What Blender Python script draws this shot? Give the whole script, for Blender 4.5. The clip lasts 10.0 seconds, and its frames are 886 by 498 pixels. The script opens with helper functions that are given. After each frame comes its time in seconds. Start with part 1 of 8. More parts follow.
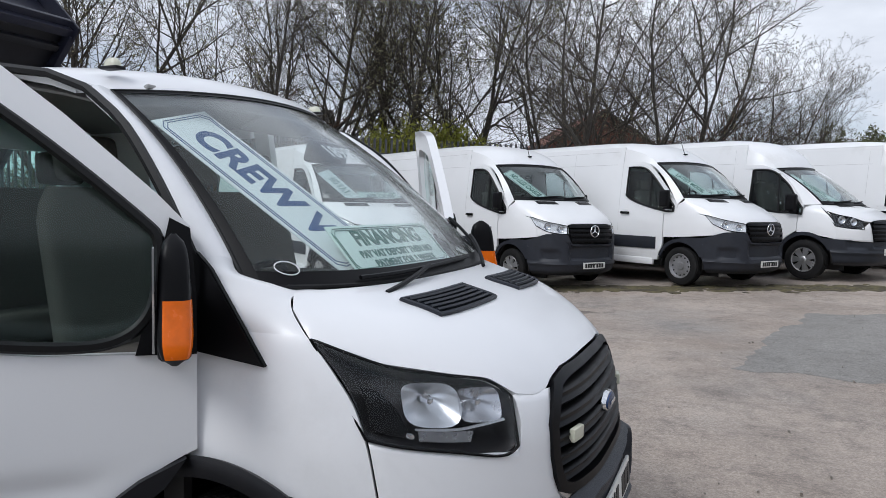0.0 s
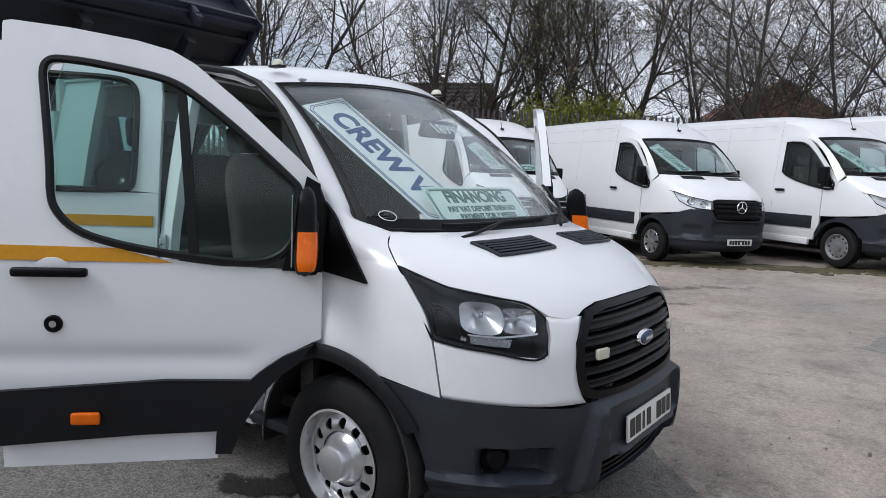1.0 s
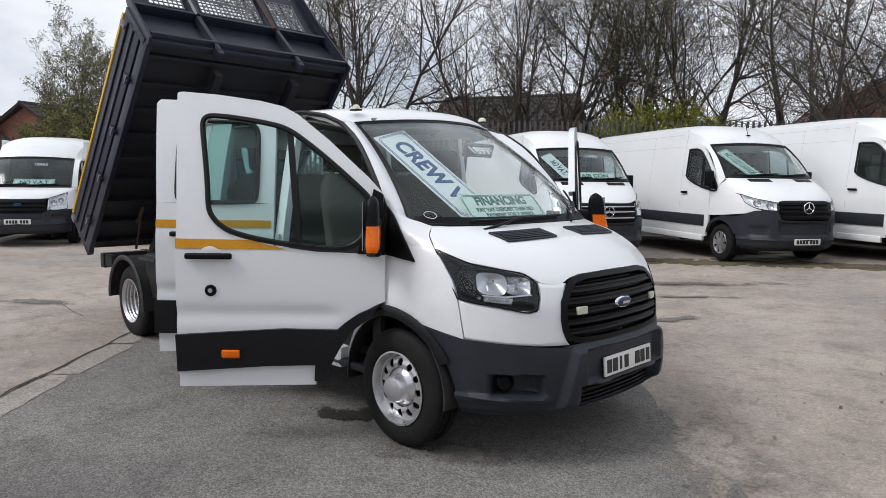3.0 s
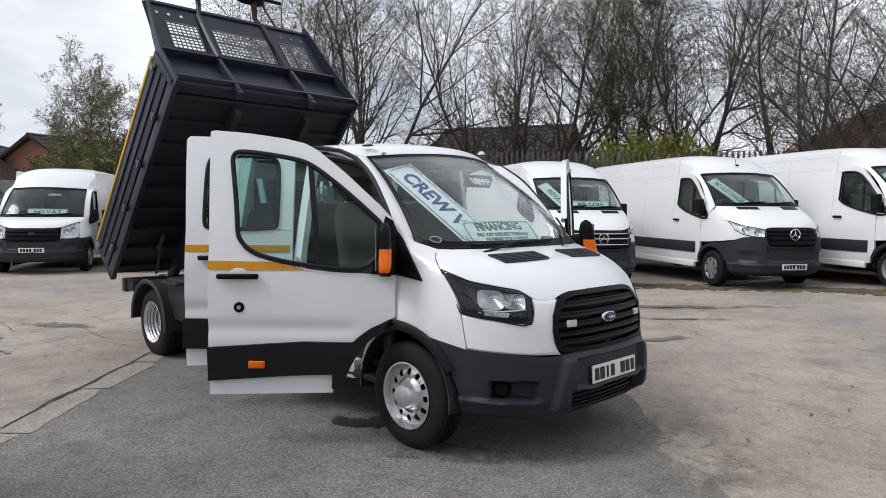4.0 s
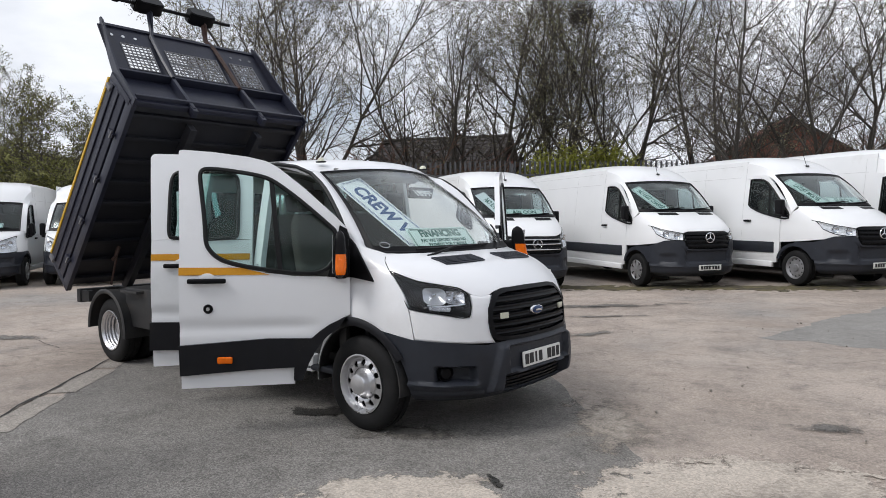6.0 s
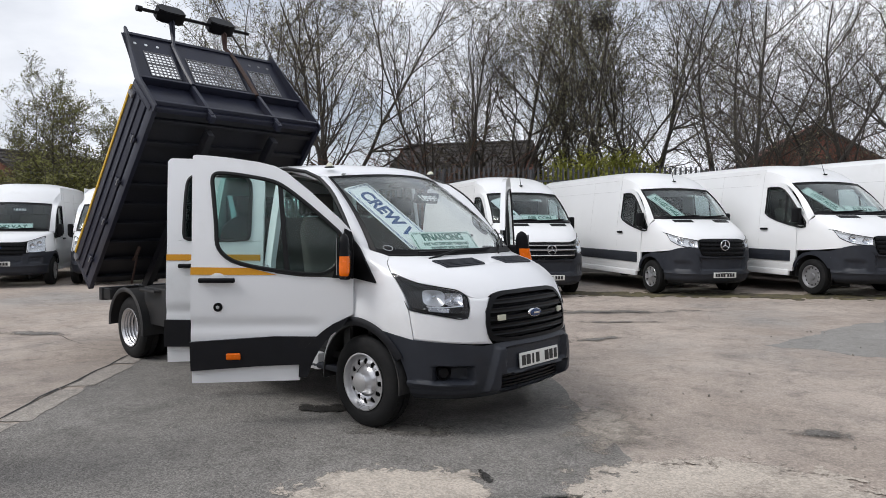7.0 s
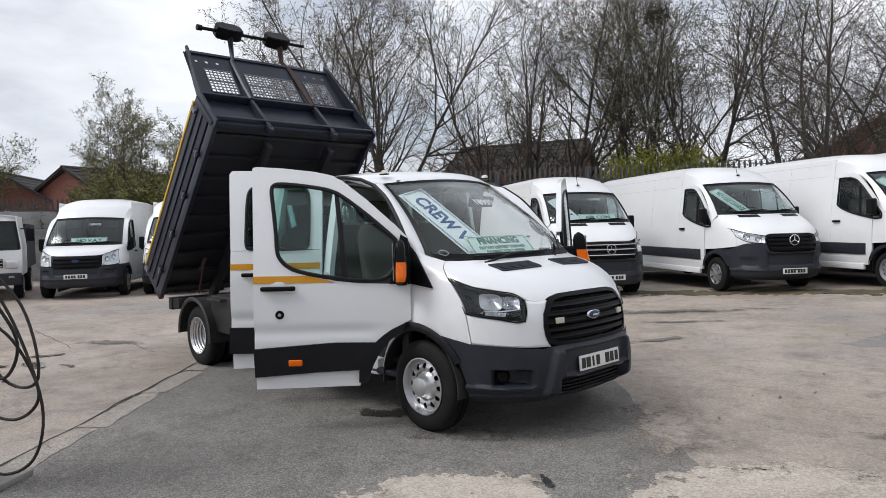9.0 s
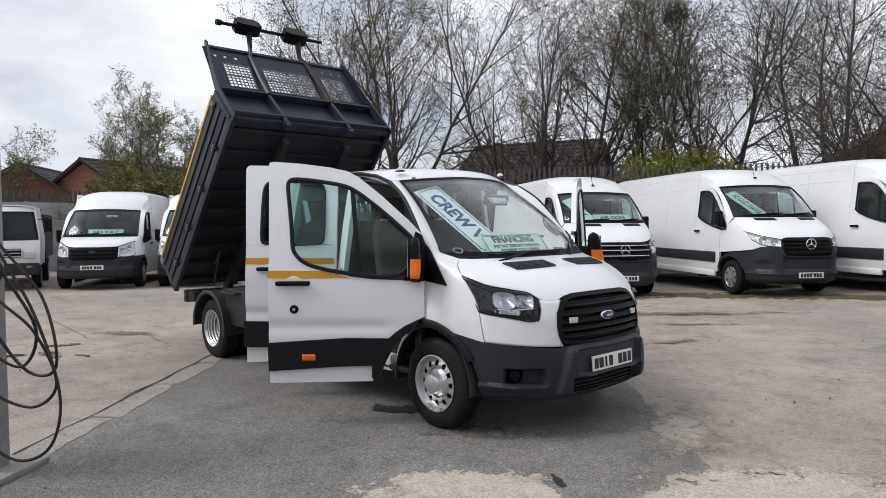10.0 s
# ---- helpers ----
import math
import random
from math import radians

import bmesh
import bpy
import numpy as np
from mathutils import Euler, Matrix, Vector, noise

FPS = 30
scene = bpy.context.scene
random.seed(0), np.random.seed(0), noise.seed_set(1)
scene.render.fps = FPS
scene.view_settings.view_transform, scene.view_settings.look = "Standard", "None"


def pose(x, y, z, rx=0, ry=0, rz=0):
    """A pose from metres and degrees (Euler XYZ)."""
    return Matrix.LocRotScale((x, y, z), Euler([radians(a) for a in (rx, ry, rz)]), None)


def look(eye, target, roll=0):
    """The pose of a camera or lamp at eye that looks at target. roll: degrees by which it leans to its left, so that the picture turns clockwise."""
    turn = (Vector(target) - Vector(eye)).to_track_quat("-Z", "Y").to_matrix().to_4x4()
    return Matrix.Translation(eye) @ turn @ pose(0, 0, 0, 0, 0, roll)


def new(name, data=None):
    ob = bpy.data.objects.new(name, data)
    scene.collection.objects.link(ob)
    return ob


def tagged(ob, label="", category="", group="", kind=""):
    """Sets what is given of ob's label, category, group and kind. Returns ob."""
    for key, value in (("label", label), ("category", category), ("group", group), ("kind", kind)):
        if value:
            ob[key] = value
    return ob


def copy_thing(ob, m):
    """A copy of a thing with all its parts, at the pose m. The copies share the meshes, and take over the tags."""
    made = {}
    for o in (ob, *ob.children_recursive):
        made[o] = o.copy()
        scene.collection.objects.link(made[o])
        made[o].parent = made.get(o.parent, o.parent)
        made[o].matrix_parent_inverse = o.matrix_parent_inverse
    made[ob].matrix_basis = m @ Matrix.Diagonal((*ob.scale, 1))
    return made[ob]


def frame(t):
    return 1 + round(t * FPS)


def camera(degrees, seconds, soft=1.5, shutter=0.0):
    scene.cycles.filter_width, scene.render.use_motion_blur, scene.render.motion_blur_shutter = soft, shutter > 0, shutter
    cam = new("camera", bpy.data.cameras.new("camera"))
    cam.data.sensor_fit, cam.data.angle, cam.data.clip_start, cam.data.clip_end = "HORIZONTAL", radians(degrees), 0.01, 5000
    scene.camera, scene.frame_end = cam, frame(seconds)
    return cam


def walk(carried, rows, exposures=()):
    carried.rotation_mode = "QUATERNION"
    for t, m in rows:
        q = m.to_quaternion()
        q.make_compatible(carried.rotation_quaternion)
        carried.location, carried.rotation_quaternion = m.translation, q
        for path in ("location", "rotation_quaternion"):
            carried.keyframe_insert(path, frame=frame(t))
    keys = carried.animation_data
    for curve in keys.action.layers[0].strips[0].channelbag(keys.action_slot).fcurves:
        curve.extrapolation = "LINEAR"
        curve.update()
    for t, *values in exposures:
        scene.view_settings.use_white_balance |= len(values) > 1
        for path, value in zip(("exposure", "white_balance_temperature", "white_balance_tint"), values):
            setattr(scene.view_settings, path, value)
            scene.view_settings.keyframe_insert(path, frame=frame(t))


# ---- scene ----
cam = camera(66.0, 10.0, soft=0.2)
PATH = [
    (0, (1.355, -2.481, 1.588), (0.535, -0.575, 1.447), 1.2),
    (0.5, (1.658, -2.771, 1.604), (0.600, -0.993, 1.382), 1.1),
    (1, (1.984, -2.900, 1.575), (0.750, -1.243, 1.337), 2.3),
    (1.5, (2.204, -3.049, 1.582), (0.885, -1.463, 1.315), 0.1),
    (2, (2.425, -3.303, 1.572), (1.062, -1.748, 1.353), -0.2),
    (2.5, (2.687, -3.453, 1.587), (1.315, -1.901, 1.410), -0.1),
    (3, (2.995, -3.565, 1.592), (1.536, -2.098, 1.379), 0.6),
    (4.5, (3.461, -4.086, 1.585), (2.005, -2.604, 1.485), 0.4),
    (5, (3.657, -4.194, 1.592), (2.227, -2.693, 1.437), 0.0),
    (5.5, (3.692, -4.337, 1.585), (2.347, -2.754, 1.477), 0.2),
    (5.7, (3.663, -4.386, 1.587), (2.341, -2.783, 1.488), -0.4),
    (7, (3.940, -4.428, 1.583), (2.557, -2.877, 1.500), 0.3),
    (7.5, (3.923, -4.427, 1.582), (2.539, -2.877, 1.517), 0.2),
    (8, (3.949, -4.431, 1.596), (2.550, -2.892, 1.550), -0.2),
    (8.5, (3.980, -4.421, 1.613), (2.514, -2.946, 1.561), -0.3),
    (9, (3.955, -4.415, 1.597), (2.445, -2.987, 1.523), -1.4),
    (9.5, (3.954, -4.426, 1.596), (2.424, -3.019, 1.504), -0.2),
    (10, (3.950, -4.432, 1.595), (2.414, -3.032, 1.515), -0.4),
]
walk(cam, [(t, look(eye, aim, roll)) for t, eye, aim, roll in PATH],
     [(0.0, -0.02, 6020, 10), (1.5, 0.08, 6020, 10), (2.6, 0.17, 6250, 10), (10.0, 0.15, 6300, 10)])

# ---------- world, sun, exposure ----------
SUN_EL, SUN_AZ = 50.0, 240.0     # height and compass angle (from +x towards +y) of the sun
world = bpy.data.worlds.new("overcast_sky")
scene.world = world
world.use_nodes = True


def build_sky():
    nt = world.node_tree
    nt.nodes.clear()
    out = nt.nodes.new("ShaderNodeOutputWorld")
    bg = nt.nodes.new("ShaderNodeBackground")
    sky = nt.nodes.new("ShaderNodeTexSky")
    sky.sky_type, sky.sun_disc = "NISHITA", False
    sky.sun_elevation, sky.sun_rotation = radians(SUN_EL), radians(90 - SUN_AZ)
    sky.dust_density, sky.air_density = 2.0, 1.0
    tc = nt.nodes.new("ShaderNodeTexCoord")
    mp = nt.nodes.new("ShaderNodeMapping")
    mp.inputs["Scale"].default_value = (1.0, 1.0, 2.6)
    n1 = nt.nodes.new("ShaderNodeTexNoise")
    n1.inputs["Scale"].default_value, n1.inputs["Detail"].default_value = 2.3, 7.0
    n1.inputs["Roughness"].default_value = 0.55
    cover = nt.nodes.new("ShaderNodeValToRGB")
    cover.color_ramp.elements[0].position, cover.color_ramp.elements[0].color = 0.30, (0.35, 0.35, 0.35, 1)
    cover.color_ramp.elements[1].position, cover.color_ramp.elements[1].color = 0.52, (1, 1, 1, 1)
    n2 = nt.nodes.new("ShaderNodeTexNoise")
    n2.inputs["Scale"].default_value, n2.inputs["Detail"].default_value = 3.4, 8.0
    tone = nt.nodes.new("ShaderNodeValToRGB")
    tone.color_ramp.elements[0].position, tone.color_ramp.elements[0].color = 0.34, (6.2, 6.4, 6.9, 1)
    tone.color_ramp.elements[1].position, tone.color_ramp.elements[1].color = 0.62, (9.3, 9.4, 9.7, 1)
    mix = nt.nodes.new("ShaderNodeMix")
    mix.data_type = "RGBA"
    nt.links.new(tc.outputs["Generated"], mp.inputs["Vector"])
    nt.links.new(mp.outputs["Vector"], n1.inputs["Vector"])
    nt.links.new(mp.outputs["Vector"], n2.inputs["Vector"])
    nt.links.new(n1.outputs["Fac"], cover.inputs["Fac"])
    nt.links.new(n2.outputs["Fac"], tone.inputs["Fac"])
    nt.links.new(cover.outputs["Color"], mix.inputs["Factor"])
    nt.links.new(sky.outputs["Color"], mix.inputs["A"])
    nt.links.new(tone.outputs["Color"], mix.inputs["B"])
    nt.links.new(mix.outputs["Result"], bg.inputs["Color"])
    bg.inputs["Strength"].default_value = 0.10
    nt.links.new(bg.outputs["Background"], out.inputs["Surface"])


build_sky()
sun = new("sun", bpy.data.lights.new("sun", "SUN"))
sun.data.energy, sun.data.angle, sun.data.color = 1.5, radians(25), (1.0, 0.97, 0.93)
sun.matrix_world = look((40 * math.cos(radians(SUN_AZ)), 40 * math.sin(radians(SUN_AZ)), 40 * math.tan(radians(SUN_EL))), (0, 0, 0))
scene.view_settings.exposure = 0.0


# ---------- materials ----------
def mat(name, color, rough=0.5, metal=0.0, vary=0.12, scale=6.0, bump=0.0, bscale=60.0, coat=0.0, dirt=None, dscale=2.0, dpos=(0.5, 0.75), rough_var=0.1, island=False, spec=0.5):
    m = bpy.data.materials.new(name)
    m.use_nodes = True
    nt = m.node_tree
    b = nt.nodes["Principled BSDF"]
    b.inputs["Roughness"].default_value, b.inputs["Metallic"].default_value = rough, metal
    b.inputs["Specular IOR Level"].default_value = spec
    b.inputs["Coat Weight"].default_value, b.inputs["Coat Roughness"].default_value = coat, 0.08
    tc = nt.nodes.new("ShaderNodeTexCoord")
    n = nt.nodes.new("ShaderNodeTexNoise")
    n.inputs["Scale"].default_value, n.inputs["Detail"].default_value, n.inputs["Roughness"].default_value = scale, 8.0, 0.6
    nt.links.new(tc.outputs["Object"], n.inputs["Vector"])
    ramp = nt.nodes.new("ShaderNodeValToRGB")
    c = color
    ramp.color_ramp.elements[0].position, ramp.color_ramp.elements[1].position = 0.3, 0.7
    ramp.color_ramp.elements[0].color = (c[0] * (1 - vary), c[1] * (1 - vary), c[2] * (1 - vary), 1)
    ramp.color_ramp.elements[1].color = (min(c[0] * (1 + vary), 0.95), min(c[1] * (1 + vary), 0.95), min(c[2] * (1 + vary), 0.95), 1)
    nt.links.new(n.outputs["Fac"], ramp.inputs["Fac"])
    col = ramp.outputs["Color"]
    if dirt:
        n3 = nt.nodes.new("ShaderNodeTexNoise")
        n3.inputs["Scale"].default_value, n3.inputs["Detail"].default_value, n3.inputs["Roughness"].default_value = dscale, 10.0, 0.65
        nt.links.new(tc.outputs["Object"], n3.inputs["Vector"])
        r3 = nt.nodes.new("ShaderNodeValToRGB")
        r3.color_ramp.elements[0].position, r3.color_ramp.elements[1].position = dpos
        mx = nt.nodes.new("ShaderNodeMix")
        mx.data_type = "RGBA"
        nt.links.new(n3.outputs["Fac"], r3.inputs["Fac"])
        nt.links.new(r3.outputs["Color"], mx.inputs["Factor"])
        nt.links.new(col, mx.inputs["A"])
        mx.inputs["B"].default_value = (*dirt, 1)
        col = mx.outputs["Result"]
    if island:
        oi = nt.nodes.new("ShaderNodeObjectInfo")
        hs = nt.nodes.new("ShaderNodeHueSaturation")
        mr = nt.nodes.new("ShaderNodeMapRange")
        mr.inputs["To Min"].default_value, mr.inputs["To Max"].default_value = 0.8, 1.2
        nt.links.new(oi.outputs["Random"], mr.inputs["Value"])
        nt.links.new(mr.outputs["Result"], hs.inputs["Value"])
        nt.links.new(col, hs.inputs["Color"])
        col = hs.outputs["Color"]
    nt.links.new(col, b.inputs["Base Color"])
    if rough_var:
        rr = nt.nodes.new("ShaderNodeMapRange")
        rr.inputs["To Min"].default_value, rr.inputs["To Max"].default_value = max(rough - rough_var, 0.02), min(rough + rough_var, 1)
        nt.links.new(n.outputs["Fac"], rr.inputs["Value"])
        nt.links.new(rr.outputs["Result"], b.inputs["Roughness"])
    if bump:
        n4 = nt.nodes.new("ShaderNodeTexNoise")
        n4.inputs["Scale"].default_value, n4.inputs["Detail"].default_value = bscale, 5.0
        nt.links.new(tc.outputs["Object"], n4.inputs["Vector"])
        bp = nt.nodes.new("ShaderNodeBump")
        bp.inputs["Strength"].default_value, bp.inputs["Distance"].default_value = bump, 0.02
        nt.links.new(n4.outputs["Fac"], bp.inputs["Height"])
        nt.links.new(bp.outputs["Normal"], b.inputs["Normal"])
    return m


def glass_mat(name, tint, gloss=1.0, rough=0.11, dust_haze=0.0, low=0.02, high=1.0):
    m = bpy.data.materials.new(name)
    m.use_nodes = True
    nt = m.node_tree
    nt.nodes.clear()
    out = nt.nodes.new("ShaderNodeOutputMaterial")
    tr = nt.nodes.new("ShaderNodeBsdfTransparent")
    tr.inputs["Color"].default_value = (*tint, 1)
    gl = nt.nodes.new("ShaderNodeBsdfGlossy")
    gl.inputs["Roughness"].default_value = rough
    gl.inputs["Color"].default_value = (gloss, gloss, gloss, 1)
    lw = nt.nodes.new("ShaderNodeLayerWeight")
    pw = nt.nodes.new("ShaderNodeMath")
    pw.operation = "POWER"
    pw.inputs[1].default_value = 4.0
    fr = nt.nodes.new("ShaderNodeMapRange")
    fr.inputs["To Min"].default_value, fr.inputs["To Max"].default_value = low, high
    nt.links.new(lw.outputs["Facing"], pw.inputs[0])
    nt.links.new(pw.outputs["Value"], fr.inputs["Value"])
    mx = nt.nodes.new("ShaderNodeMixShader")
    nt.links.new(fr.outputs["Result"], mx.inputs["Fac"])
    nt.links.new(tr.outputs["BSDF"], mx.inputs[1])
    nt.links.new(gl.outputs["BSDF"], mx.inputs[2])
    last = mx.outputs["Shader"]
    if dust_haze:
        # thin grey film of dust and smears, also standing in for hazy sky reflection
        df = nt.nodes.new("ShaderNodeBsdfDiffuse")
        df.inputs["Color"].default_value = (0.5, 0.52, 0.54, 1)
        tc = nt.nodes.new("ShaderNodeTexCoord")
        nz = nt.nodes.new("ShaderNodeTexNoise")
        nz.inputs["Scale"].default_value, nz.inputs["Detail"].default_value = 3.0, 6.0
        mr = nt.nodes.new("ShaderNodeMapRange")
        mr.inputs["From Min"].default_value, mr.inputs["From Max"].default_value = 0.25, 0.75
        mr.inputs["To Min"].default_value, mr.inputs["To Max"].default_value = dust_haze * 0.4, dust_haze * 1.6
        m2 = nt.nodes.new("ShaderNodeMixShader")
        nt.links.new(tc.outputs["Object"], nz.inputs["Vector"])
        nt.links.new(nz.outputs["Fac"], mr.inputs["Value"])
        nt.links.new(mr.outputs["Result"], m2.inputs["Fac"])
        nt.links.new(last, m2.inputs[1])
        nt.links.new(df.outputs["BSDF"], m2.inputs[2])
        last = m2.outputs["Shader"]
    nt.links.new(last, out.inputs["Surface"])
    return m


PAINT = mat("white_van_paint", (0.82, 0.825, 0.84), 0.32, vary=0.015, scale=1.5, coat=0.5, dirt=(0.66, 0.66, 0.66), dscale=1.3, dpos=(0.56, 0.9), rough_var=0.06)
PAINT_FAR = mat("white_van_paint_dusty", (0.83, 0.835, 0.84), 0.38, vary=0.02, scale=1.2, coat=0.35, dirt=(0.60, 0.59, 0.56), dscale=0.9, dpos=(0.58, 0.95), rough_var=0.08)
PLASTIC = mat("grey_black_plastic", (0.0225, 0.0255, 0.034), 0.47, vary=0.15, scale=8, bump=0.12, bscale=400, dirt=(0.024, 0.025, 0.028), dscale=3, spec=0.35)
BLACK = mat("gloss_black_plastic", (0.004, 0.004, 0.005), 0.40, vary=0.2, scale=10, spec=0.16)
RUBBER = mat("black_rubber", (0.008, 0.008, 0.0085), 0.75, vary=0.2, scale=12, bump=0.1, bscale=120, dirt=(0.018, 0.017, 0.016), dscale=5, spec=0.3)
SEAL = mat("window_seal_rubber", (0.004, 0.004, 0.0045), 0.5, vary=0.1, spec=0.3)
RIM = mat("silver_steel_rim", (0.64, 0.64, 0.655), 0.30, metal=0.85, vary=0.1, scale=9, dirt=(0.42, 0.40, 0.37), dscale=5, dpos=(0.55, 0.85))
RIMSTEEL = mat("dull_grey_steel_rim", (0.34, 0.34, 0.35), 0.42, metal=0.55, vary=0.12, scale=9, dirt=(0.20, 0.19, 0.18), dscale=5, dpos=(0.5, 0.8))
CLADDING = mat("black_door_cladding", (0.0085, 0.009, 0.012), 0.45, vary=0.15, scale=9, bump=0.08, bscale=300, dirt=(0.014, 0.014, 0.015), dscale=4, spec=0.3)
CHROME = mat("chrome", (0.75, 0.76, 0.78), 0.12, metal=1.0, vary=0.03)
BADGE = mat("badge_blue", (0.015, 0.04, 0.12), 0.2, vary=0.1)
ORANGE = mat("amber_lens", (0.80, 0.15, 0.002), 0.25, vary=0.08, scale=30, coat=0.1, spec=0.3)
AMBER_STRIPE = mat("amber_reflective_tape", (0.60, 0.27, 0.002), 0.42, vary=0.08, scale=40)
YELLOW = mat("yellow_edge_tape", (0.62, 0.38, 0.02), 0.4, vary=0.12, scale=15)
PLATE = mat("white_number_plate", (0.78, 0.78, 0.74), 0.35, vary=0.02)
INK = mat("black_print", (0.015, 0.015, 0.015), 0.5, vary=0.05)
LEDMAT = mat("marker_lamp_lens", (0.62, 0.62, 0.50), 0.15, vary=0.05, scale=50)
REFLECT = mat("lamp_reflector", (0.80, 0.81, 0.83), 0.34, metal=1.0, vary=0.06, scale=20)
LAMPPALE = mat("pale_lamp_reflector", (0.82, 0.83, 0.84), 0.25, metal=0.25, vary=0.08, scale=25)
LAMPIN = mat("lamp_inner_dark", (0.011, 0.011, 0.013), 0.40, vary=0.2, scale=15, spec=0.5, rough_var=0.04)
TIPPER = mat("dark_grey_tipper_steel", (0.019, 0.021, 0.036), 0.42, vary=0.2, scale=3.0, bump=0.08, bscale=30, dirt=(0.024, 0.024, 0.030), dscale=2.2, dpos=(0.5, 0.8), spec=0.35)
# floor, bearers and runners coloured darker than the rest of the body
TIPPER_UNDER = mat("darker_underside_steel", (0.008, 0.009, 0.014), 0.55, vary=0.25, scale=3.0, bump=0.1, bscale=25, dirt=(0.016, 0.015, 0.017), dscale=2.0, dpos=(0.5, 0.85))
RUST = mat("rusty_steel", (0.055, 0.030, 0.024), 0.75, vary=0.3, scale=14, bump=0.2, bscale=50)
CHASSIS = mat("black_chassis_paint", (0.018, 0.018, 0.019), 0.6, vary=0.2, scale=6, dirt=(0.07, 0.06, 0.05), dscale=4, dpos=(0.55, 0.9))
GLASS = glass_mat("clear_window_glass", (0.82, 0.93, 0.91), dust_haze=0.0)
TINTGLASS = glass_mat("tinted_rear_glass", (0.56, 0.68, 0.66))
SCREEN = glass_mat("windscreen_glass", (0.90, 0.94, 0.935), dust_haze=0.008)
FARGLASS = glass_mat("van_window_glass", (0.80, 0.86, 0.86), dust_haze=0.006)
LAMPSILVER = mat("dull_lamp_silver", (0.58, 0.58, 0.60), 0.26, metal=0.95, vary=0.08, scale=20)
LENS = glass_mat("headlamp_lens", (0.94, 0.95, 0.96), rough=0.10, low=0.02, high=0.45)
SEATCLOTH = mat("dark_grey_seat_cloth", (0.085, 0.078, 0.070), 0.9, vary=0.15, scale=60, bump=0.03, bscale=300, spec=0.2)
TRIM = mat("dark_interior_trim", (0.008, 0.0085, 0.009), 0.65, vary=0.1, scale=10)
LINING = mat("grey_headlining", (0.35, 0.35, 0.34), 0.9, vary=0.06, scale=20)
SIGNWHITE = mat("white_sign_card", (0.83, 0.86, 0.87), 0.4, vary=0.02, scale=4)
SIGNBOARD = mat("pale_green_sign_card", (0.72, 0.85, 0.80), 0.4, vary=0.02, scale=4)
SIGNBLUE = mat("blue_print", (0.03, 0.075, 0.22), 0.5, vary=0.05)
SIGNGREEN = mat("dark_green_print", (0.02, 0.12, 0.085), 0.5, vary=0.05)
WHITEPRINT = mat("white_marker_print", (0.75, 0.77, 0.78), 0.6, vary=0.03)
MESHSTEEL = mat("worn_mesh_steel", (0.16, 0.16, 0.17), 0.5, vary=0.15, scale=20)


# ---------- mesh helpers ----------
INSIDE = [None]     # a point inside the shell being built, so that sheets thicken inwards


def part(name, bm, material, parent=None, label="", smooth=True, thick=0.0, offset=-1.0, bevel=0.0):
    me = bpy.data.meshes.new(name)
    if thick and INSIDE[0]:
        bm.normal_update()
        if sum((f.calc_center_median() - INSIDE[0]).dot(f.normal) * f.calc_area() for f in bm.faces) < 0:
            bmesh.ops.reverse_faces(bm, faces=bm.faces)
    bm.normal_update()
    bm.to_mesh(me)
    bm.free()
    me.materials.append(material)
    if smooth:
        for p in me.polygons:
            p.use_smooth = True
        me.set_sharp_from_angle(angle=radians(38))
    ob = new(name, me)
    if parent:
        ob.parent = parent
    if thick:
        md = ob.modifiers.new("solid", "SOLIDIFY")
        md.thickness, md.offset = thick, offset
        if name == "front_panel":
            wn = ob.modifiers.new("even_shading", "WEIGHTED_NORMAL")
            wn.weight = 100
        elif smooth and "glass" not in name:
            es = ob.modifiers.new("crease", "EDGE_SPLIT")
            es.split_angle = radians(42)
    if bevel:
        mb = ob.modifiers.new("edge", "BEVEL")
        mb.width, mb.segments, mb.limit_method = bevel, 2, "ANGLE"
    if label:
        tagged(ob, label)
    return ob


def thing(name, label, category, m=None, group="", kind=""):
    ob = new(name)
    ob.empty_display_size = 0.1
    if m:
        ob.matrix_basis = m
    return tagged(ob, label, category, group, kind)


def grid(fn, m, n, flip=False):
    bm = bmesh.new()
    vs = [[bm.verts.new(fn(i / m, j / n)) for j in range(n + 1)] for i in range(m + 1)]
    for i in range(m):
        for j in range(n):
            q = (vs[i][j], vs[i + 1][j], vs[i + 1][j + 1], vs[i][j + 1])
            bm.faces.new(q[::-1] if flip else q)
    bmesh.ops.remove_doubles(bm, verts=bm.verts, dist=1e-5)
    return bm


def interp(pts, v):
    """Piecewise linear value at v through (v, value) pairs in rising order."""
    if v <= pts[0][0]:
        return pts[0][1]
    for (a, fa), (b, fb) in zip(pts, pts[1:]):
        if v <= b:
            return fa + (fb - fa) * (v - a) / (b - a)
    return pts[-1][1]


def cat(a, l):
    """Catmull-Rom through equally spaced values."""
    l = min(max(l, 0.0), len(a) - 1.0001)
    i = int(l)
    f = l - i
    p0, p1, p2, p3 = a[max(i - 1, 0)], a[i], a[i + 1], a[min(i + 2, len(a) - 1)]
    return 0.5 * (2 * p1 + (p2 - p0) * f + (2 * p0 - 5 * p1 + 4 * p2 - p3) * f * f + (3 * p1 - p0 - 3 * p2 + p3) * f ** 3)


def curve(points, t):
    """Point at t (0..1) of a smooth line through the points."""
    l = t * (len(points) - 1)
    return tuple(cat([p[k] for p in points], l) for k in range(len(points[0])))


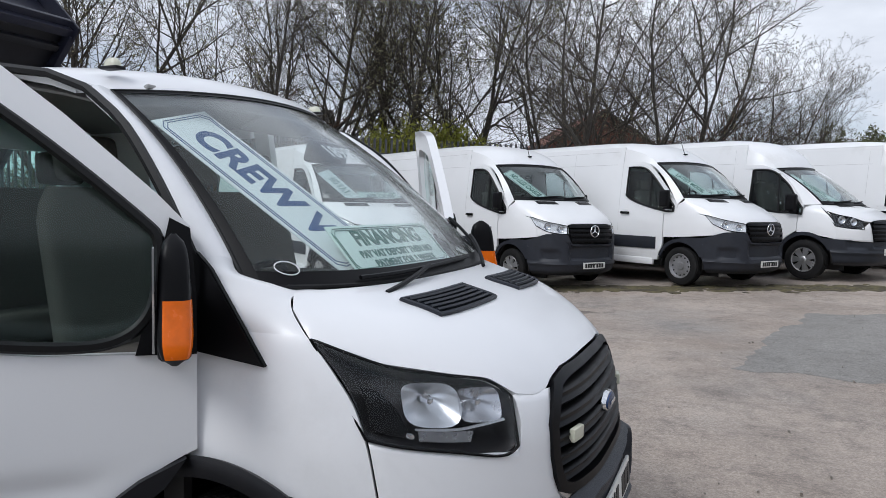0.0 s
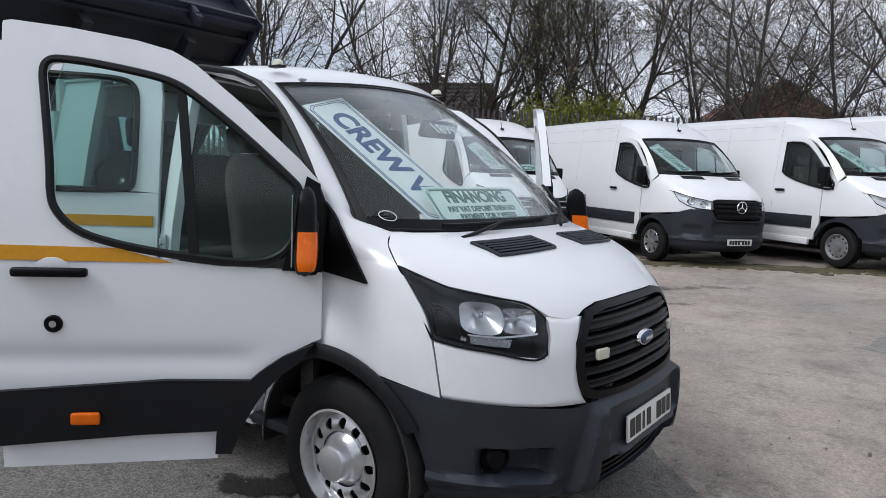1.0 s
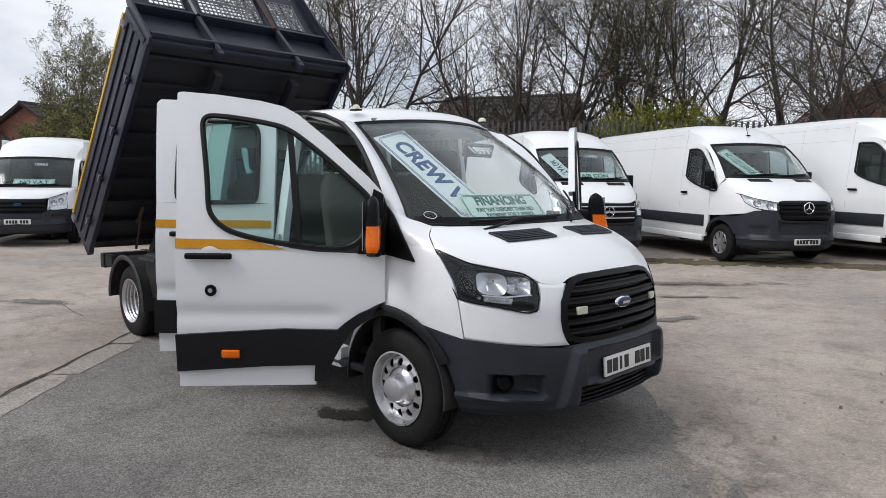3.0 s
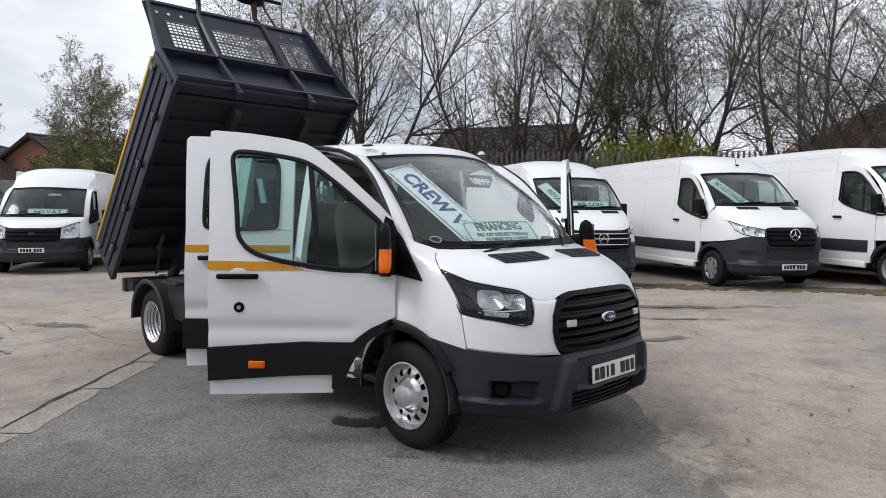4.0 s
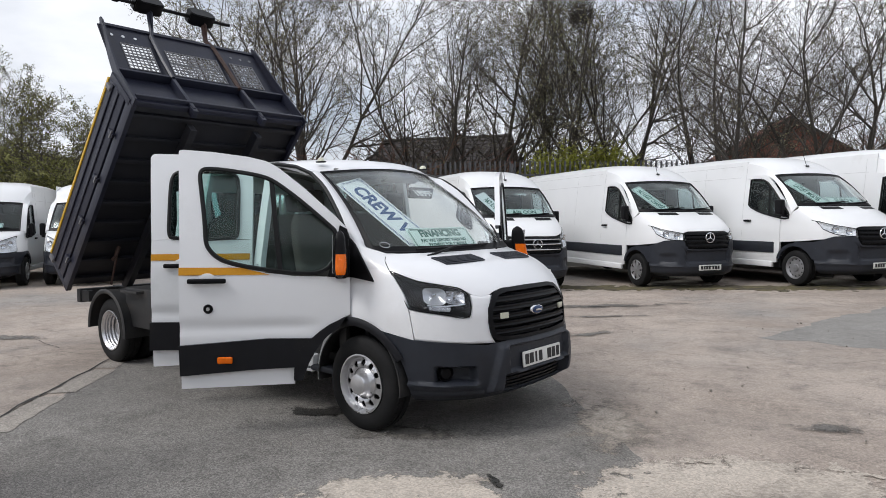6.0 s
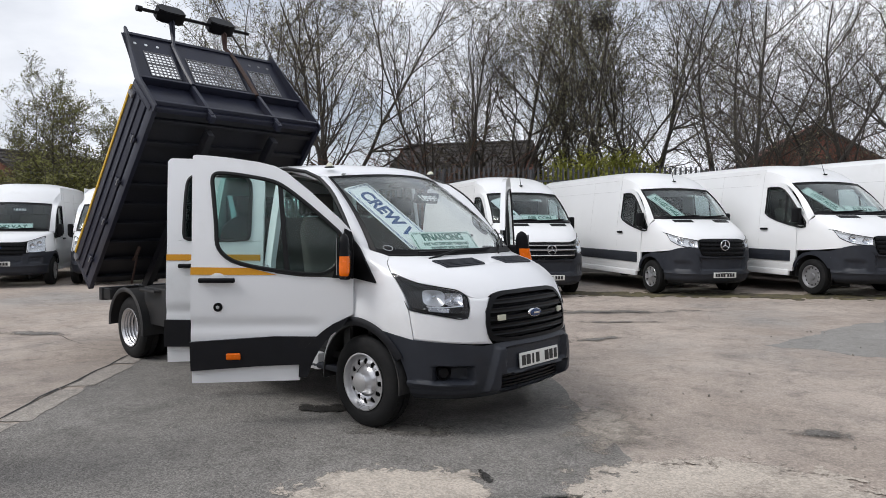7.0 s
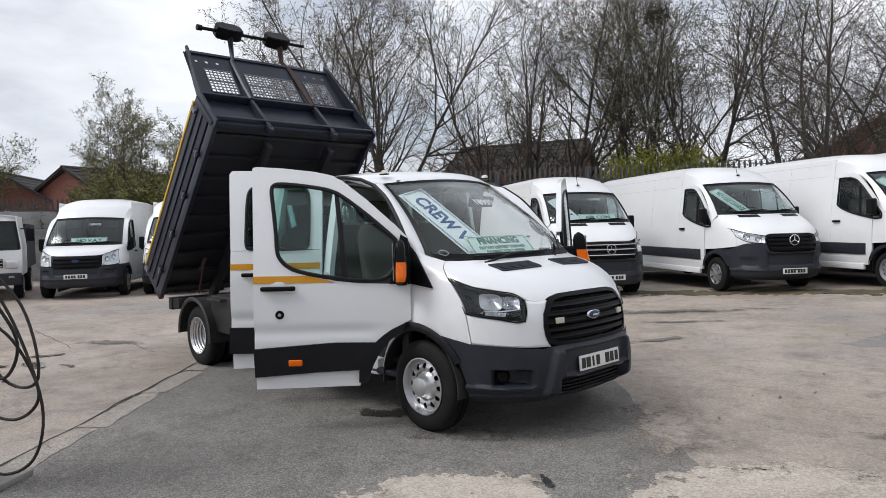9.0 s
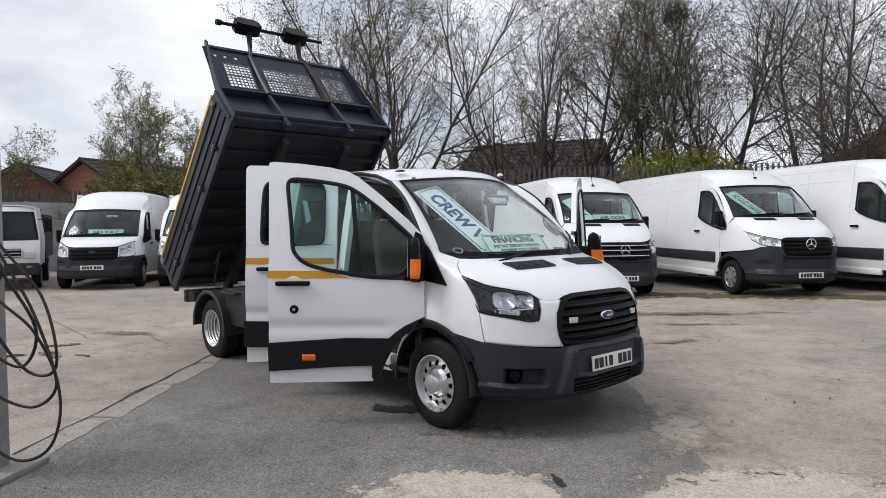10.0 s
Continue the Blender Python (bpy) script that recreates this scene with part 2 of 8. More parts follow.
def polyline(points, t):
    """Point at t of the straight-edged line through the points, by length."""
    ls = [math.dist(a, b) for a, b in zip(points, points[1:])]
    d = t * sum(ls)
    for (a, b), le in zip(zip(points, points[1:]), ls):
        if d <= le + 1e-9:
            f = d / le if le else 0
            return tuple(x + (y - x) * f for x, y in zip(a, b))
        d -= le
    return tuple(points[-1])


def add_box(bm, size, at=(0, 0, 0), turn=None, bevel=0.0, seg=2):
    r = bmesh.ops.create_cube(bm, size=1.0)
    bmesh.ops.scale(bm, vec=size, verts=r["verts"])
    vs = r["verts"]
    if bevel:
        es = list({e for v in vs for e in v.link_edges})
        rb = bmesh.ops.bevel(bm, geom=es, offset=bevel, segments=seg, affect="EDGES", profile=0.6)
        vs = list({v for f in rb["faces"] for v in f.verts} | {v for v in vs if v.is_valid})
    m = Matrix.Translation(at) @ (turn.to_4x4() if turn else Matrix())
    bmesh.ops.transform(bm, matrix=m, verts=vs)
    return bm


def box(size, at=(0, 0, 0), turn=None, bevel=0.0, seg=2):
    return add_box(bmesh.new(), size, at, turn, bevel, seg)


def add_cyl(bm, r1, r2, a, b, seg=16):
    a, b = Vector(a), Vector(b)
    m = Matrix.Translation((a + b) / 2) @ (b - a).to_track_quat("Z", "Y").to_matrix().to_4x4()
    bmesh.ops.create_cone(bm, cap_ends=True, segments=seg, radius1=r1, radius2=r2, depth=(b - a).length, matrix=m)
    return bm


def cyl(r, a, b, seg=16, r2=None):
    return add_cyl(bmesh.new(), r, r if r2 is None else r2, a, b, seg)


def lathe(profile, seg=48, m=None):
    """Turns (radius, along) pairs round the y axis."""
    bm = bmesh.new()
    rings = []
    for r, y in profile:
        if r < 1e-5:
            rings.append([bm.verts.new((0, y, 0))] * seg)
        else:
            rings.append([bm.verts.new((r * math.cos(2 * math.pi * k / seg), y, r * math.sin(2 * math.pi * k / seg))) for k in range(seg)])
    for a, b in zip(rings, rings[1:]):
        for k in range(seg):
            q = []
            for v in (a[k], a[(k + 1) % seg], b[(k + 1) % seg], b[k]):
                if v not in q:
                    q.append(v)
            if len(q) > 2:
                bm.faces.new(q)
    if m:
        bmesh.ops.transform(bm, matrix=m, verts=bm.verts)
    bmesh.ops.recalc_face_normals(bm, faces=bm.faces)
    return bm


def add_tube(bm, pts, r, sides=8, r_end=None, closed=False):
    pts = [Vector(p) for p in pts]
    rings, n = [], len(pts)
    side = None
    for i, p in enumerate(pts):
        d = (pts[min(i + 1, n - 1)] - pts[max(i - 1, 0)])
        if closed:
            d = pts[(i + 1) % n] - pts[i - 1]
        d.normalize()
        if side is None:
            side = d.orthogonal().normalized()
        side = (side - d * side.dot(d)).normalized()
        up = d.cross(side)
        rr = r + ((r_end - r) * i / (n - 1) if r_end is not None else 0)
        rings.append([bm.verts.new(p + (side * math.cos(2 * math.pi * k / sides) + up * math.sin(2 * math.pi * k / sides)) * rr) for k in range(sides)])
    pairs = list(zip(rings, rings[1:])) + ([(rings[-1], rings[0])] if closed else [])
    for a, b in pairs:
        for k in range(sides):
            bm.faces.new((a[k], a[(k + 1) % sides], b[(k + 1) % sides], b[k]))
    if not closed:
        bm.faces.new(rings[0][::-1])
        bm.faces.new(rings[-1])
    return bm


def tube(pts, r, sides=8, r_end=None, closed=False):
    return add_tube(bmesh.new(), pts, r, sides, r_end, closed)


def loft(a, b, n, m=1, bulge=None):
    """Sheet between two curves a(t) and b(t)."""
    def fn(i, j):
        p, q = Vector(a(i)), Vector(b(i))
        v = p.lerp(q, j)
        return v + bulge(i, j) if bulge else v
    return grid(fn, n, m)


def prism(outline, depth, to_world, bevel=0.0):
    """A plate of the given 2D outline, thickness depth; to_world turns (a, b, c) into a point, c from 0 to depth."""
    bm = bmesh.new()
    lo = [bm.verts.new(to_world(a, b, 0)) for a, b in outline]
    hi = [bm.verts.new(to_world(a, b, depth)) for a, b in outline]
    n = len(outline)
    bm.faces.new(lo[::-1])
    bm.faces.new(hi)
    for k in range(n):
        bm.faces.new((lo[k], lo[(k + 1) % n], hi[(k + 1) % n], hi[k]))
    bmesh.ops.recalc_face_normals(bm, faces=bm.faces)
    if bevel:
        bmesh.ops.bevel(bm, geom=[e for e in bm.edges], offset=bevel, segments=2, affect="EDGES")
    return bm


def letters(text, height, material, m, parent, name="lettering", label="", depth=0.001, stretch=1.0, align="CENTER", bold=0.012):
    """Writing in the built-in font, standing in the x-y plane of the pose m."""
    cu = bpy.data.curves.new("writing", "FONT")
    cu.body, cu.size, cu.extrude, cu.align_x, cu.align_y = text, height, depth, align, "CENTER"
    cu.offset = height * bold
    ob = bpy.data.objects.new("writing", cu)
    scene.collection.objects.link(ob)
    bpy.context.view_layer.update()
    me = bpy.data.meshes.new_from_object(ob.evaluated_get(bpy.context.evaluated_depsgraph_get()))
    bpy.data.objects.remove(ob)
    me.transform(m @ Matrix.Diagonal((stretch, 1, 1, 1)))
    me.materials.clear()
    me.materials.append(material)
    w = new(name, me)
    w.parent = parent
    if label:
        tagged(w, label)
    return w


# ---------- the crew-cab tipper ----------
# nose: rings of rounded plan at rising levels, front axle at x = 0, forward +x
NZ = (0.28, 0.36, 0.50, 0.62, 0.72, 0.82, 0.92, 1.03, 1.11, 1.17, 1.215, 1.25, 1.275, 1.30, 1.33)
NX = (0.90, 0.955, 0.97, 0.968, 0.955, 0.945, 0.93, 0.885, 0.81, 0.725, 0.64, 0.55, 0.45, 0.36, 0.26)
NW = (0.95, 0.965, 0.975, 0.98, 0.985, 0.985, 0.98, 0.965, 0.955, 0.945, 0.93, 0.91, 0.895, 0.88, 0.86)
NEXP, NXC = 2.8, -0.15


def nose(th, l, lift=0.0):
    """Point of the nose at plan angle th (degrees, + to the van's right) and level l."""
    a, w, r = cat(NX, l) - NXC, cat(NW, l), radians(th)
    c, s = math.cos(r), math.sin(r)
    x = a * abs(c) ** (2 / NEXP)
    y = -w * math.copysign(abs(s) ** (2 / NEXP), s)
    if lift:
        nx = (abs(x) / a) ** (NEXP - 1) / a
        ny = math.copysign((abs(y) / w) ** (NEXP - 1) / w, y)
        up = max(0.0, (l - 7.0) / 5.0)
        n = Vector((nx, ny, up * 1.2)).normalized()
        return Vector((NXC + x, y, cat(NZ, l))) + n * lift
    return Vector((NXC + x, y, cat(NZ, l)))


def nose_angle(x, l):
    a = cat(NX, l) - NXC
    return math.degrees(math.acos(min(1, max(0, (x - NXC) / a)) ** (NEXP / 2)))


def side_y(z):
    """Half width of the cab's side at height z."""
    return interp(((0.3, 0.955), (0.6, 0.985), (1.0, 0.985), (1.2, 0.97), (1.4, 0.938), (1.6, 0.905), (1.8, 0.868), (2.0, 0.825), (2.1, 0.80)), z)


def lerp2(a, b, t):
    return (a[0] + (b[0] - a[0]) * t, a[1] + (b[1] - a[1]) * t)


def nose_loft(ca, cb, n, m, sgn=1, lift=0.0, smooth=True):
    """Sheet on the nose between two (angle, level) lines."""
    f = curve if smooth else polyline

    def fn(i, j):
        th, l = lerp2(f(ca, i), f(cb, i), j)
        return nose(th * sgn, l, lift)
    return grid(fn, n, m, flip=sgn < 0)


def screen(s, t, lift=0.0):
    """Windscreen, s from -1 (van's right) to 1, t from base to top."""
    a = abs(s)
    th = math.asin(min(1.0, a * 0.85 / cat(NW, 13.5)) ** (NEXP / 2))
    bx = NXC + (cat(NX, 13.5) - NXC) * math.cos(th) ** (2 / NEXP)
    b = Vector((bx, 0.85 * s, 1.315 + 0.012 * a ** 3))
    p = b.lerp(Vector((-0.5 - 0.215 * a ** 2.2, 0.69 * s, 2.0 - 0.04 * a * a)), t)
    k = 4 * t * (1 - t)
    p += Vector((0.035, 0, 0.03)) * k
    return p + Vector((0.66, 0.22 * s, 0.70)).normalized() * lift


van = thing("crew_cab_tipper", "white crew-cab tipper truck with raised dark grey body and open doors", "tipper truck")


def bonnet_low(th):
    return interp(((0, 7.45), (12, 7.4), (17.5, 7.2), (20.5, 6.97), (25, 6.9), (30.5, 7.08), (35, 7.68), (44, 7.98), (55.6, 8.43), (67.5, 9.65)), abs(th))


def bonnet_high(th):
    return interp(((0, 13.4), (50, 13.4), (57.6, 13.6), (62, 12.9), (66.6, 11.6), (67.5, 9.72)), abs(th))


def build_nose():
    INSIDE[0] = Vector((-0.3, 0, 0.8))
    def fn(i, j):
        th = -67.5 + 135 * i
        a, b = bonnet_low(th), bonnet_high(th)
        l = a + (b - a) * j
        return nose(th, l, 0.012 * math.exp(-((abs(th) - 40) / 9) ** 2) * max(0, 1 - j * 1.2))
    part("bonnet", grid(fn, 90, 26), PAINT, van, "white bonnet with two black air vents", thick=0.02)
    for sg in (1, -1):
        low = [(21.0, 3.72), (24.0, 3.74), (29.0, 3.77), (31.5, 3.78), (33.3, 3.79), (44, 3.88), (60.7, 4.03)]
        upp = [(19.2, 6.95), (25.0, 6.98), (30.8, 7.03), (31.0, 6.35), (32.9, 5.61), (46.6, 5.81), (62.7, 6.15)]

        def front(i, j, sg=sg):
            k = min(5, int(i * 6))
            f = i * 6 - k
            th, l = lerp2(lerp2(low[k], low[k + 1], f), lerp2(upp[k], upp[k + 1], f), j)
            return nose(sg * (th + 3.6 * math.sin(math.pi * j) ** 0.8 * max(0, 1 - i * 5)), l)
        part("front_panel", grid(front, 36, 12), PAINT, van, thick=0.02)
        part("wing", nose_loft([(61.2, 4.03), (63.3, 6.2), (66, 7.9), (67.9, 9.81)],
                               [(89.9, 5.0), (89.9, 6.6), (89.9, 8.3), (89.9, 9.81)], 26, 16, sg), PAINT, van, "white front wing panel", thick=0.02)

        # wheel-arch lip
        def arch(i, j, sg=sg):
            ph, r = radians(28 + 80 * i), 0.435 + 0.065 * j
            x, z = r * math.cos(ph), 0.355 + r * math.sin(ph)
            l = interp([(zz, k) for k, zz in enumerate(NZ)], z)
            if x > NXC:
                p = nose(nose_angle(x, l), l)
            else:
                p = Vector((x, -side_y(z), z))
            y = abs(p.y) + 0.016 + 0.016 * math.sin(math.pi * (0.15 + 0.7 * j))
            return Vector((x, -sg * y, z))
        part("wheel_arch_trim", grid(arch, 28, 6, flip=sg < 0), CLADDING, van, thick=0.035)

        def well(i, j, sg=sg):
            ph = radians(-5 + 190 * i)
            return Vector((0.44 * math.cos(ph), -sg * (0.97 - 0.45 * j), 0.355 + 0.44 * math.sin(ph)))
        part("wheel_arch_liner", grid(well, 24, 3), CHASSIS, van, thick=0.01)
        part("inner_well_wall", grid(lambda i, j, sg=sg: Vector((0.5 * math.cos(radians(180 * i)) * j, -sg * 0.52, 0.3 + 0.52 * math.sin(radians(180 * i)) * j)), 16, 2), CHASSIS, van, thick=0.01)

    # bumper with recesses for the lamps and the lower intake
    def sm(a, b, v):
        t = min(1, max(0, (v - a) / (b - a)))
        return t * t * (3 - 2 * t)

    def top(th):
        return interp(((0, 3.78), (10, 3.85), (20, 3.72), (25, 3.6), (44, 3.86), (61, 4.03), (74, 4.40), (90, 5.0)), abs(th))

    def bumper(i, j):
        s = -1 + 2 * i
        l = j * top(s * 74)
        z = cat(NZ, l)
        tm = nose_angle(math.sqrt(max(0.47 ** 2 - (z - 0.355) ** 2, 0)), l)
        th = s * tm
        a = abs(th)
        l = j * top(th)
        lift = 0.008
        lift += 0.050 * (1 - sm(19.6, 22.0, a - 2.4 * (3.0 - l))) * sm(0.5, 1.0, l) * (1 - sm(3.3, 3.78, l))
        lift -= 0.075 * sm(31, 34.5, a) * (1 - sm(50, 53, a)) * sm(1.42, 1.58, l) * (1 - sm(2.15, 2.35, l))
        lift -= 0.13 * (1 - sm(17, 19, a)) * sm(0.72, 0.85, l) * (1 - sm(1.66, 1.76, l))
        lift += 0.030 * sm(28, 34, a) * sm(1.0, 1.38, l) * (1 - sm(1.40, 1.52, l))
        lift -= 0.042 * (1 - sm(15.0, 16.5, a)) * sm(1.75, 2.0, l) * (1 - sm(3.3, 3.5, l))
        lift -= 0.05 * (1 - sm(0, 0.9, l))
        return nose(th, l, lift)
    part("front_bumper", grid(bumper, 150, 46), PLASTIC, van, "dark grey plastic front bumper", thick=0.02)
    bmp = van.children[-1]
    bm = bmesh.new()
    for k in range(3):
        for q in range(12):
            t0, t1 = -16.8 + 2.8 * q, -16.8 + 2.8 * (q + 1)
            a, b = nose(t0, 0.98 + 0.22 * k, -0.03), nose(t1, 0.98 + 0.22 * k, -0.03)
            add_box(bm, ((b - a).length + 0.002, 0.02, 0.012), (a + b) / 2, (b - a).to_track_quat("X", "Z").to_matrix())
    part("intake_grille", bm, BLACK, bmp, "black lower intake slats")
    part("intake_lip", nose_loft([(-17, 1.79), (0, 1.82), (17, 1.79)], [(-17, 1.73), (0, 1.76), (17, 1.73)], 20, 1, 1, 0.022), RIM, bmp, thick=0.006)
    for sg in (1, -1):
        c = nose(47.0 * sg, 1.9, -0.03)
        fwd = Vector((0.86, -0.5 * sg, 0))
        m = Matrix.Translation(c) @ fwd.to_track_quat("Y", "Z").to_matrix().to_4x4()
        part("fog_lamp", lathe([(0, 0.005), (0.035, 0.004), (0.047, -0.01), (0.055, 0.0), (0.058, -0.03)], 24, m), BLACK, bmp, "black round fog lamp blank")
    plate = part("number_plate", box((0.012, 0.52, 0.112), (0.998, 0.0, 0.545), Euler((0, radians(-4), 0)).to_matrix(), 0.004), PLATE, bmp, "white number plate with black bars")
    for k, w in enumerate((0.048, 0.052, 0.022, 0.044, 0, 0.052, 0.046, 0.040)):
        if w:
            part("bar", box((0.004, w, 0.075), (1.005, -0.215 + 0.062 * k, 0.545), Euler((0, radians(-4), 0)).to_matrix()), INK, plate)

    # grille
    outer = [(0, 7.42), (11.7, 7.4), (17.6, 7.18), (20.5, 6.75), (23.8, 6.05), (24.2, 4.8), (22.2, 4.05), (19, 3.84), (6, 3.76), (0, 3.76)]
    inner = [(0, 7.12), (10.5, 7.1), (15.6, 6.95), (18.6, 6.55), (21.7, 5.95), (22.0, 4.9), (20.3, 4.3), (17.5, 4.12), (6, 4.02), (0, 4.02)]
    gr = part("grille", nose_loft([(-22, 4.0), (-23, 5.4), (-17.5, 7.1)], [(22, 4.0), (23, 5.4), (17.5, 7.1)], 10, 24, 1, -0.035), BLACK, van, "black plastic radiator grille with five slats", thick=0.01)
    bm = bmesh.new()
    for sg in (1, -1):
        g2 = nose_loft(outer, inner, 40, 3, sg, 0.014, smooth=False)
        me = bpy.data.meshes.new("tmp")
        g2.to_mesh(me)
        g2.free()
        bm.from_mesh(me)
        bpy.data.meshes.remove(me)
    part("grille_surround", bm, BLACK, gr, thick=0.03)
    for k, l in enumerate((6.62, 6.08, 5.52, 4.96, 4.44)):
        e = interp(((4.0, 19.5), (4.5, 21.2), (5.5, 22.4), (6.1, 21.5), (6.8, 17.5)), l)

        def slat(i, j, l=l, e=e):
            th = -e + 2 * e * i
            prof = ((-0.030, -0.20), (0.004, -0.19), (0.012, -0.12), (0.006, -0.03), (0.006, 0.03), (0.012, 0.12), (0.004, 0.19), (-0.030, 0.20))
            f = prof[min(7, int(j * 7 + 0.5))]
            return nose(th, l + f[1], f[0])
        part("grille_slat", grid(slat, 24, 7), BLACK, gr, thick=0.004)
    for sg in (1, -1):
        c = nose(15.6 * sg, 5.58, 0.014)
        part("marker_lamp", box((0.02, 0.075, 0.042), c, Euler((0, 0, radians(-10 * sg))).to_matrix(), 0.005), LEDMAT, gr, "small square white marker lamp")
    c = nose(0, 5.66, 0.012)
    for nm, r, dx, ma in (("badge_rim", 1.0, 0.0, CHROME), ("badge", 0.86, 0.006, BADGE)):
        m = Matrix.Translation(c + Vector((dx, 0, 0))) @ Matrix.Rotation(radians(-90), 4, "Z") @ Matrix.Diagonal((0.085 * r, 1, 0.036 * r, 1))
        part(nm, lathe([(0, 0.014), (0.6, 0.013), (0.9, 0.009), (1, 0.0), (1, -0.01)], 36, m), ma, gr, "plain oval badge")
    part("badge_bar", box((0.003, 0.075, 0.014), c + Vector((0.022, 0, 0)), None, 0.001), CHROME, gr)

    # headlamps
    for sg in (1, -1):
        hi = [(67.3, 9.55), (55.6, 8.36), (44, 7.91), (35.5, 7.6), (31.6, 7.02)]
        lo = [(63.0, 6.22), (57, 6.06), (46.6, 5.87), (37, 5.62), (33.0, 5.80)]
        hl = part("headlamp", nose_loft(hi, lo, 26, 10, sg, 0.008), LENS, van, "clear headlamp with black surround", thick=0.004)
        hl.visible_shadow = False

        def bowl(i, j, sg=sg):
            th, l = lerp2(curve(hi, i), curve(lo, i), j)
            d = min(1, 7 * min(i, 1 - i)) * min(1, 5 * min(j, 1 - j))
            return nose(th * sg, l, -0.012 - 0.080 * d ** 0.6)
        part("lamp_housing", grid(bowl, 30, 14), LAMPIN, hl, "black lamp housing", thick=0.004)
        rim = [curve(hi, k / 24) for k in range(25)] + [curve(lo, 1 - k / 24) for k in range(25)]
        part("lamp_seal", tube([nose(a * sg, b, 0.004) for a, b in rim], 0.0045, 6, closed=True), BLACK, hl)
        for tc, lc, ta, la, dp, ex, ma in ((49.4, 7.05, 6.0, 0.62, 0.060, 3.4, REFLECT), (39.0, 6.92, 4.9, 0.46, 0.040, 5.0, LAMPSILVER)):
            def cell(i, j, sg=sg, tc=tc, lc=lc, ta=ta, la=la, dp=dp, ex=ex):
                a = 2 * math.pi * i
                c, q = math.cos(a), math.sin(a)
                r = (abs(c) ** ex + abs(q) ** ex) ** (-1 / ex)
                f = 0.12 + 0.88 * j
                return nose(sg * (tc + ta * r * f * c - 0.8 * r * f * q), lc + la * r * f * q + 0.05 * r * f * c, -0.014 - dp * (1 - f * f) + 0.004 * math.cos(6 * a) * f * (1 - f))
            part("reflector", grid(cell, 32, 10), ma, hl, "silver reflector bowl")
            m = Matrix.Translation(nose(tc * sg, lc, -0.02)) @ Vector((0.82, -0.57 * sg, 0.04)).to_track_quat("Y", "Z").to_matrix().to_4x4()
            part("bulb", lathe([(0, -0.004), (0.010, -0.008), (0.013, -0.045)], 14, m), CHROME, hl)
        part("lamp_divider", nose_loft([(54, 6.44), (46, 6.40), (41, 6.44), (34.5, 6.50)], [(54, 6.39), (46, 6.34), (41, 6.38), (34.5, 6.44)], 16, 1, sg, -0.010), REFLECT, hl, "bright ledge between the lamp cells", thick=0.012)
        part("indicator_bowl", nose_loft([(53.5, 6.36), (48, 6.32), (42, 6.28)], [(53.5, 6.12), (48, 6.06), (43, 6.02)], 12, 3, sg, -0.02), LAMPSILVER, hl, "dull silver indicator bowl", thick=0.006)
        part("lamp_shroud", nose_loft([(62.6, 7.55), (60, 7.45), (57.6, 7.05), (55.4, 6.40)], [(62.3, 6.36), (60, 6.30), (57.6, 6.24), (55.4, 6.20)], 12, 4, sg, -0.020), BLACK, hl, "black shroud beside the reflector", thick=0.008)
        c = nose(55.0 * sg, 6.28, -0.004)
        part("indicator_bulb", lathe([(0, 0.006), (0.008, 0.004), (0.011, -0.01)], 14, Matrix.Translation(c) @ Matrix.Rotation(radians(-90 - 32 * sg), 4, "Z")), CHROME, hl)

    # bonnet vents
    for sg in (1, -1):
        def q(i, j, sg=sg, lift=0.006):
            a, b = (4.0, 12.3), (31.2, 12.0)
            c, d = (4.2, 10.95), (29.2, 10.62)
            return nose(*(lambda p: (p[0] * sg, p[1], lift))(lerp2(lerp2(a, b, i), lerp2(c, d, i), j)))
        vent = part("air_vent", grid(lambda i, j: q(i, j, lift=0.003), 14, 6, flip=sg > 0), BLACK, van, "black slatted bonnet air vent", thick=0.004)
        edge = [q(k / 10, 0) for k in range(10)] + [q(1, k / 5) for k in range(5)] + [q(1 - k / 10, 1) for k in range(10)] + [q(0, 1 - k / 5) for k in range(5)]
        part("vent_rim", tube(edge, 0.009, 6, closed=True), PLASTIC, vent)
        for k in range(5):
            part("vent_slat", tube([q(0.04 + 0.92 * n / 8, (k + 0.7) / 5.6) + Vector((0, 0, 0.004)) for n in range(9)], 0.007, 5), PLASTIC, vent)


build_nose()


def pillar_edge(t, sg):
    x, y, z = curve([(-0.07, -0.925, 1.335), (-0.20, -0.912, 1.53), (-0.34, -0.888, 1.70), (-0.48, -0.864, 1.835), (-0.66, -0.838, 1.945)], t)
    return (x, y * sg, z)


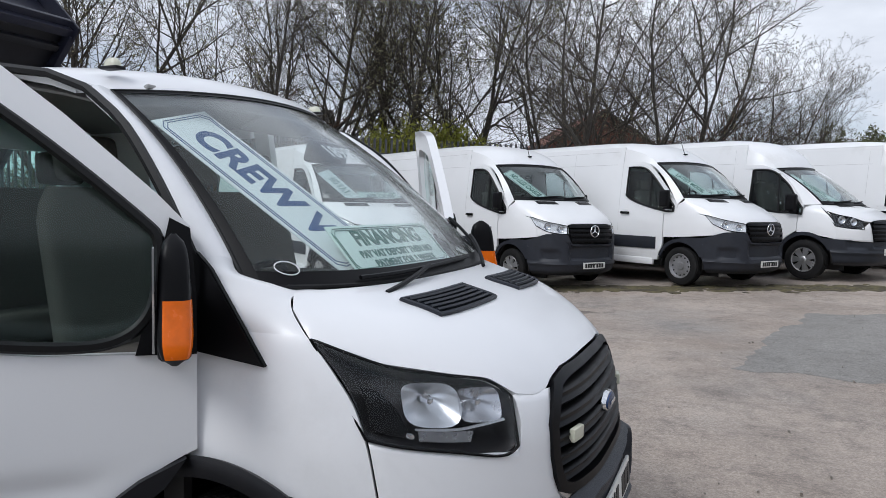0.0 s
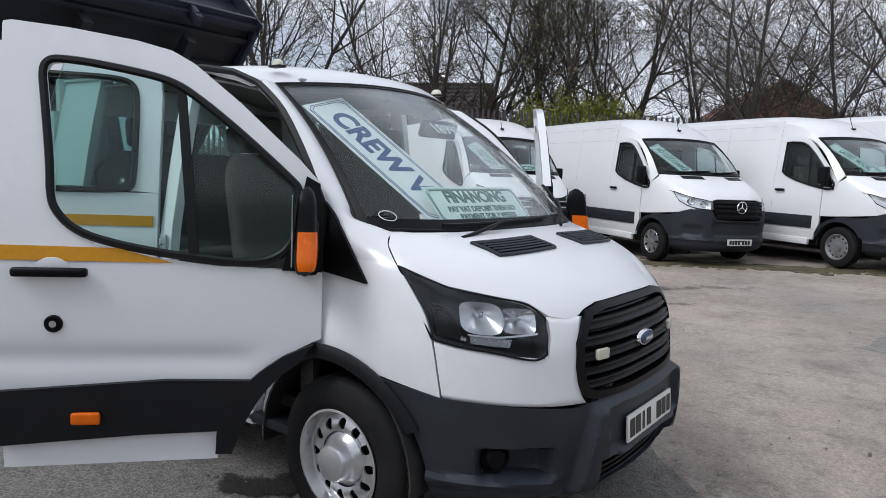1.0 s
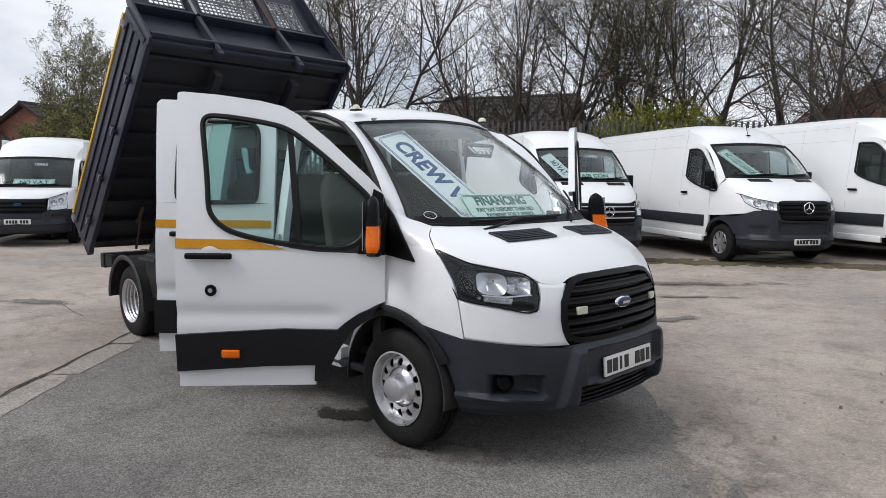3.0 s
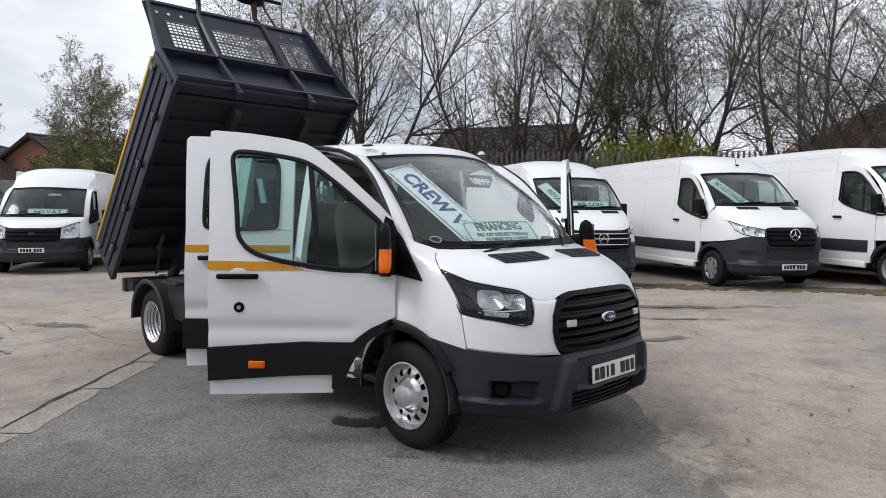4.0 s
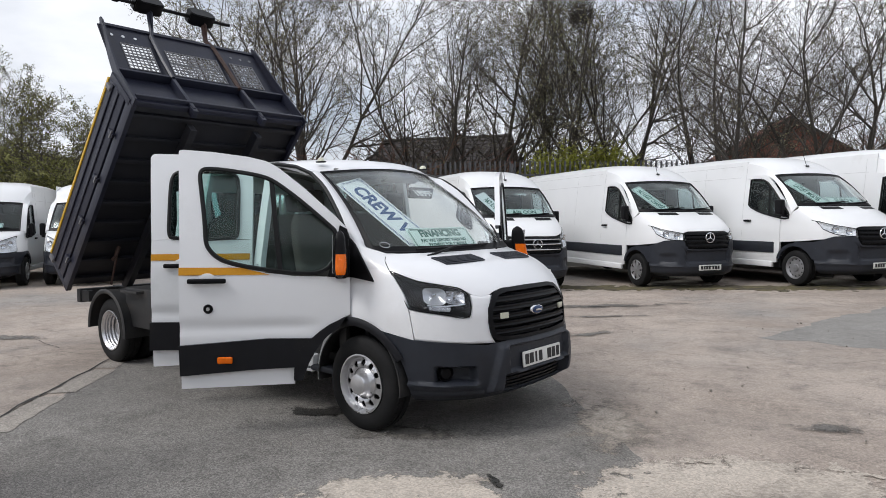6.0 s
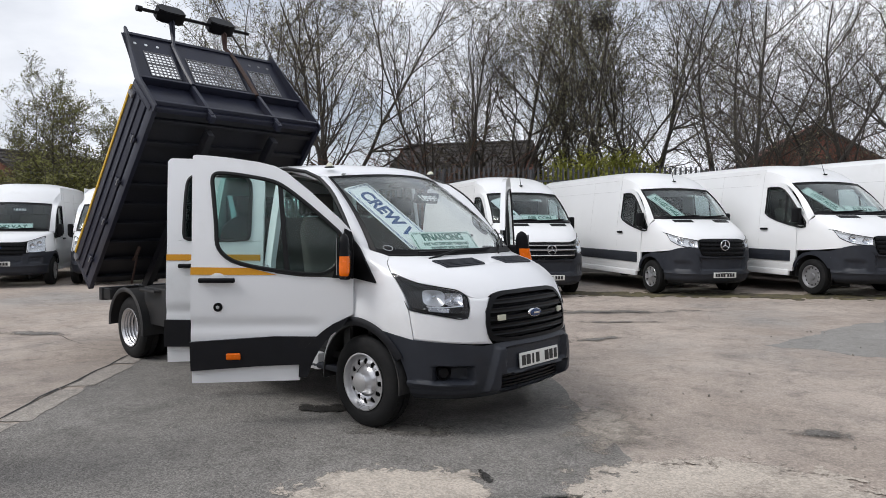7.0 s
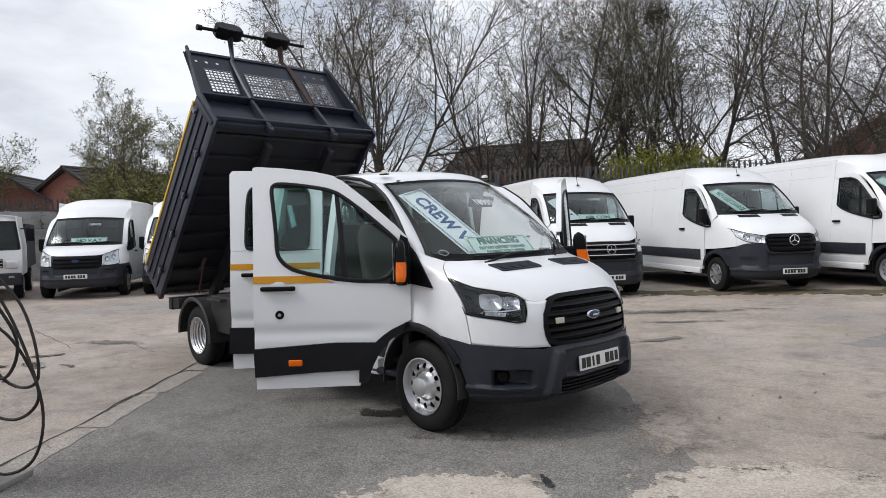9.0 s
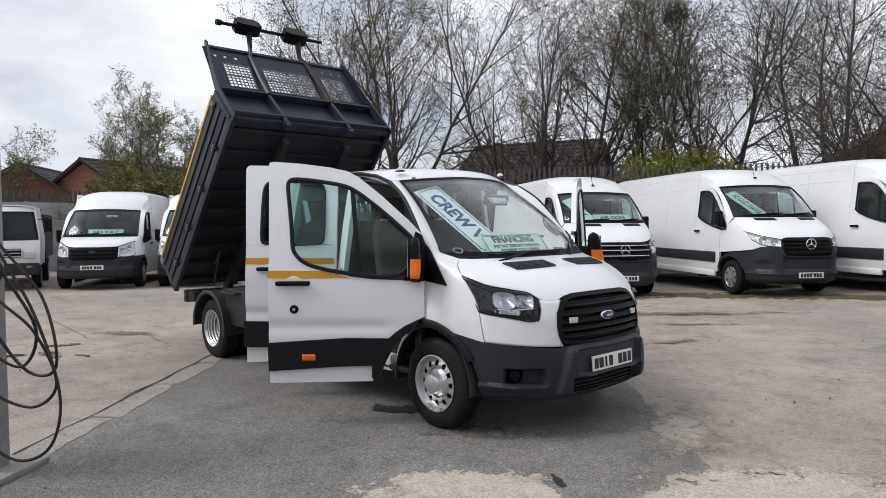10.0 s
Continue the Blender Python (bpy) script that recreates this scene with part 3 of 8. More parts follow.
def build_screen_and_roof():
    INSIDE[0] = Vector((-1.0, 0, 1.2))
    ws = part("windscreen", grid(lambda i, j: screen(-1 + 2 * i, j), 36, 20), SCREEN, van, "large raked windscreen", thick=0.005)
    ws.visible_shadow = False
    rim = [screen(-1, k / 14) for k in range(14)] + [screen(-1 + 2 * k / 24, 1) for k in range(24)] + [screen(1, 1 - k / 14) for k in range(14)] + [screen(1 - 2 * k / 24, 0) for k in range(24)]
    part("screen_seal", tube(rim, 0.008, 8, closed=True), SEAL, ws)
    part("screen_band", grid(lambda i, j: screen(-1 + 2 * i, 0.98 + 0.02 * j, 0.004), 30, 2), BLACK, ws, "black band along the glass edge", thick=0.002)
    part("screen_band", grid(lambda i, j: screen(-1 + 2 * i, 0.055 * j, 0.004), 30, 2), BLACK, ws, thick=0.002)
    for sg in (-1, 1):
        part("screen_band", grid(lambda i, j, sg=sg: screen(sg * (1 - 0.022 * i), j, 0.0035), 2, 16), BLACK, ws, thick=0.002)
    part("cowl", grid(lambda i, j: nose(-57 + 114 * i, 13.3).lerp(screen(1 - 2 * i, 0.0), j) + Vector((0, 0, -0.012)), 30, 2), BLACK, van, "black cowl panel", thick=0.01)

    def on_glass(a, b, lift, n=12):
        return [screen(a[0] + (b[0] - a[0]) * k / n, a[1] + (b[1] - a[1]) * k / n, lift) for k in range(n + 1)]
    for a, b, c, d in (((-0.68, 0.012), (0.33, 0.036), (-0.62, -0.06), (-0.21, 0.022)), ((0.60, 0.04), (0.86, 0.235), (0.40, -0.03), (0.72, 0.12))):
        w = part("wiper", tube(on_glass(a, b, 0.020), 0.008, 6), BLACK, van, "black windscreen wiper")
        part("wiper_arm", tube(on_glass(c, d, 0.032), 0.009, 6), BLACK, w)

    for sg in (1, -1):
        part("windscreen_pillar", loft(lambda t, sg=sg: screen(-sg, 0.105 + 0.895 * t), lambda t, sg=sg: pillar_edge(0.105 + 0.895 * t, sg), 22, 8,
                                       lambda i, j, sg=sg: Vector((0.016, -0.012 * sg, 0.012)) * math.sin(math.pi * j)), PAINT, van, "white windscreen pillar", thick=0.03)
        side = [pillar_edge(k / 10, sg) for k in range(11)] + [(-0.85, -0.83 * sg, 2.005), (-1.1, -0.828 * sg, 2.04), (-1.25, -0.828 * sg, 2.045)]
        part("door_seal", tube(side, 0.017, 6), SEAL, van)
        part("pillar_trim", prism([(0.165, 1.118), (-0.045, 1.145), (-0.15, 1.16), (-0.17, 1.42), (-0.10, 1.43), (-0.04, 1.385)], 0.02,
                                  lambda a, b, c, sg=sg: (a, -sg * (0.955 + 0.02 - 0.16 * max(0, a) - 0.17 * max(0, b - 1.16) + c - 0.012), b), 0.004), BLACK, van, "black triangular pillar trim")

    def roof_pt(i, j, drop=0.0):
        s = -1 + 2 * j
        a = abs(s)
        x0 = -0.5 - 0.215 * a ** 2.2
        x = x0 + (-2.62 - x0) * i ** 1.5
        d = x0 - x
        hw = 0.69 + 0.115 * min(1, d / 0.5) ** 0.7
        zc = 2.0 + 0.092 * (1 - math.exp(-d / 0.11)) + 0.035 * min(1, d / 1.0)
        ze = 1.96 + 0.085 * min(1, d / 0.4) ** 0.7
        z = ze + (zc - ze) * (1 - a ** 3.0)
        return Vector((x, s * hw, z - drop))
    part("roof", grid(lambda i, j: roof_pt(i, j), 30, 30, flip=True), PAINT, van, "white cab roof", thick=0.02)
    part("headlining", grid(lambda i, j: roof_pt(i, j, 0.05) * 1.0 + Vector((-0.02, 0, 0)), 16, 12), LINING, van, "grey headlining", thick=0.01)
    for sg in (1, -1):
        def edge(t, sg=sg):
            return roof_pt(t, 0.0 if sg > 0 else 1.0)

        def rail(t, sg=sg):
            x = edge(t).x
            z = interp(((-2.7, 2.03), (-1.1, 2.03), (-0.85, 1.995), (-0.64, 1.94)), x)
            return Vector((min(x, -0.655), -0.832 * sg, z))
        part("roof_rail", loft(edge, rail, 30, 3, lambda i, j, sg=sg: Vector((0, -0.012 * sg, 0.008)) * math.sin(math.pi * j)), PAINT, van, thick=0.03)
        lamp = part("roof_lamp", box((0.085, 0.045, 0.012), (-0.76, -0.645 * sg, 2.052), None, 0.004), SEAL, van, "small white roof marker lamp")
        part("lamp_dome", lathe([(0, 0.034), (0.02, 0.031), (0.033, 0.018), (0.036, 0)], 18, Matrix.Translation((-0.76, -0.645 * sg, 2.056)) @ Matrix.Rotation(radians(90), 4, "X") @ Matrix.Diagonal((1.1, 1, 0.6, 1))), LEDMAT, lamp)


build_screen_and_roof()


def build_cab():
    INSIDE[0] = Vector((-1.2, 0, 1.2))
    def side(x0, x1, z0, z1, sg, name, n=3, m=14, lab=""):
        part(name, grid(lambda i, j: Vector((x0 + (x1 - x0) * i, -sg * side_y(z0 + (z1 - z0) * j), z0 + (z1 - z0) * j)), n, m, flip=sg < 0), PAINT, van, lab, thick=0.05)
    for sg in (1, -1):
        side(-1.17, -1.27, 0.45, 2.03, sg, "door_pillar", lab="white centre door pillar")
        side(-2.15, -2.62, 0.45, 2.04, sg, "rear_quarter_panel", lab="white rear quarter panel of the cab")
        part("sill", box((2.10, 0.12, 0.14), (-1.57, -sg * 0.90, 0.43), None, 0.02), PAINT, van, "white door sill")
        part("step", box((0.85, 0.20, 0.05), (-0.62, -sg * 0.86, 0.40), None, 0.015), PLASTIC, van, "black tread step")
        part("hinge_pillar", grid(lambda i, j, sg=sg: Vector((-0.15 - 0.10 * i, -sg * (side_y(0.5 + 0.85 * j) - 0.05 - 0.02 * i), 0.5 + 0.85 * j)), 2, 8), CHASSIS, van, thick=0.03)
        part("arch_flange", grid(lambda i, j, sg=sg: (lambda ph, r: Vector((r * math.cos(ph), -sg * (0.90 + 0.02 * j), 0.355 + r * math.sin(ph))))(radians(138 + 48 * i), 0.455 + 0.05 * j), 12, 3), PAINT, van, "white flange behind the front wheel", thick=0.012)
    for sg in (1, -1):
        # sweep of the wing up into the windscreen pillar
        inner = [nose(67.9 * sg, 9.8), nose(67.2 * sg, 11.4), nose(63.0 * sg, 12.8), nose(58.2 * sg, 13.5), screen(-sg, 0.045), screen(-sg, 0.105)]
        outer = [nose(80.7 * sg, 9.8), Vector((0.035, -0.93 * sg, 1.25)), Vector((-0.02, -0.928 * sg, 1.31)), Vector((-0.07, -0.925 * sg, 1.358)), Vector(pillar_edge(0.105, sg))]

        def sweep(i, j, sg=sg):
            a, b = Vector(curve(inner, j)), Vector(curve(outer, j))
            low = nose(sg * (67.9 + 12.8 * i), 9.8) - inner[0].lerp(outer[0], i)
            high = Vector((0.016, -0.012 * sg, 0.012)) * math.sin(math.pi * i)
            return a.lerp(b, i) + low * (1 - j) + high * j
        part("pillar_foot", grid(sweep, 14, 26), PAINT, van, thick=0.012)
    st = part("striker_plate", box((0.055, 0.012, 0.075), (-1.215, -0.985, 1.16), None, 0.004), RIM, van, "small steel door striker plate")
    part("striker_loop", tube([(-1.205, -0.99, 1.145), (-1.205, -1.012, 1.145), (-1.205, -1.012, 1.175), (-1.205, -0.99, 1.175)], 0.004, 6), CHROME, st)
    # passenger rear door stays shut
    side(-1.30, -2.15, 0.45, 1.30, -1, "shut_rear_door", 6, 10, "white shut rear passenger door")
    part("rear_window", grid(lambda i, j: Vector((-1.30 - 0.85 * i, side_y(1.30 + 0.66 * j) - 0.01, 1.30 + 0.66 * j)), 4, 6), GLASS, van, thick=0.004)
    side(-1.30, -2.15, 1.95, 2.04, -1, "door_top_rail", 4, 2)
    # back wall with a window
    for y0, y1, z0, z1 in ((-0.95, 0.95, 0.45, 1.35), (-0.9, -0.55, 1.35, 1.85), (0.55, 0.9, 1.35, 1.85), (-0.86, 0.86, 1.85, 2.05)):
        part("back_wall", box((0.05, y1 - y0, z1 - z0), (-2.62, (y0 + y1) / 2, (z0 + z1) / 2), None, 0.004), PAINT, van)
    part("back_window", box((0.006, 1.1, 0.5), (-2.62, 0, 1.60)), GLASS, van)
    part("cab_floor", box((2.5, 1.78, 0.06), (-1.37, 0, 0.50), None, 0.01), TRIM, van, "dark rubber cab floor")
    part("bulkhead", box((0.04, 1.7, 0.75), (-0.02, 0, 0.88), None, 0.01), TRIM, van)

    def dash(i, j):
        y = -0.74 + 1.48 * i
        p = curve([(0.31 - 0.3 * abs(y) ** 2.4, 1.285), (0.15 - 0.12 * abs(y), 1.30), (-0.10, 1.27), (-0.20, 1.20), (-0.16, 1.05), (-0.06, 0.85)], j)
        hood = 0.05 * math.exp(-((y + 0.40) / 0.22) ** 2) * math.exp(-((j - 0.42) / 0.13) ** 2)
        return Vector((p[0], y, p[1] + hood))
    part("dashboard", grid(dash, 30, 20), TRIM, van, "dark grey dashboard", thick=0.02)
    part("instrument_screen", box((0.02, 0.2, 0.09), (-0.215, 0.0, 1.15), None, 0.005), BLACK, van)
    m = Matrix.Translation((-0.36, -0.40, 1.20)) @ Matrix.Rotation(radians(-52), 4, "Y")
    ring = [m @ Vector((0.19 * math.cos(2 * math.pi * k / 28), 0.19 * math.sin(2 * math.pi * k / 28), 0)) for k in range(28)]
    wheel = part("steering_wheel", tube(ring, 0.017, 8, closed=True), BLACK, van, "black steering wheel")
    for a in (90, 210, 330):
        part("spoke", tube([m @ Vector((0, 0, -0.02)), m @ Vector((0.19 * math.cos(radians(a)), 0.19 * math.sin(radians(a)), 0))], 0.016, 6), BLACK, wheel)
    part("steering_boss", lathe([(0, 0.03), (0.06, 0.025), (0.07, 0), (0.05, -0.06)], 20, m @ Matrix.Rotation(radians(90), 4, "X")), TRIM, wheel)
    part("mirror_interior", box((0.04, 0.30, 0.10), (-0.36, 0.16, 1.80), Euler((0, radians(15), 0)).to_matrix(), 0.015), BLACK, van, "black rear-view mirror")
    for sg in (1, -1):
        part("sun_visor", box((0.20, 0.46, 0.02), (-0.74, -0.36 * sg, 1.955), Euler((0, radians(-22), 0)).to_matrix(), 0.008), LINING, van)

    def seat(x, y, w, lean=12):
        cush = part("seat", box((0.50, w, 0.17), (x, y, 0.92), Euler((0, radians(-6), 0)).to_matrix(), 0.05, 3), SEATCLOTH, van, "dark grey cloth seat")
        part("seat_base", box((0.42, w * 0.85, 0.32), (x, y, 0.69), None, 0.02), TRIM, cush)

        def back(i, j):
            # rounded back seen from the front and the side
            a = 2 * math.pi * i
            zz = 0.96 + 0.66 * j
            k = 1 - 0.25 * max(0, (j - 0.75) / 0.25) ** 2
            yy = y + (w / 2) * k * math.copysign(abs(math.cos(a)) ** 0.45, math.cos(a))
            th = (0.075 - 0.03 * j) * math.copysign(abs(math.sin(a)) ** 0.6, math.sin(a))
            return Vector((x - 0.25 - math.tan(radians(lean)) * (zz - 0.96) + th, yy, zz))
        part("backrest", grid(back, 28, 10), SEATCLOTH, cush)
        for dy in ((0,) if w < 0.7 else (-w / 4, w / 4)):
            part("headrest", box((0.10, 0.27, 0.19), (x - 0.25 - math.tan(radians(lean)) * 0.80, y + dy, 1.74), Euler((0, radians(-8), 0)).to_matrix(), 0.045, 3), SEATCLOTH, cush)
    seat(-0.72, -0.45, 0.52)
    seat(-0.72, 0.38, 0.90)
    seat(-1.95, -0.02, 1.55)


build_cab()


# ---------- wheels ----------
INSIDE[0] = None


def build_wheel(parent, c, sg, style, r=0.355, w=0.20):
    m = Matrix.Translation(c) @ Matrix.Rotation(radians(180 if sg > 0 else 0), 4, "Z")
    h = w / 2
    tyre = part("wheel", lathe([(0.205, h - 0.02), (0.225, h - 0.004), (0.26, h + 0.004), (0.30, h), (0.335, h - 0.012), (r - 0.006, h - 0.03), (r, h - 0.045), (r, 0.055), (r - 0.01, 0.052), (r - 0.01, 0.040), (r, 0.037),
                               (r, 0.012), (r - 0.01, 0.010), (r - 0.01, -0.010), (r, -0.012), (r, -0.037), (r - 0.01, -0.040), (r - 0.01, -0.052), (r, -0.055), (r, -h + 0.045), (0.335, -h + 0.012), (0.30, -h), (0.225, -h + 0.004), (0.205, -h + 0.02)], 64, m), RUBBER, parent, "black road tyre on steel rim")
    if style in ("front", "rear"):
        bm = bmesh.new()
        for k in range(54):
            for row, (yy, off) in enumerate(((h - 0.052, 0), (-h + 0.052, 0.5), (0.024, 0.25), (-0.024, 0.75))):
                a = 2 * math.pi * (k + off) / 54
                turn = Matrix.Rotation(-a, 3, "Y") @ Matrix.Rotation(radians(12 if row % 2 else -12), 3, "X")
                add_box(bm, (0.006, 0.030 if row < 2 else 0.020, 0.029), ((r - 0.0025) * math.cos(a), yy, (r - 0.0025) * math.sin(a)), turn)
        bmesh.ops.transform(bm, matrix=m, verts=bm.verts)
        tagged(part("tread", bm, RUBBER, tyre, smooth=False), kind="stuff")
    if style == "front":
        part("rim", lathe([(0.216, h - 0.008), (0.222, h + 0.004), (0.212, h + 0.006), (0.204, h - 0.012), (0.196, h - 0.04), (0.186, h - 0.045)], 56, m), RIM, tyre)
        bm = bmesh.new()
        n = 12
        for s in range(n):
            a0 = 2 * math.pi * s / n
            loop_o, loop_i = [], []
            for k in range(16):
                f = k / 16
                q = f * 4
                side_i, ff = int(q), q - int(q)
                corners = ((-0.5, 0.118), (0.5, 0.118), (0.5, 0.187), (-0.5, 0.187))
                ca, cb = corners[side_i], corners[(side_i + 1) % 4]
                ga, rr = ca[0] + (cb[0] - ca[0]) * ff, ca[1] + (cb[1] - ca[1]) * ff
                ang = a0 + ga * 2 * math.pi / n
                loop_o.append((rr * math.cos(ang), rr * math.sin(ang), rr))
                pa = 2 * math.pi * (f - 0.125) - math.pi / 2
                hr, ha = 0.154 + 0.025 * math.sin(pa), a0 + 0.0195 * math.cos(pa) / 0.154
                loop_i.append((hr * math.cos(ha), hr * math.sin(ha), hr))

            def dish(p):
                d = h - 0.045 + 0.022 * math.exp(-((p[2] - 0.145) / 0.03) ** 2)
                return Vector((p[0], d, p[1]))
            vo = [bm.verts.new(dish(p)) for p in loop_o]
            vi = [bm.verts.new(dish(p)) for p in loop_i]
            vb = [bm.verts.new(dish(p) + Vector((0, -0.008, 0))) for p in loop_i]
            for k in range(16):
                bm.faces.new((vo[k], vo[(k + 1) % 16], vi[(k + 1) % 16], vi[k]))
                bm.faces.new((vi[k], vi[(k + 1) % 16], vb[(k + 1) % 16], vb[k]))
        bmesh.ops.remove_doubles(bm, verts=bm.verts, dist=0.0005)
        bmesh.ops.recalc_face_normals(bm, faces=bm.faces)
        bmesh.ops.transform(bm, matrix=m, verts=bm.verts)
        part("wheel_disc", bm, RIM, tyre, "silver steel wheel disc with oval holes")
        # brake coloured black, painting in the shade behind the disc holes
        part("brake", lathe([(0, h - 0.062), (0.186, h - 0.062), (0.19, h - 0.11)], 32, m), SEAL, tyre)
        part("hub_cap", lathe([(0, h + 0.045), (0.050, h + 0.044), (0.072, h + 0.037), (0.081, h + 0.022), (0.085, h - 0.005), (0.096, h - 0.022), (0.118, h - 0.043)], 40, m), RIM, tyre, "silver domed hub cap")
    elif style == "rear":
        part("rim", lathe([(0.216, h - 0.008), (0.222, h + 0.004), (0.212, h + 0.006), (0.201, h - 0.012), (0.194, h - 0.020), (0.199, h - 0.034), (0.190, h - 0.044), (0.193, h - 0.064), (0.182, h - 0.074), (0.186, h - 0.098), (0.172, h - 0.108), (0.176, h - 0.132), (0.160, h - 0.158)], 56, m), RIM, tyre, "deep-dished silver steel rim")
        part("wheel_disc", lathe([(0.165, h - 0.150), (0.150, h - 0.162), (0.112, h - 0.150), (0.100, h - 0.140), (0.078, h - 0.138), (0.070, h - 0.095), (0.058, h - 0.085), (0.0, h - 0.083)], 40, m), RIMSTEEL, tyre, "grey steel wheel centre")
        for s in range(6):
            a = 2 * math.pi * s / 6
            p = Vector((0.126 * math.cos(a), h - 0.158, 0.126 * math.sin(a)))
            part("wheel_nut", cyl(0.013, m @ p, m @ (p + Vector((0, 0.03, 0))), 6), RIM, tyre)
    elif style == "trim":
        part("rim", lathe([(0.216, h - 0.008), (0.222, h + 0.004), (0.212, h + 0.006), (0.19, h - 0.012), (0.18, h - 0.05), (0.0, h - 0.05)], 40, m), CHASSIS, tyre)
        bm = bmesh.new()
        for s in range(7):
            a = 2 * math.pi * s / 7
            d, e = Vector((math.cos(a), 0, math.sin(a))), Vector((-math.sin(a), 0, math.cos(a)))
            vs = [bm.verts.new(m @ (d * rr + e * ww + Vector((0, yy, 0)))) for rr, ww, yy in ((0.05, 0.028, h + 0.006), (0.205, 0.062, h - 0.006), (0.205, -0.062, h - 0.006), (0.05, -0.028, h + 0.006))]
            bm.faces.new(vs)
        part("wheel_trim", bm, RIM, tyre, "silver seven-spoke wheel trim", thick=0.015)
        part("hub_cap", lathe([(0, h + 0.012), (0.05, h + 0.01), (0.062, h), (0.062, h - 0.03)], 24, m), RIM, tyre)
        part("rim_ring", lathe([(0.214, h), (0.208, h + 0.007), (0.196, h + 0.002), (0.196, h - 0.02)], 40, m), RIM, tyre)
    else:
        part("rim", lathe([(0.216, h - 0.008), (0.222, h + 0.004), (0.212, h + 0.006), (0.203, h - 0.015), (0.186, h - 0.04), (0.16, h - 0.03), (0.12, h - 0.035), (0.075, h - 0.03), (0.065, h - 0.01), (0.0, h - 0.008)], 40, m), RIMSTEEL, tyre, "grey steel rim")
        # raised discs whose dark colour stands in for shaded rim holes
        for s in range(12):
            a = 2 * math.pi * s / 12
            p = Vector((0.165 * math.cos(a), h - 0.034, 0.165 * math.sin(a)))
            part("rim_hole", cyl(0.016, m @ p, m @ (p + Vector((0, 0.006, 0))), 10), CHASSIS, tyre)
    return tyre


for sg in (1, -1):
    build_wheel(van, (0.035, -0.865 * sg, 0.355), sg, "front")
    build_wheel(van, (-3.91, -0.91 * sg, 0.355), sg, "rear")
    build_wheel(van, (-3.91, -0.67 * sg, 0.355), sg, "plain")


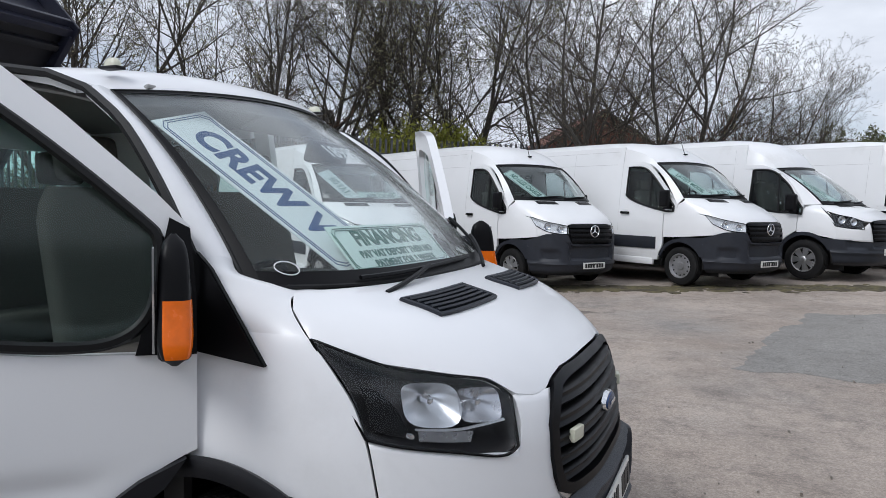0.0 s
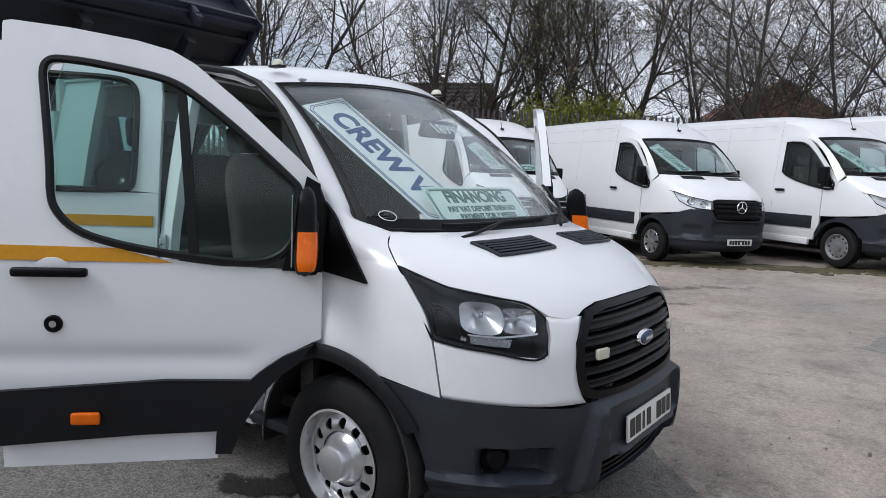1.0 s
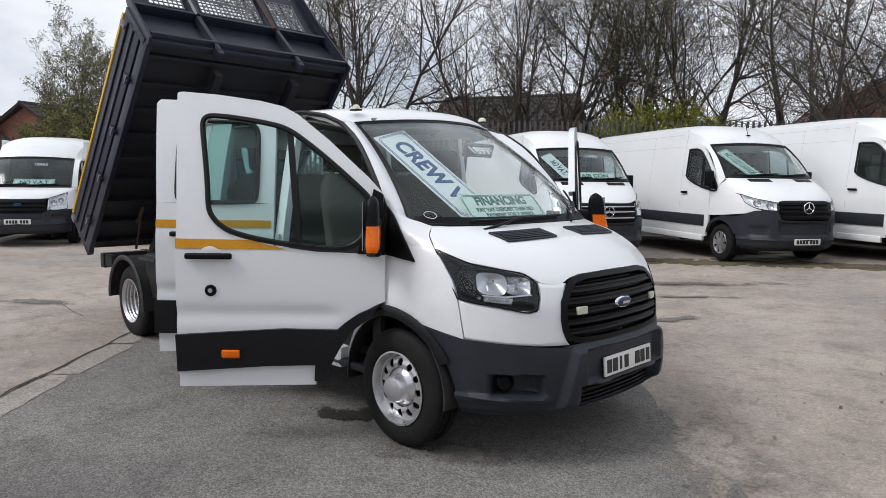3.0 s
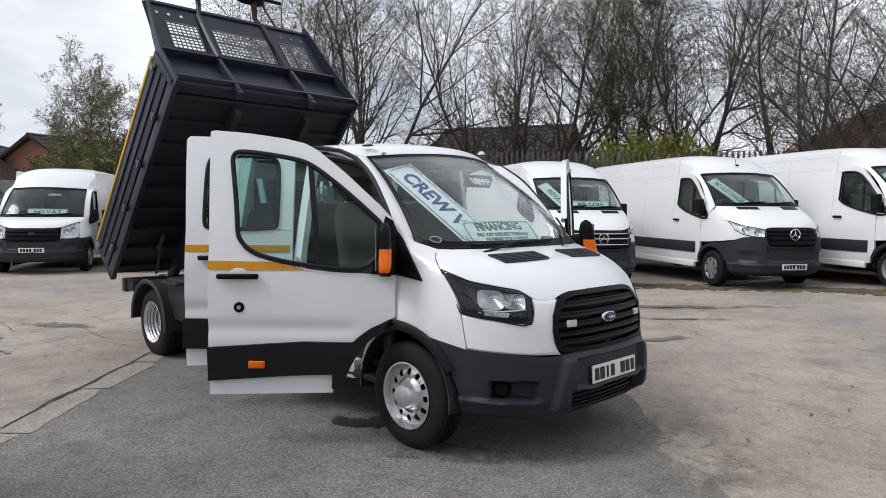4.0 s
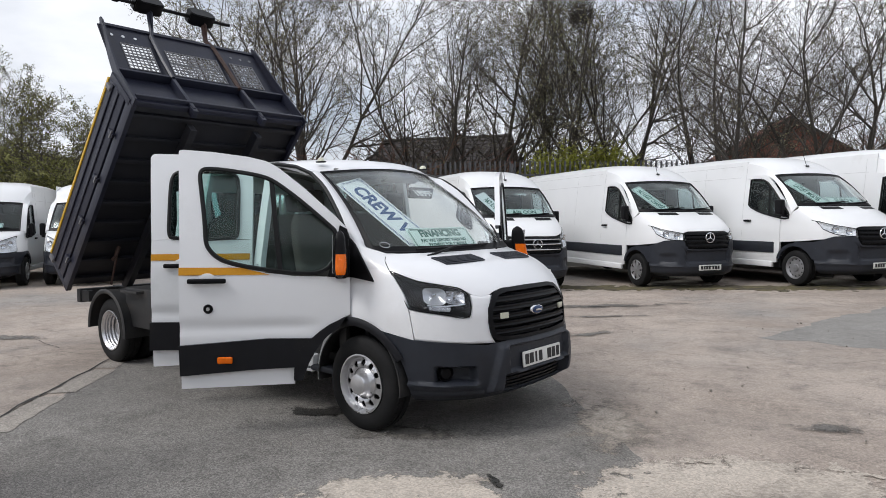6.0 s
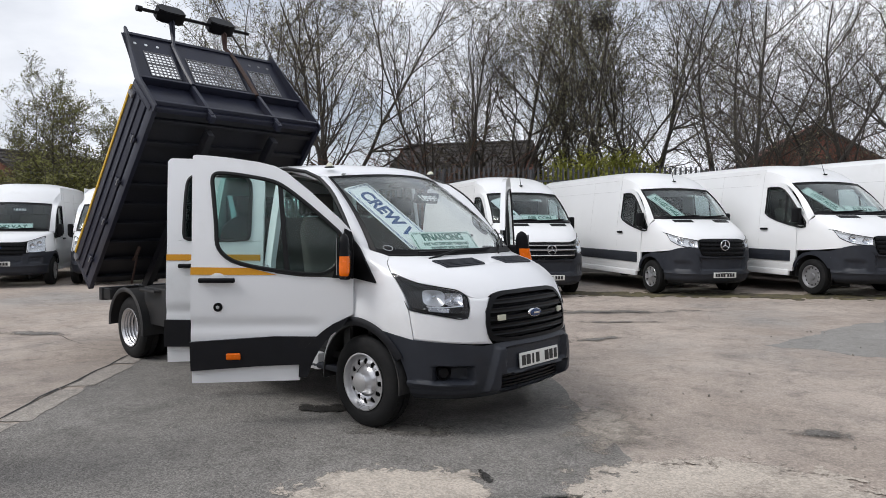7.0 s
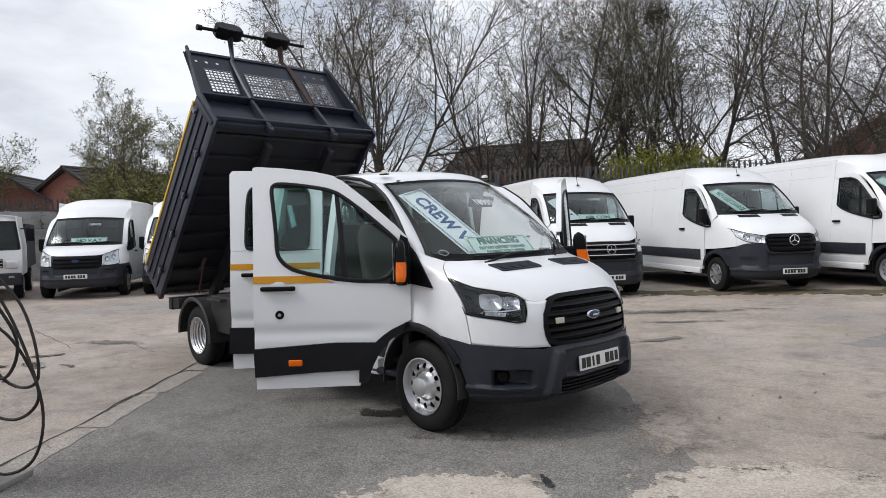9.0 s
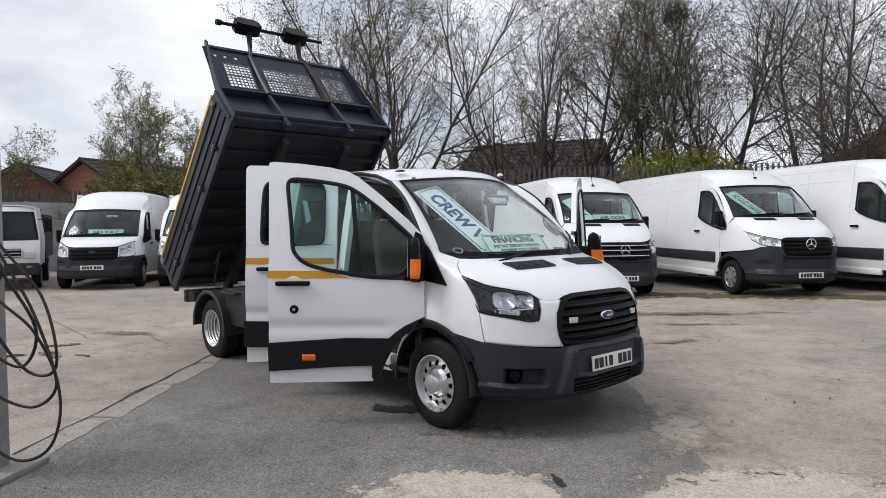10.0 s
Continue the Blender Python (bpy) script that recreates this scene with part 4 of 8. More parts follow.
# ---------- doors of the tipper cab ----------
def build_door(hinge, way, sg, rear=False):
    """An open cab door; way is the level direction from hinge to lock, sg 1 on the van's right."""
    h, d = Vector(hinge), Vector((*way, 0)).normalized()
    out = Vector((-d.y, d.x, 0)) * sg

    def P(u, z, c=0.0):
        tumble = (0.17 if sg > 0 else 0.07) * max(0, (z - 1.15) / 0.9) ** 1.3
        crown = 0.018 * math.sin(math.pi * min(1, max(0, (z - 0.45) / 0.8)))
        crown -= 0.014 * math.exp(-((z - 0.79) / 0.045) ** 2) * min(1, max(0, (u - 0.2) / 0.15))
        return h + d * u + out * (c - tumble + crown) + Vector((0, 0, z))

    def sheet(lo, hi, n, m, c=0.0, smooth=False):
        f = curve if smooth else polyline
        return grid(lambda i, j: P(*lerp2(f(lo, i), f(hi, i), j), c), n, m, flip=sg < 0)

    def cols(u0, u1, zlo, zhi, n, m, c=0.0):
        return grid(lambda i, j: (lambda u: P(u, interp(zlo, u) + (interp(zhi, u) - interp(zlo, u)) * j, c))(u0 + (u1 - u0) * i), n, m, flip=sg > 0)

    INSIDE[0] = h + d * 0.6 - out * 3 + Vector((0, 0, 1.2))
    dr = part("rear_door" if rear else "front_door", bmesh.new(), PAINT, van, "open white rear cab door" if rear else "open white front cab door")
    if not rear:
        belt = ((0, 1.145), (0.13, 1.15), (0.27, 1.155), (0.4, 1.16), (0.68, 1.195), (0.88, 1.24), (0.98, 1.30), (1.035, 1.40), (1.22, 1.40))
        low = ((0.0, 0.87), (0.052, 0.847), (0.15, 0.796), (0.227, 0.741), (0.275, 0.695), (0.6, 0.70), (1.22, 0.66))
        U, win = 1.22, [(1.035, 1.40), (1.043, 1.554), (1.076, 1.80), (1.092, 1.91), (1.07, 1.945), (1.03, 1.951), (0.92, 1.943), (0.719, 1.912), (0.604, 1.884), (0.518, 1.834), (0.344, 1.701), (0.139, 1.521), (0.09, 1.47)]
        outl = [(1.22, 1.40), (1.227, 1.58), (1.237, 1.82), (1.245, 2.02), (1.248, 2.086), (1.215, 2.093), (1.0, 2.076), (0.75, 2.042), (0.615, 2.01), (0.525, 1.962), (0.34, 1.814), (0.10, 1.595), (0.015, 1.505)]
        wlow = [(0.09, 1.47), (0.105, 1.30), (0.14, 1.23), (0.20, 1.19), (0.27, 1.177), (0.40, 1.181), (0.68, 1.217), (0.88, 1.262), (0.96, 1.305), (1.0, 1.345), (1.025, 1.40)]
        black_t, black_b = [(0.275, 0.70), (0.6, 0.705), (1.225, 0.665)], [(0.40, 0.487), (0.7, 0.478), (1.222, 0.443)]
        stripe = [(1.221, 1.174), (0.578, 1.172), (0.783, 1.225), (1.222, 1.230)]
    else:
        belt, low = ((0, 1.40), (0.84, 1.40)), ((0, 0.70), (0.84, 0.712))
        U = 0.83
        win = [(0.67, 1.41), (0.69, 1.46), (0.69, 1.6), (0.69, 1.8), (0.68, 1.94), (0.63, 1.985), (0.5, 1.985), (0.2, 1.98), (0.13, 1.94), (0.12, 1.8), (0.12, 1.46), (0.14, 1.41)]
        outl = [(U, 1.40), (U + 0.005, 1.5), (U + 0.01, 1.6), (U + 0.025, 1.9), (U + 0.035, 2.11), (U + 0.01, 2.14), (0.6, 2.135), (0.2, 2.12), (0.03, 2.10), (0.0, 1.9), (0, 1.5), (0, 1.40)]
        wlow = [(0.14, 1.41), (0.67, 1.41)]
        black_t, black_b = [(0.0, 0.705), (0.5, 0.71), (0.84, 0.715)], [(0.0, 0.47), (0.5, 0.474), (0.85, 0.478)]
        stripe = [(U, 1.232), (0.02, 1.232), (0.02, 1.285), (U, 1.285)]
    part("door_panel", cols(0, U, low, belt, 36, 30), PAINT, dr, thick=0.05)
    part("window_frame", sheet(win, outl, 150, 4), PAINT, dr, thick=0.05)
    zj = 1.40
    part("frame_joint", cols(U - 0.16, U - 0.002, ((0, zj - 0.02), (2, zj - 0.02)), ((0, zj + 0.02), (2, zj + 0.02)), 6, 2, -0.004), PAINT, dr, thick=0.02)
    rim = win + wlow[1:-1]
    for _ in range(2):
        # rounds the corners of the rubber
        rim = [lerp2(a, b, f) for a, b in zip(rim, rim[1:] + rim[:1]) for f in (0.25, 0.75)]
    part("window_seal", tube([P(u, z, 0.004) for u, z in rim], 0.0165 if sg > 0 else 0.010, 6, closed=True), SEAL, dr, "black window rubber")
    if not rear:
        top = sorted([(u, z) for u, z in win if z > 1.46])
        g = part("window_glass", cols(0.10, 1.06, sorted(wlow), top, 24, 8, -0.02), GLASS, dr, "clear door glass", thick=0.004)
        part("window_divider", sheet([(0.592, 1.89), (0.52, 1.20)], [(0.558, 1.875), (0.485, 1.20)], 8, 1, 0.004), SEAL, dr, thick=0.03)
        part("mirror_base", sheet([(0.0, 1.145), (0.0, 1.30), (0.015, 1.50)], [(0.16, 1.15), (0.12, 1.30), (0.07, 1.53)], 8, 3, 0.012), BLACK, dr, "black mirror base panel", thick=0.03)
    else:
        g = part("window_glass", cols(0.12, 0.69, ((0, 1.41), (1, 1.41)), ((0, 1.985), (1, 1.985)), 6, 6, -0.02), TINTGLASS, dr, "tinted rear door glass", thick=0.004)
    g.visible_shadow = False
    part("lower_cladding", sheet(black_t, black_b, 30, 5, 0.022), CLADDING, dr, "black plastic door cladding", thick=0.03)
    if not rear:
        part("arch_trim", sheet([(0.03, 0.852), (0.15, 0.80), (0.23, 0.745), (0.28, 0.70), (0.38, 0.60), (0.41, 0.49), (0.415, 0.39)],
                                [(0.085, 0.775), (0.165, 0.715), (0.22, 0.655), (0.26, 0.595), (0.30, 0.52), (0.325, 0.46), (0.35, 0.39)], 24, 4, 0.024), CLADDING, dr, thick=0.03)
    part("lower_edge", sheet([((0.0 if rear else 0.41), 0.36), (U, 0.335 if rear else 0.345)], [((0.0 if rear else 0.41), 0.50), (U, 0.50)], 10, 2, -0.006), PAINT, dr, thick=0.03)
    part("reflective_stripe", prism(stripe, 0.003, lambda a, b, c: P(a, b, c + 0.002)), AMBER_STRIPE, dr, "amber reflective stripe", smooth=False)
    turn = Matrix((d, out, Vector((0, 0, 1)))).transposed()
    hu, hz = (0.585, 1.187) if rear else (1.02, 1.132)
    part("handle_cup", lathe([(0, 0.006), (0.03, 0.005), (0.048, 0.002), (0.052, -0.004)], 20, Matrix.Translation(P(hu, hz + 0.015, 0.0)) @ turn.to_4x4() @ Matrix.Diagonal((1.25, 1, 0.8, 1))), PAINT, dr)
    part("door_handle", box((0.27, 0.035, 0.036), P(hu, hz, 0.028), turn, 0.014, 3), BLACK, dr, "black door handle")
    if not rear:
        lk = part("lock", lathe([(0, 0.006), (0.016, 0.006), (0.018, 0.002), (0.030, 0.004), (0.034, 0.0), (0.034, -0.01)], 24, Matrix.Translation(P(1.016, 0.929, 0.006)) @ turn.to_4x4()), BLACK, dr, "round black door lock")
        part("lock_barrel", lathe([(0, 0.009), (0.013, 0.008), (0.015, 0)], 16, Matrix.Translation(P(1.016, 0.929, 0.006)) @ turn.to_4x4()), RIM, lk)
        part("side_marker", box((0.108, 0.02, 0.05), P(0.90, 0.556, 0.036), turn, 0.012, 3), ORANGE, dr, "orange side marker lamp")
        # mirror: deep rounded housing with indicator
        def shell(z0, z1, a0, a1, grow, n=4.0):
            # rounded housing, wider below; a0..a1 the stretch of its girth
            def fn(i, j):
                a, zz = radians(a0 + (a1 - a0) * i), z0 + (z1 - z0) * j
                f = (zz - 1.325) / 0.168
                k = max(0.0, 1 - abs(f) ** 5) ** 0.5 * (0.92 - 0.13 * f) + grow
                c, q = math.cos(a), math.sin(a)
                return P(0.062 + 0.045 * k * math.copysign(abs(c) ** (2 / n), c), zz, 0.160 + 0.03 * f * f * (f < 0) + 0.072 * k * math.copysign(abs(q) ** (2 / n), q))
            return grid(fn, 24, 16)
        mr = part("wing_mirror", shell(1.158, 1.492, 0, 360, 0.0), BLACK, dr, "black wing mirror with orange indicator")
        part("mirror_arm", box((0.09, 0.10, 0.22), P(0.06, 1.25, 0.055), turn, 0.025, 3), BLACK, mr)
        part("mirror_glass", box((0.006, 0.11, 0.27), P(0.112, 1.325, 0.165), turn, 0.002), CHROME, mr)
        part("indicator", shell(1.180, 1.325, 65, 190, 0.05), ORANGE, mr, "orange indicator lens")
    part("inner_trim", cols(0.06, U - 0.04, low, [(u, z - 0.03) for u, z in belt], 20, 6, -0.075), TRIM, dr, "dark inner door trim", thick=0.02)


build_door((-0.05, -0.985, 0), (-0.697, -0.717), 1)
build_door((-1.25, -1.0, 0), (-0.70, -0.714), 1, True)
build_door((-0.05, 0.985, 0), (-0.522, 0.853), -1)


# ---------- chassis and tipping body ----------
INSIDE[0] = None


def build_tipper():
    for sg in (1, -1):
        part("chassis_rail", box((2.6, 0.08, 0.17), (-3.75, -0.42 * sg, 0.66), None, 0.01), CHASSIS, van, "black steel chassis rail")

        def guard(i, j, sg=sg):
            ph = radians(-8 + 190 * i)
            return Vector((-3.91 + 0.435 * math.cos(ph), -sg * (0.56 + 0.50 * j), 0.37 + 0.435 * math.sin(ph)))
        g = part("mudguard", grid(guard, 28, 6), CHASSIS, van, "black plastic rear mudguard", thick=0.008)

        def lip(i, j, sg=sg):
            ph = radians(-8 + 190 * i)
            r = 0.447 - 0.05 * j
            return Vector((-3.91 + r * math.cos(ph), -sg * (1.06 + 0.012 * math.sin(math.pi * j)), 0.37 + r * math.sin(ph)))
        part("guard_lip", grid(lip, 28, 3), CHASSIS, g, thick=0.01)
        part("side_box", box((0.62, 0.46, 0.42), (-3.32, -0.74 * sg, 0.64), None, 0.02), CHASSIS, van, "black side locker")
        part("guard_step", box((0.36, 0.5, 0.03), (-3.40, -0.80 * sg, 0.815), None, 0.008), CHASSIS, van)
    part("rear_crossmember", box((0.10, 1.85, 0.16), (-4.93, 0, 0.66), None, 0.012), CHASSIS, van, "black rear crossmember")
    for sg in (1, -1):
        part("crossmember_end", box((0.30, 0.06, 0.13), (-4.83, -0.88 * sg, 0.665), None, 0.008), CHASSIS, van)
        part("tail_lamp", box((0.05, 0.28, 0.12), (-4.99, -0.72 * sg, 0.64), None, 0.01), ORANGE, van)
    part("tow_bracket", box((0.05, 0.5, 0.25), (-5.0, 0, 0.55), None, 0.008), CHASSIS, van)

    ang = math.atan2(1.96, 1.72)
    H = Vector((-4.87, 0, 0.78))
    U, V = Vector((math.cos(ang), 0, math.sin(ang))), Vector((-math.sin(ang), 0, math.cos(ang)))
    R = Matrix((U, Vector((0, 1, 0)), V)).transposed()

    def T(u, y, v):
        return H + U * u + V * v + Vector((0, y, 0))

    def plate(name, su, sy, sv, u, y, v, ma=TIPPER, parent=None, label="", bevel=0.005):
        return part(name, box((su, sy, sv), T(u, y, v), R, bevel), ma, parent, label)
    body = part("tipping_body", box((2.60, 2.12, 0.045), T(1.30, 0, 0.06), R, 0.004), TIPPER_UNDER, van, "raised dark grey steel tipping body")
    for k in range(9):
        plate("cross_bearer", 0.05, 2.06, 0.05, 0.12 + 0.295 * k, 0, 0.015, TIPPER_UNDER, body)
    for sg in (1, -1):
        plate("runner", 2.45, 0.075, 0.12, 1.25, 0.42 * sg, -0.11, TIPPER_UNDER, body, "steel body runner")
        plate("edge_rail", 2.62, 0.05, 0.13, 1.30, 1.065 * sg, 0.03, TIPPER, body)
        sd = plate("drop_side", 2.52, 0.028, 0.40, 1.31, 1.085 * sg, 0.32, TIPPER, body, "dark blue-grey drop side with yellow top edge")
        plate("side_top_tape", 2.50, 0.034, 0.035, 1.31, 1.092 * sg, 0.537, YELLOW, sd, "yellow reflective tape")
        plate("side_rib", 2.5, 0.022, 0.035, 1.31, 1.103 * sg, 0.40, TIPPER, sd)
        plate("side_rib", 2.5, 0.022, 0.035, 1.31, 1.103 * sg, 0.26, TIPPER, sd)
        for u in (0.35, 0.95, 1.55, 2.15):
            h1 = plate("hinge", 0.05, 0.03, 0.11, u, 1.11 * sg, 0.12, TIPPER, sd, "steel hinge")
            plate("hinge_pin", 0.09, 0.018, 0.02, u, 1.125 * sg, 0.10, MESHSTEEL, h1, bevel=0.003)
        plate("latch", 0.05, 0.05, 0.10, 2.50, 1.105 * sg, 0.45, MESHSTEEL, sd)
        plate("latch", 0.05, 0.05, 0.10, 0.05, 1.105 * sg, 0.45, MESHSTEEL, sd)
        plate("rear_post", 0.07, 0.06, 0.62, 0.0, 1.06 * sg, 0.28, TIPPER, body)
        plate("corner_post", 0.07, 0.05, 0.50, 2.60, 1.07 * sg, 0.28, TIPPER, body, "front corner post of the tipping body")
        # side flange that frames the headboard and leans in towards the top
        fl = [(2.585, -0.04), (2.70, -0.04), (2.715, 0.45), (2.745, 0.72), (2.795, 1.02), (2.835, 1.28), (2.83, 1.35), (2.80, 1.37), (2.765, 1.29), (2.70, 1.02), (2.645, 0.76), (2.60, 0.50)]
        part("headboard_flange", prism(fl, 0.022, lambda a, b, c, sg=sg: T(a, sg * (1.062 - 0.115 * max(0.0, b - 0.45) + c), b), 0.003), TIPPER, body, "curved side flange of the headboard")
    plate("tailgate", 0.03, 2.10, 0.42, -0.01, 0, 0.32, TIPPER, body, "dark grey tailgate")
    plate("tailgate_rib", 0.03, 2.06, 0.05, -0.03, 0, 0.45, TIPPER, body)
    plate("tailgate_rib", 0.03, 2.06, 0.05, -0.03, 0, 0.22, TIPPER, body)
    # headboard: solid lower panel, bent upper part with three mesh openings
    plate("headboard_panel", 0.012, 2.10, 0.50, 2.60, 0, 0.26, TIPPER, body, "lower steel headboard panel")
    plate("bottom_rail", 0.06, 2.14, 0.07, 2.625, 0, 0.02, TIPPER, body)
    plate("mid_rail", 0.095, 2.10, 0.035, 2.652, 0, 0.52, TIPPER, body)
    plate("bottom_flange", 0.10, 2.10, 0.03, 2.655, 0, 0.045, TIPPER, body)

    def B(y, f, c=0.0):
        # upper part of the headboard, f from the bend to the top
        p = T(2.622 + 0.145 * f, y * (1 - 0.035 * f), 0.53 + 0.77 * f)
        n = (U * 0.983 - V * 0.185)
        return p + n * c

    def upper(name, y0, y1, f0, f1, ma=TIPPER, c=0.0, th=0.012, parent=None, y0t=None, y1t=None):
        y0t, y1t = y0 if y0t is None else y0t, y1 if y1t is None else y1t
        return part(name, grid(lambda i, j: B((y0 + (y1 - y0) * i) * (1 - j) + (y0t + (y1t - y0t) * i) * j, f0 + (f1 - f0) * j, c), 2, 2), ma, parent or body, thick=th)
    opens = ((-0.86, -0.52), (-0.34, 0.34), (0.52, 0.86))
    upper("upper_panel", -1.05, 1.05, 0.0, 0.16)
    upper("upper_panel", -1.05, 1.05, 0.66, 1.0)
    for a, b in ((-1.05, -0.86), (-0.52, -0.34), (0.34, 0.52), (0.86, 1.05)):
        upper("upper_panel", a, b, 0.16, 0.66)
    upper("top_rail", -1.02, 1.02, 0.97, 1.02, c=0.02, th=0.045)
    for a, b in opens:
        bm = bmesh.new()
        nu = max(3, int((b - a) / 0.045))
        for k in range(nu + 1):
            y = a + (b - a) * k / nu
            add_tube(bm, [B(y, 0.15, 0.004), B(y, 0.67, 0.004)], 0.0075, 4)
        for k in range(9):
            f = 0.16 + 0.5 * k / 8
            add_tube(bm, [B(a, f, 0.004), B(b, f, 0.004)], 0.0075 if k != 4 else 0.014, 4)
        part("mesh_panel", bm, MESHSTEEL, body, "welded steel mesh panel")
    # solid discs for the holes; white ones paint in daylight showing through
    for y in (-0.93, -0.80, -0.66, 0.60, 0.74, 0.88):
        p, q = B(y, 0.81, -0.004), B(y, 0.81, 0.006)
        part("headboard_hole", cyl(0.018, p, q, 14), WHITEPRINT if y < 0 else MESHSTEEL, body)
    for y in (-0.45, 0.42):
        plate("headboard_rib", 0.09, 0.045, 0.56, 2.652, y, 0.21, TIPPER, body, "upright headboard rib", 0.006)
        plate("rib_foot", 0.09, 0.06, 0.10, 2.645, y, -0.07, TIPPER, body)
    # beacon bar on two posts
    bar_v, bar_u = 1.65, 2.94
    for y, yt, ma in ((-0.45, -0.36, TIPPER), (0.40, 0.34, RUST)):
        part("beacon_post", tube([T(2.69, y, 0.50), T(2.72, y, 0.80), T(2.765, y * 0.96, 1.22), T(2.775, yt, 1.42), T(2.90, yt, 1.60)], 0.027, 6), ma, body, "steel beacon post")
        part("post_gusset", prism([(2.76, 1.36), (2.93, 1.64), (2.93, 1.52)], 0.014, lambda a, b, c, y=yt: T(a, y + c, b)), ma, body)
    bar = part("beacon_bar", tube([T(bar_u, -0.73, bar_v), T(bar_u, 0.73, bar_v)], 0.022, 8), BLACK, body, "black beacon bar")
    part("bar_end", tube([T(bar_u, -0.71, bar_v), T(bar_u, -0.77, bar_v)], 0.036, 10), BLACK, bar)
    for y in (-0.36, 0.32):
        oc = [(0.17, -0.055), (0.17, 0.055), (0.10, 0.105), (-0.10, 0.105), (-0.17, 0.055), (-0.17, -0.055), (-0.10, -0.09), (0.10, -0.09)]
        part("beacon", prism(oc, 0.15, lambda a, b, c, y=y: T(bar_u - 0.075 + c, y + a, bar_v + b + 0.01), 0.01), BLACK, body, "black folded beacon lamp")
    # lifting ram and prop
    part("lifting_ram", cyl(0.065, (-3.05, 0, 0.75), T(1.5, 0, -0.08), 16), CHASSIS, van, "steel lifting ram")
    part("ram_rod", cyl(0.040, (-3.0, 0, 0.70), T(1.9, 0, -0.05), 14), CHROME, van)
    part("safety_prop", tube([T(0.16, -0.66, -0.16), T(0.55, -0.68, -0.09)], 0.014, 6), RUST, van, "thin safety prop")
    part("prop_bracket", tube([T(0.46, -0.68, -0.04), T(0.56, -0.70, -0.10), T(0.66, -0.66, -0.03)], 0.022, 6), RUST, body, "rusty prop bracket")
    part("filler_cap", cyl(0.03, (-2.95, -0.86, 1.45), (-2.95, -0.95, 1.45), 12), YELLOW, van)


build_tipper()


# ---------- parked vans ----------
# grey that paints the shade of panel gaps and pressed creases as thin lines
GAP = mat("shaded_panel_gap", (0.58, 0.58, 0.58), 0.7, vary=0.1)
INSIDE[0] = None


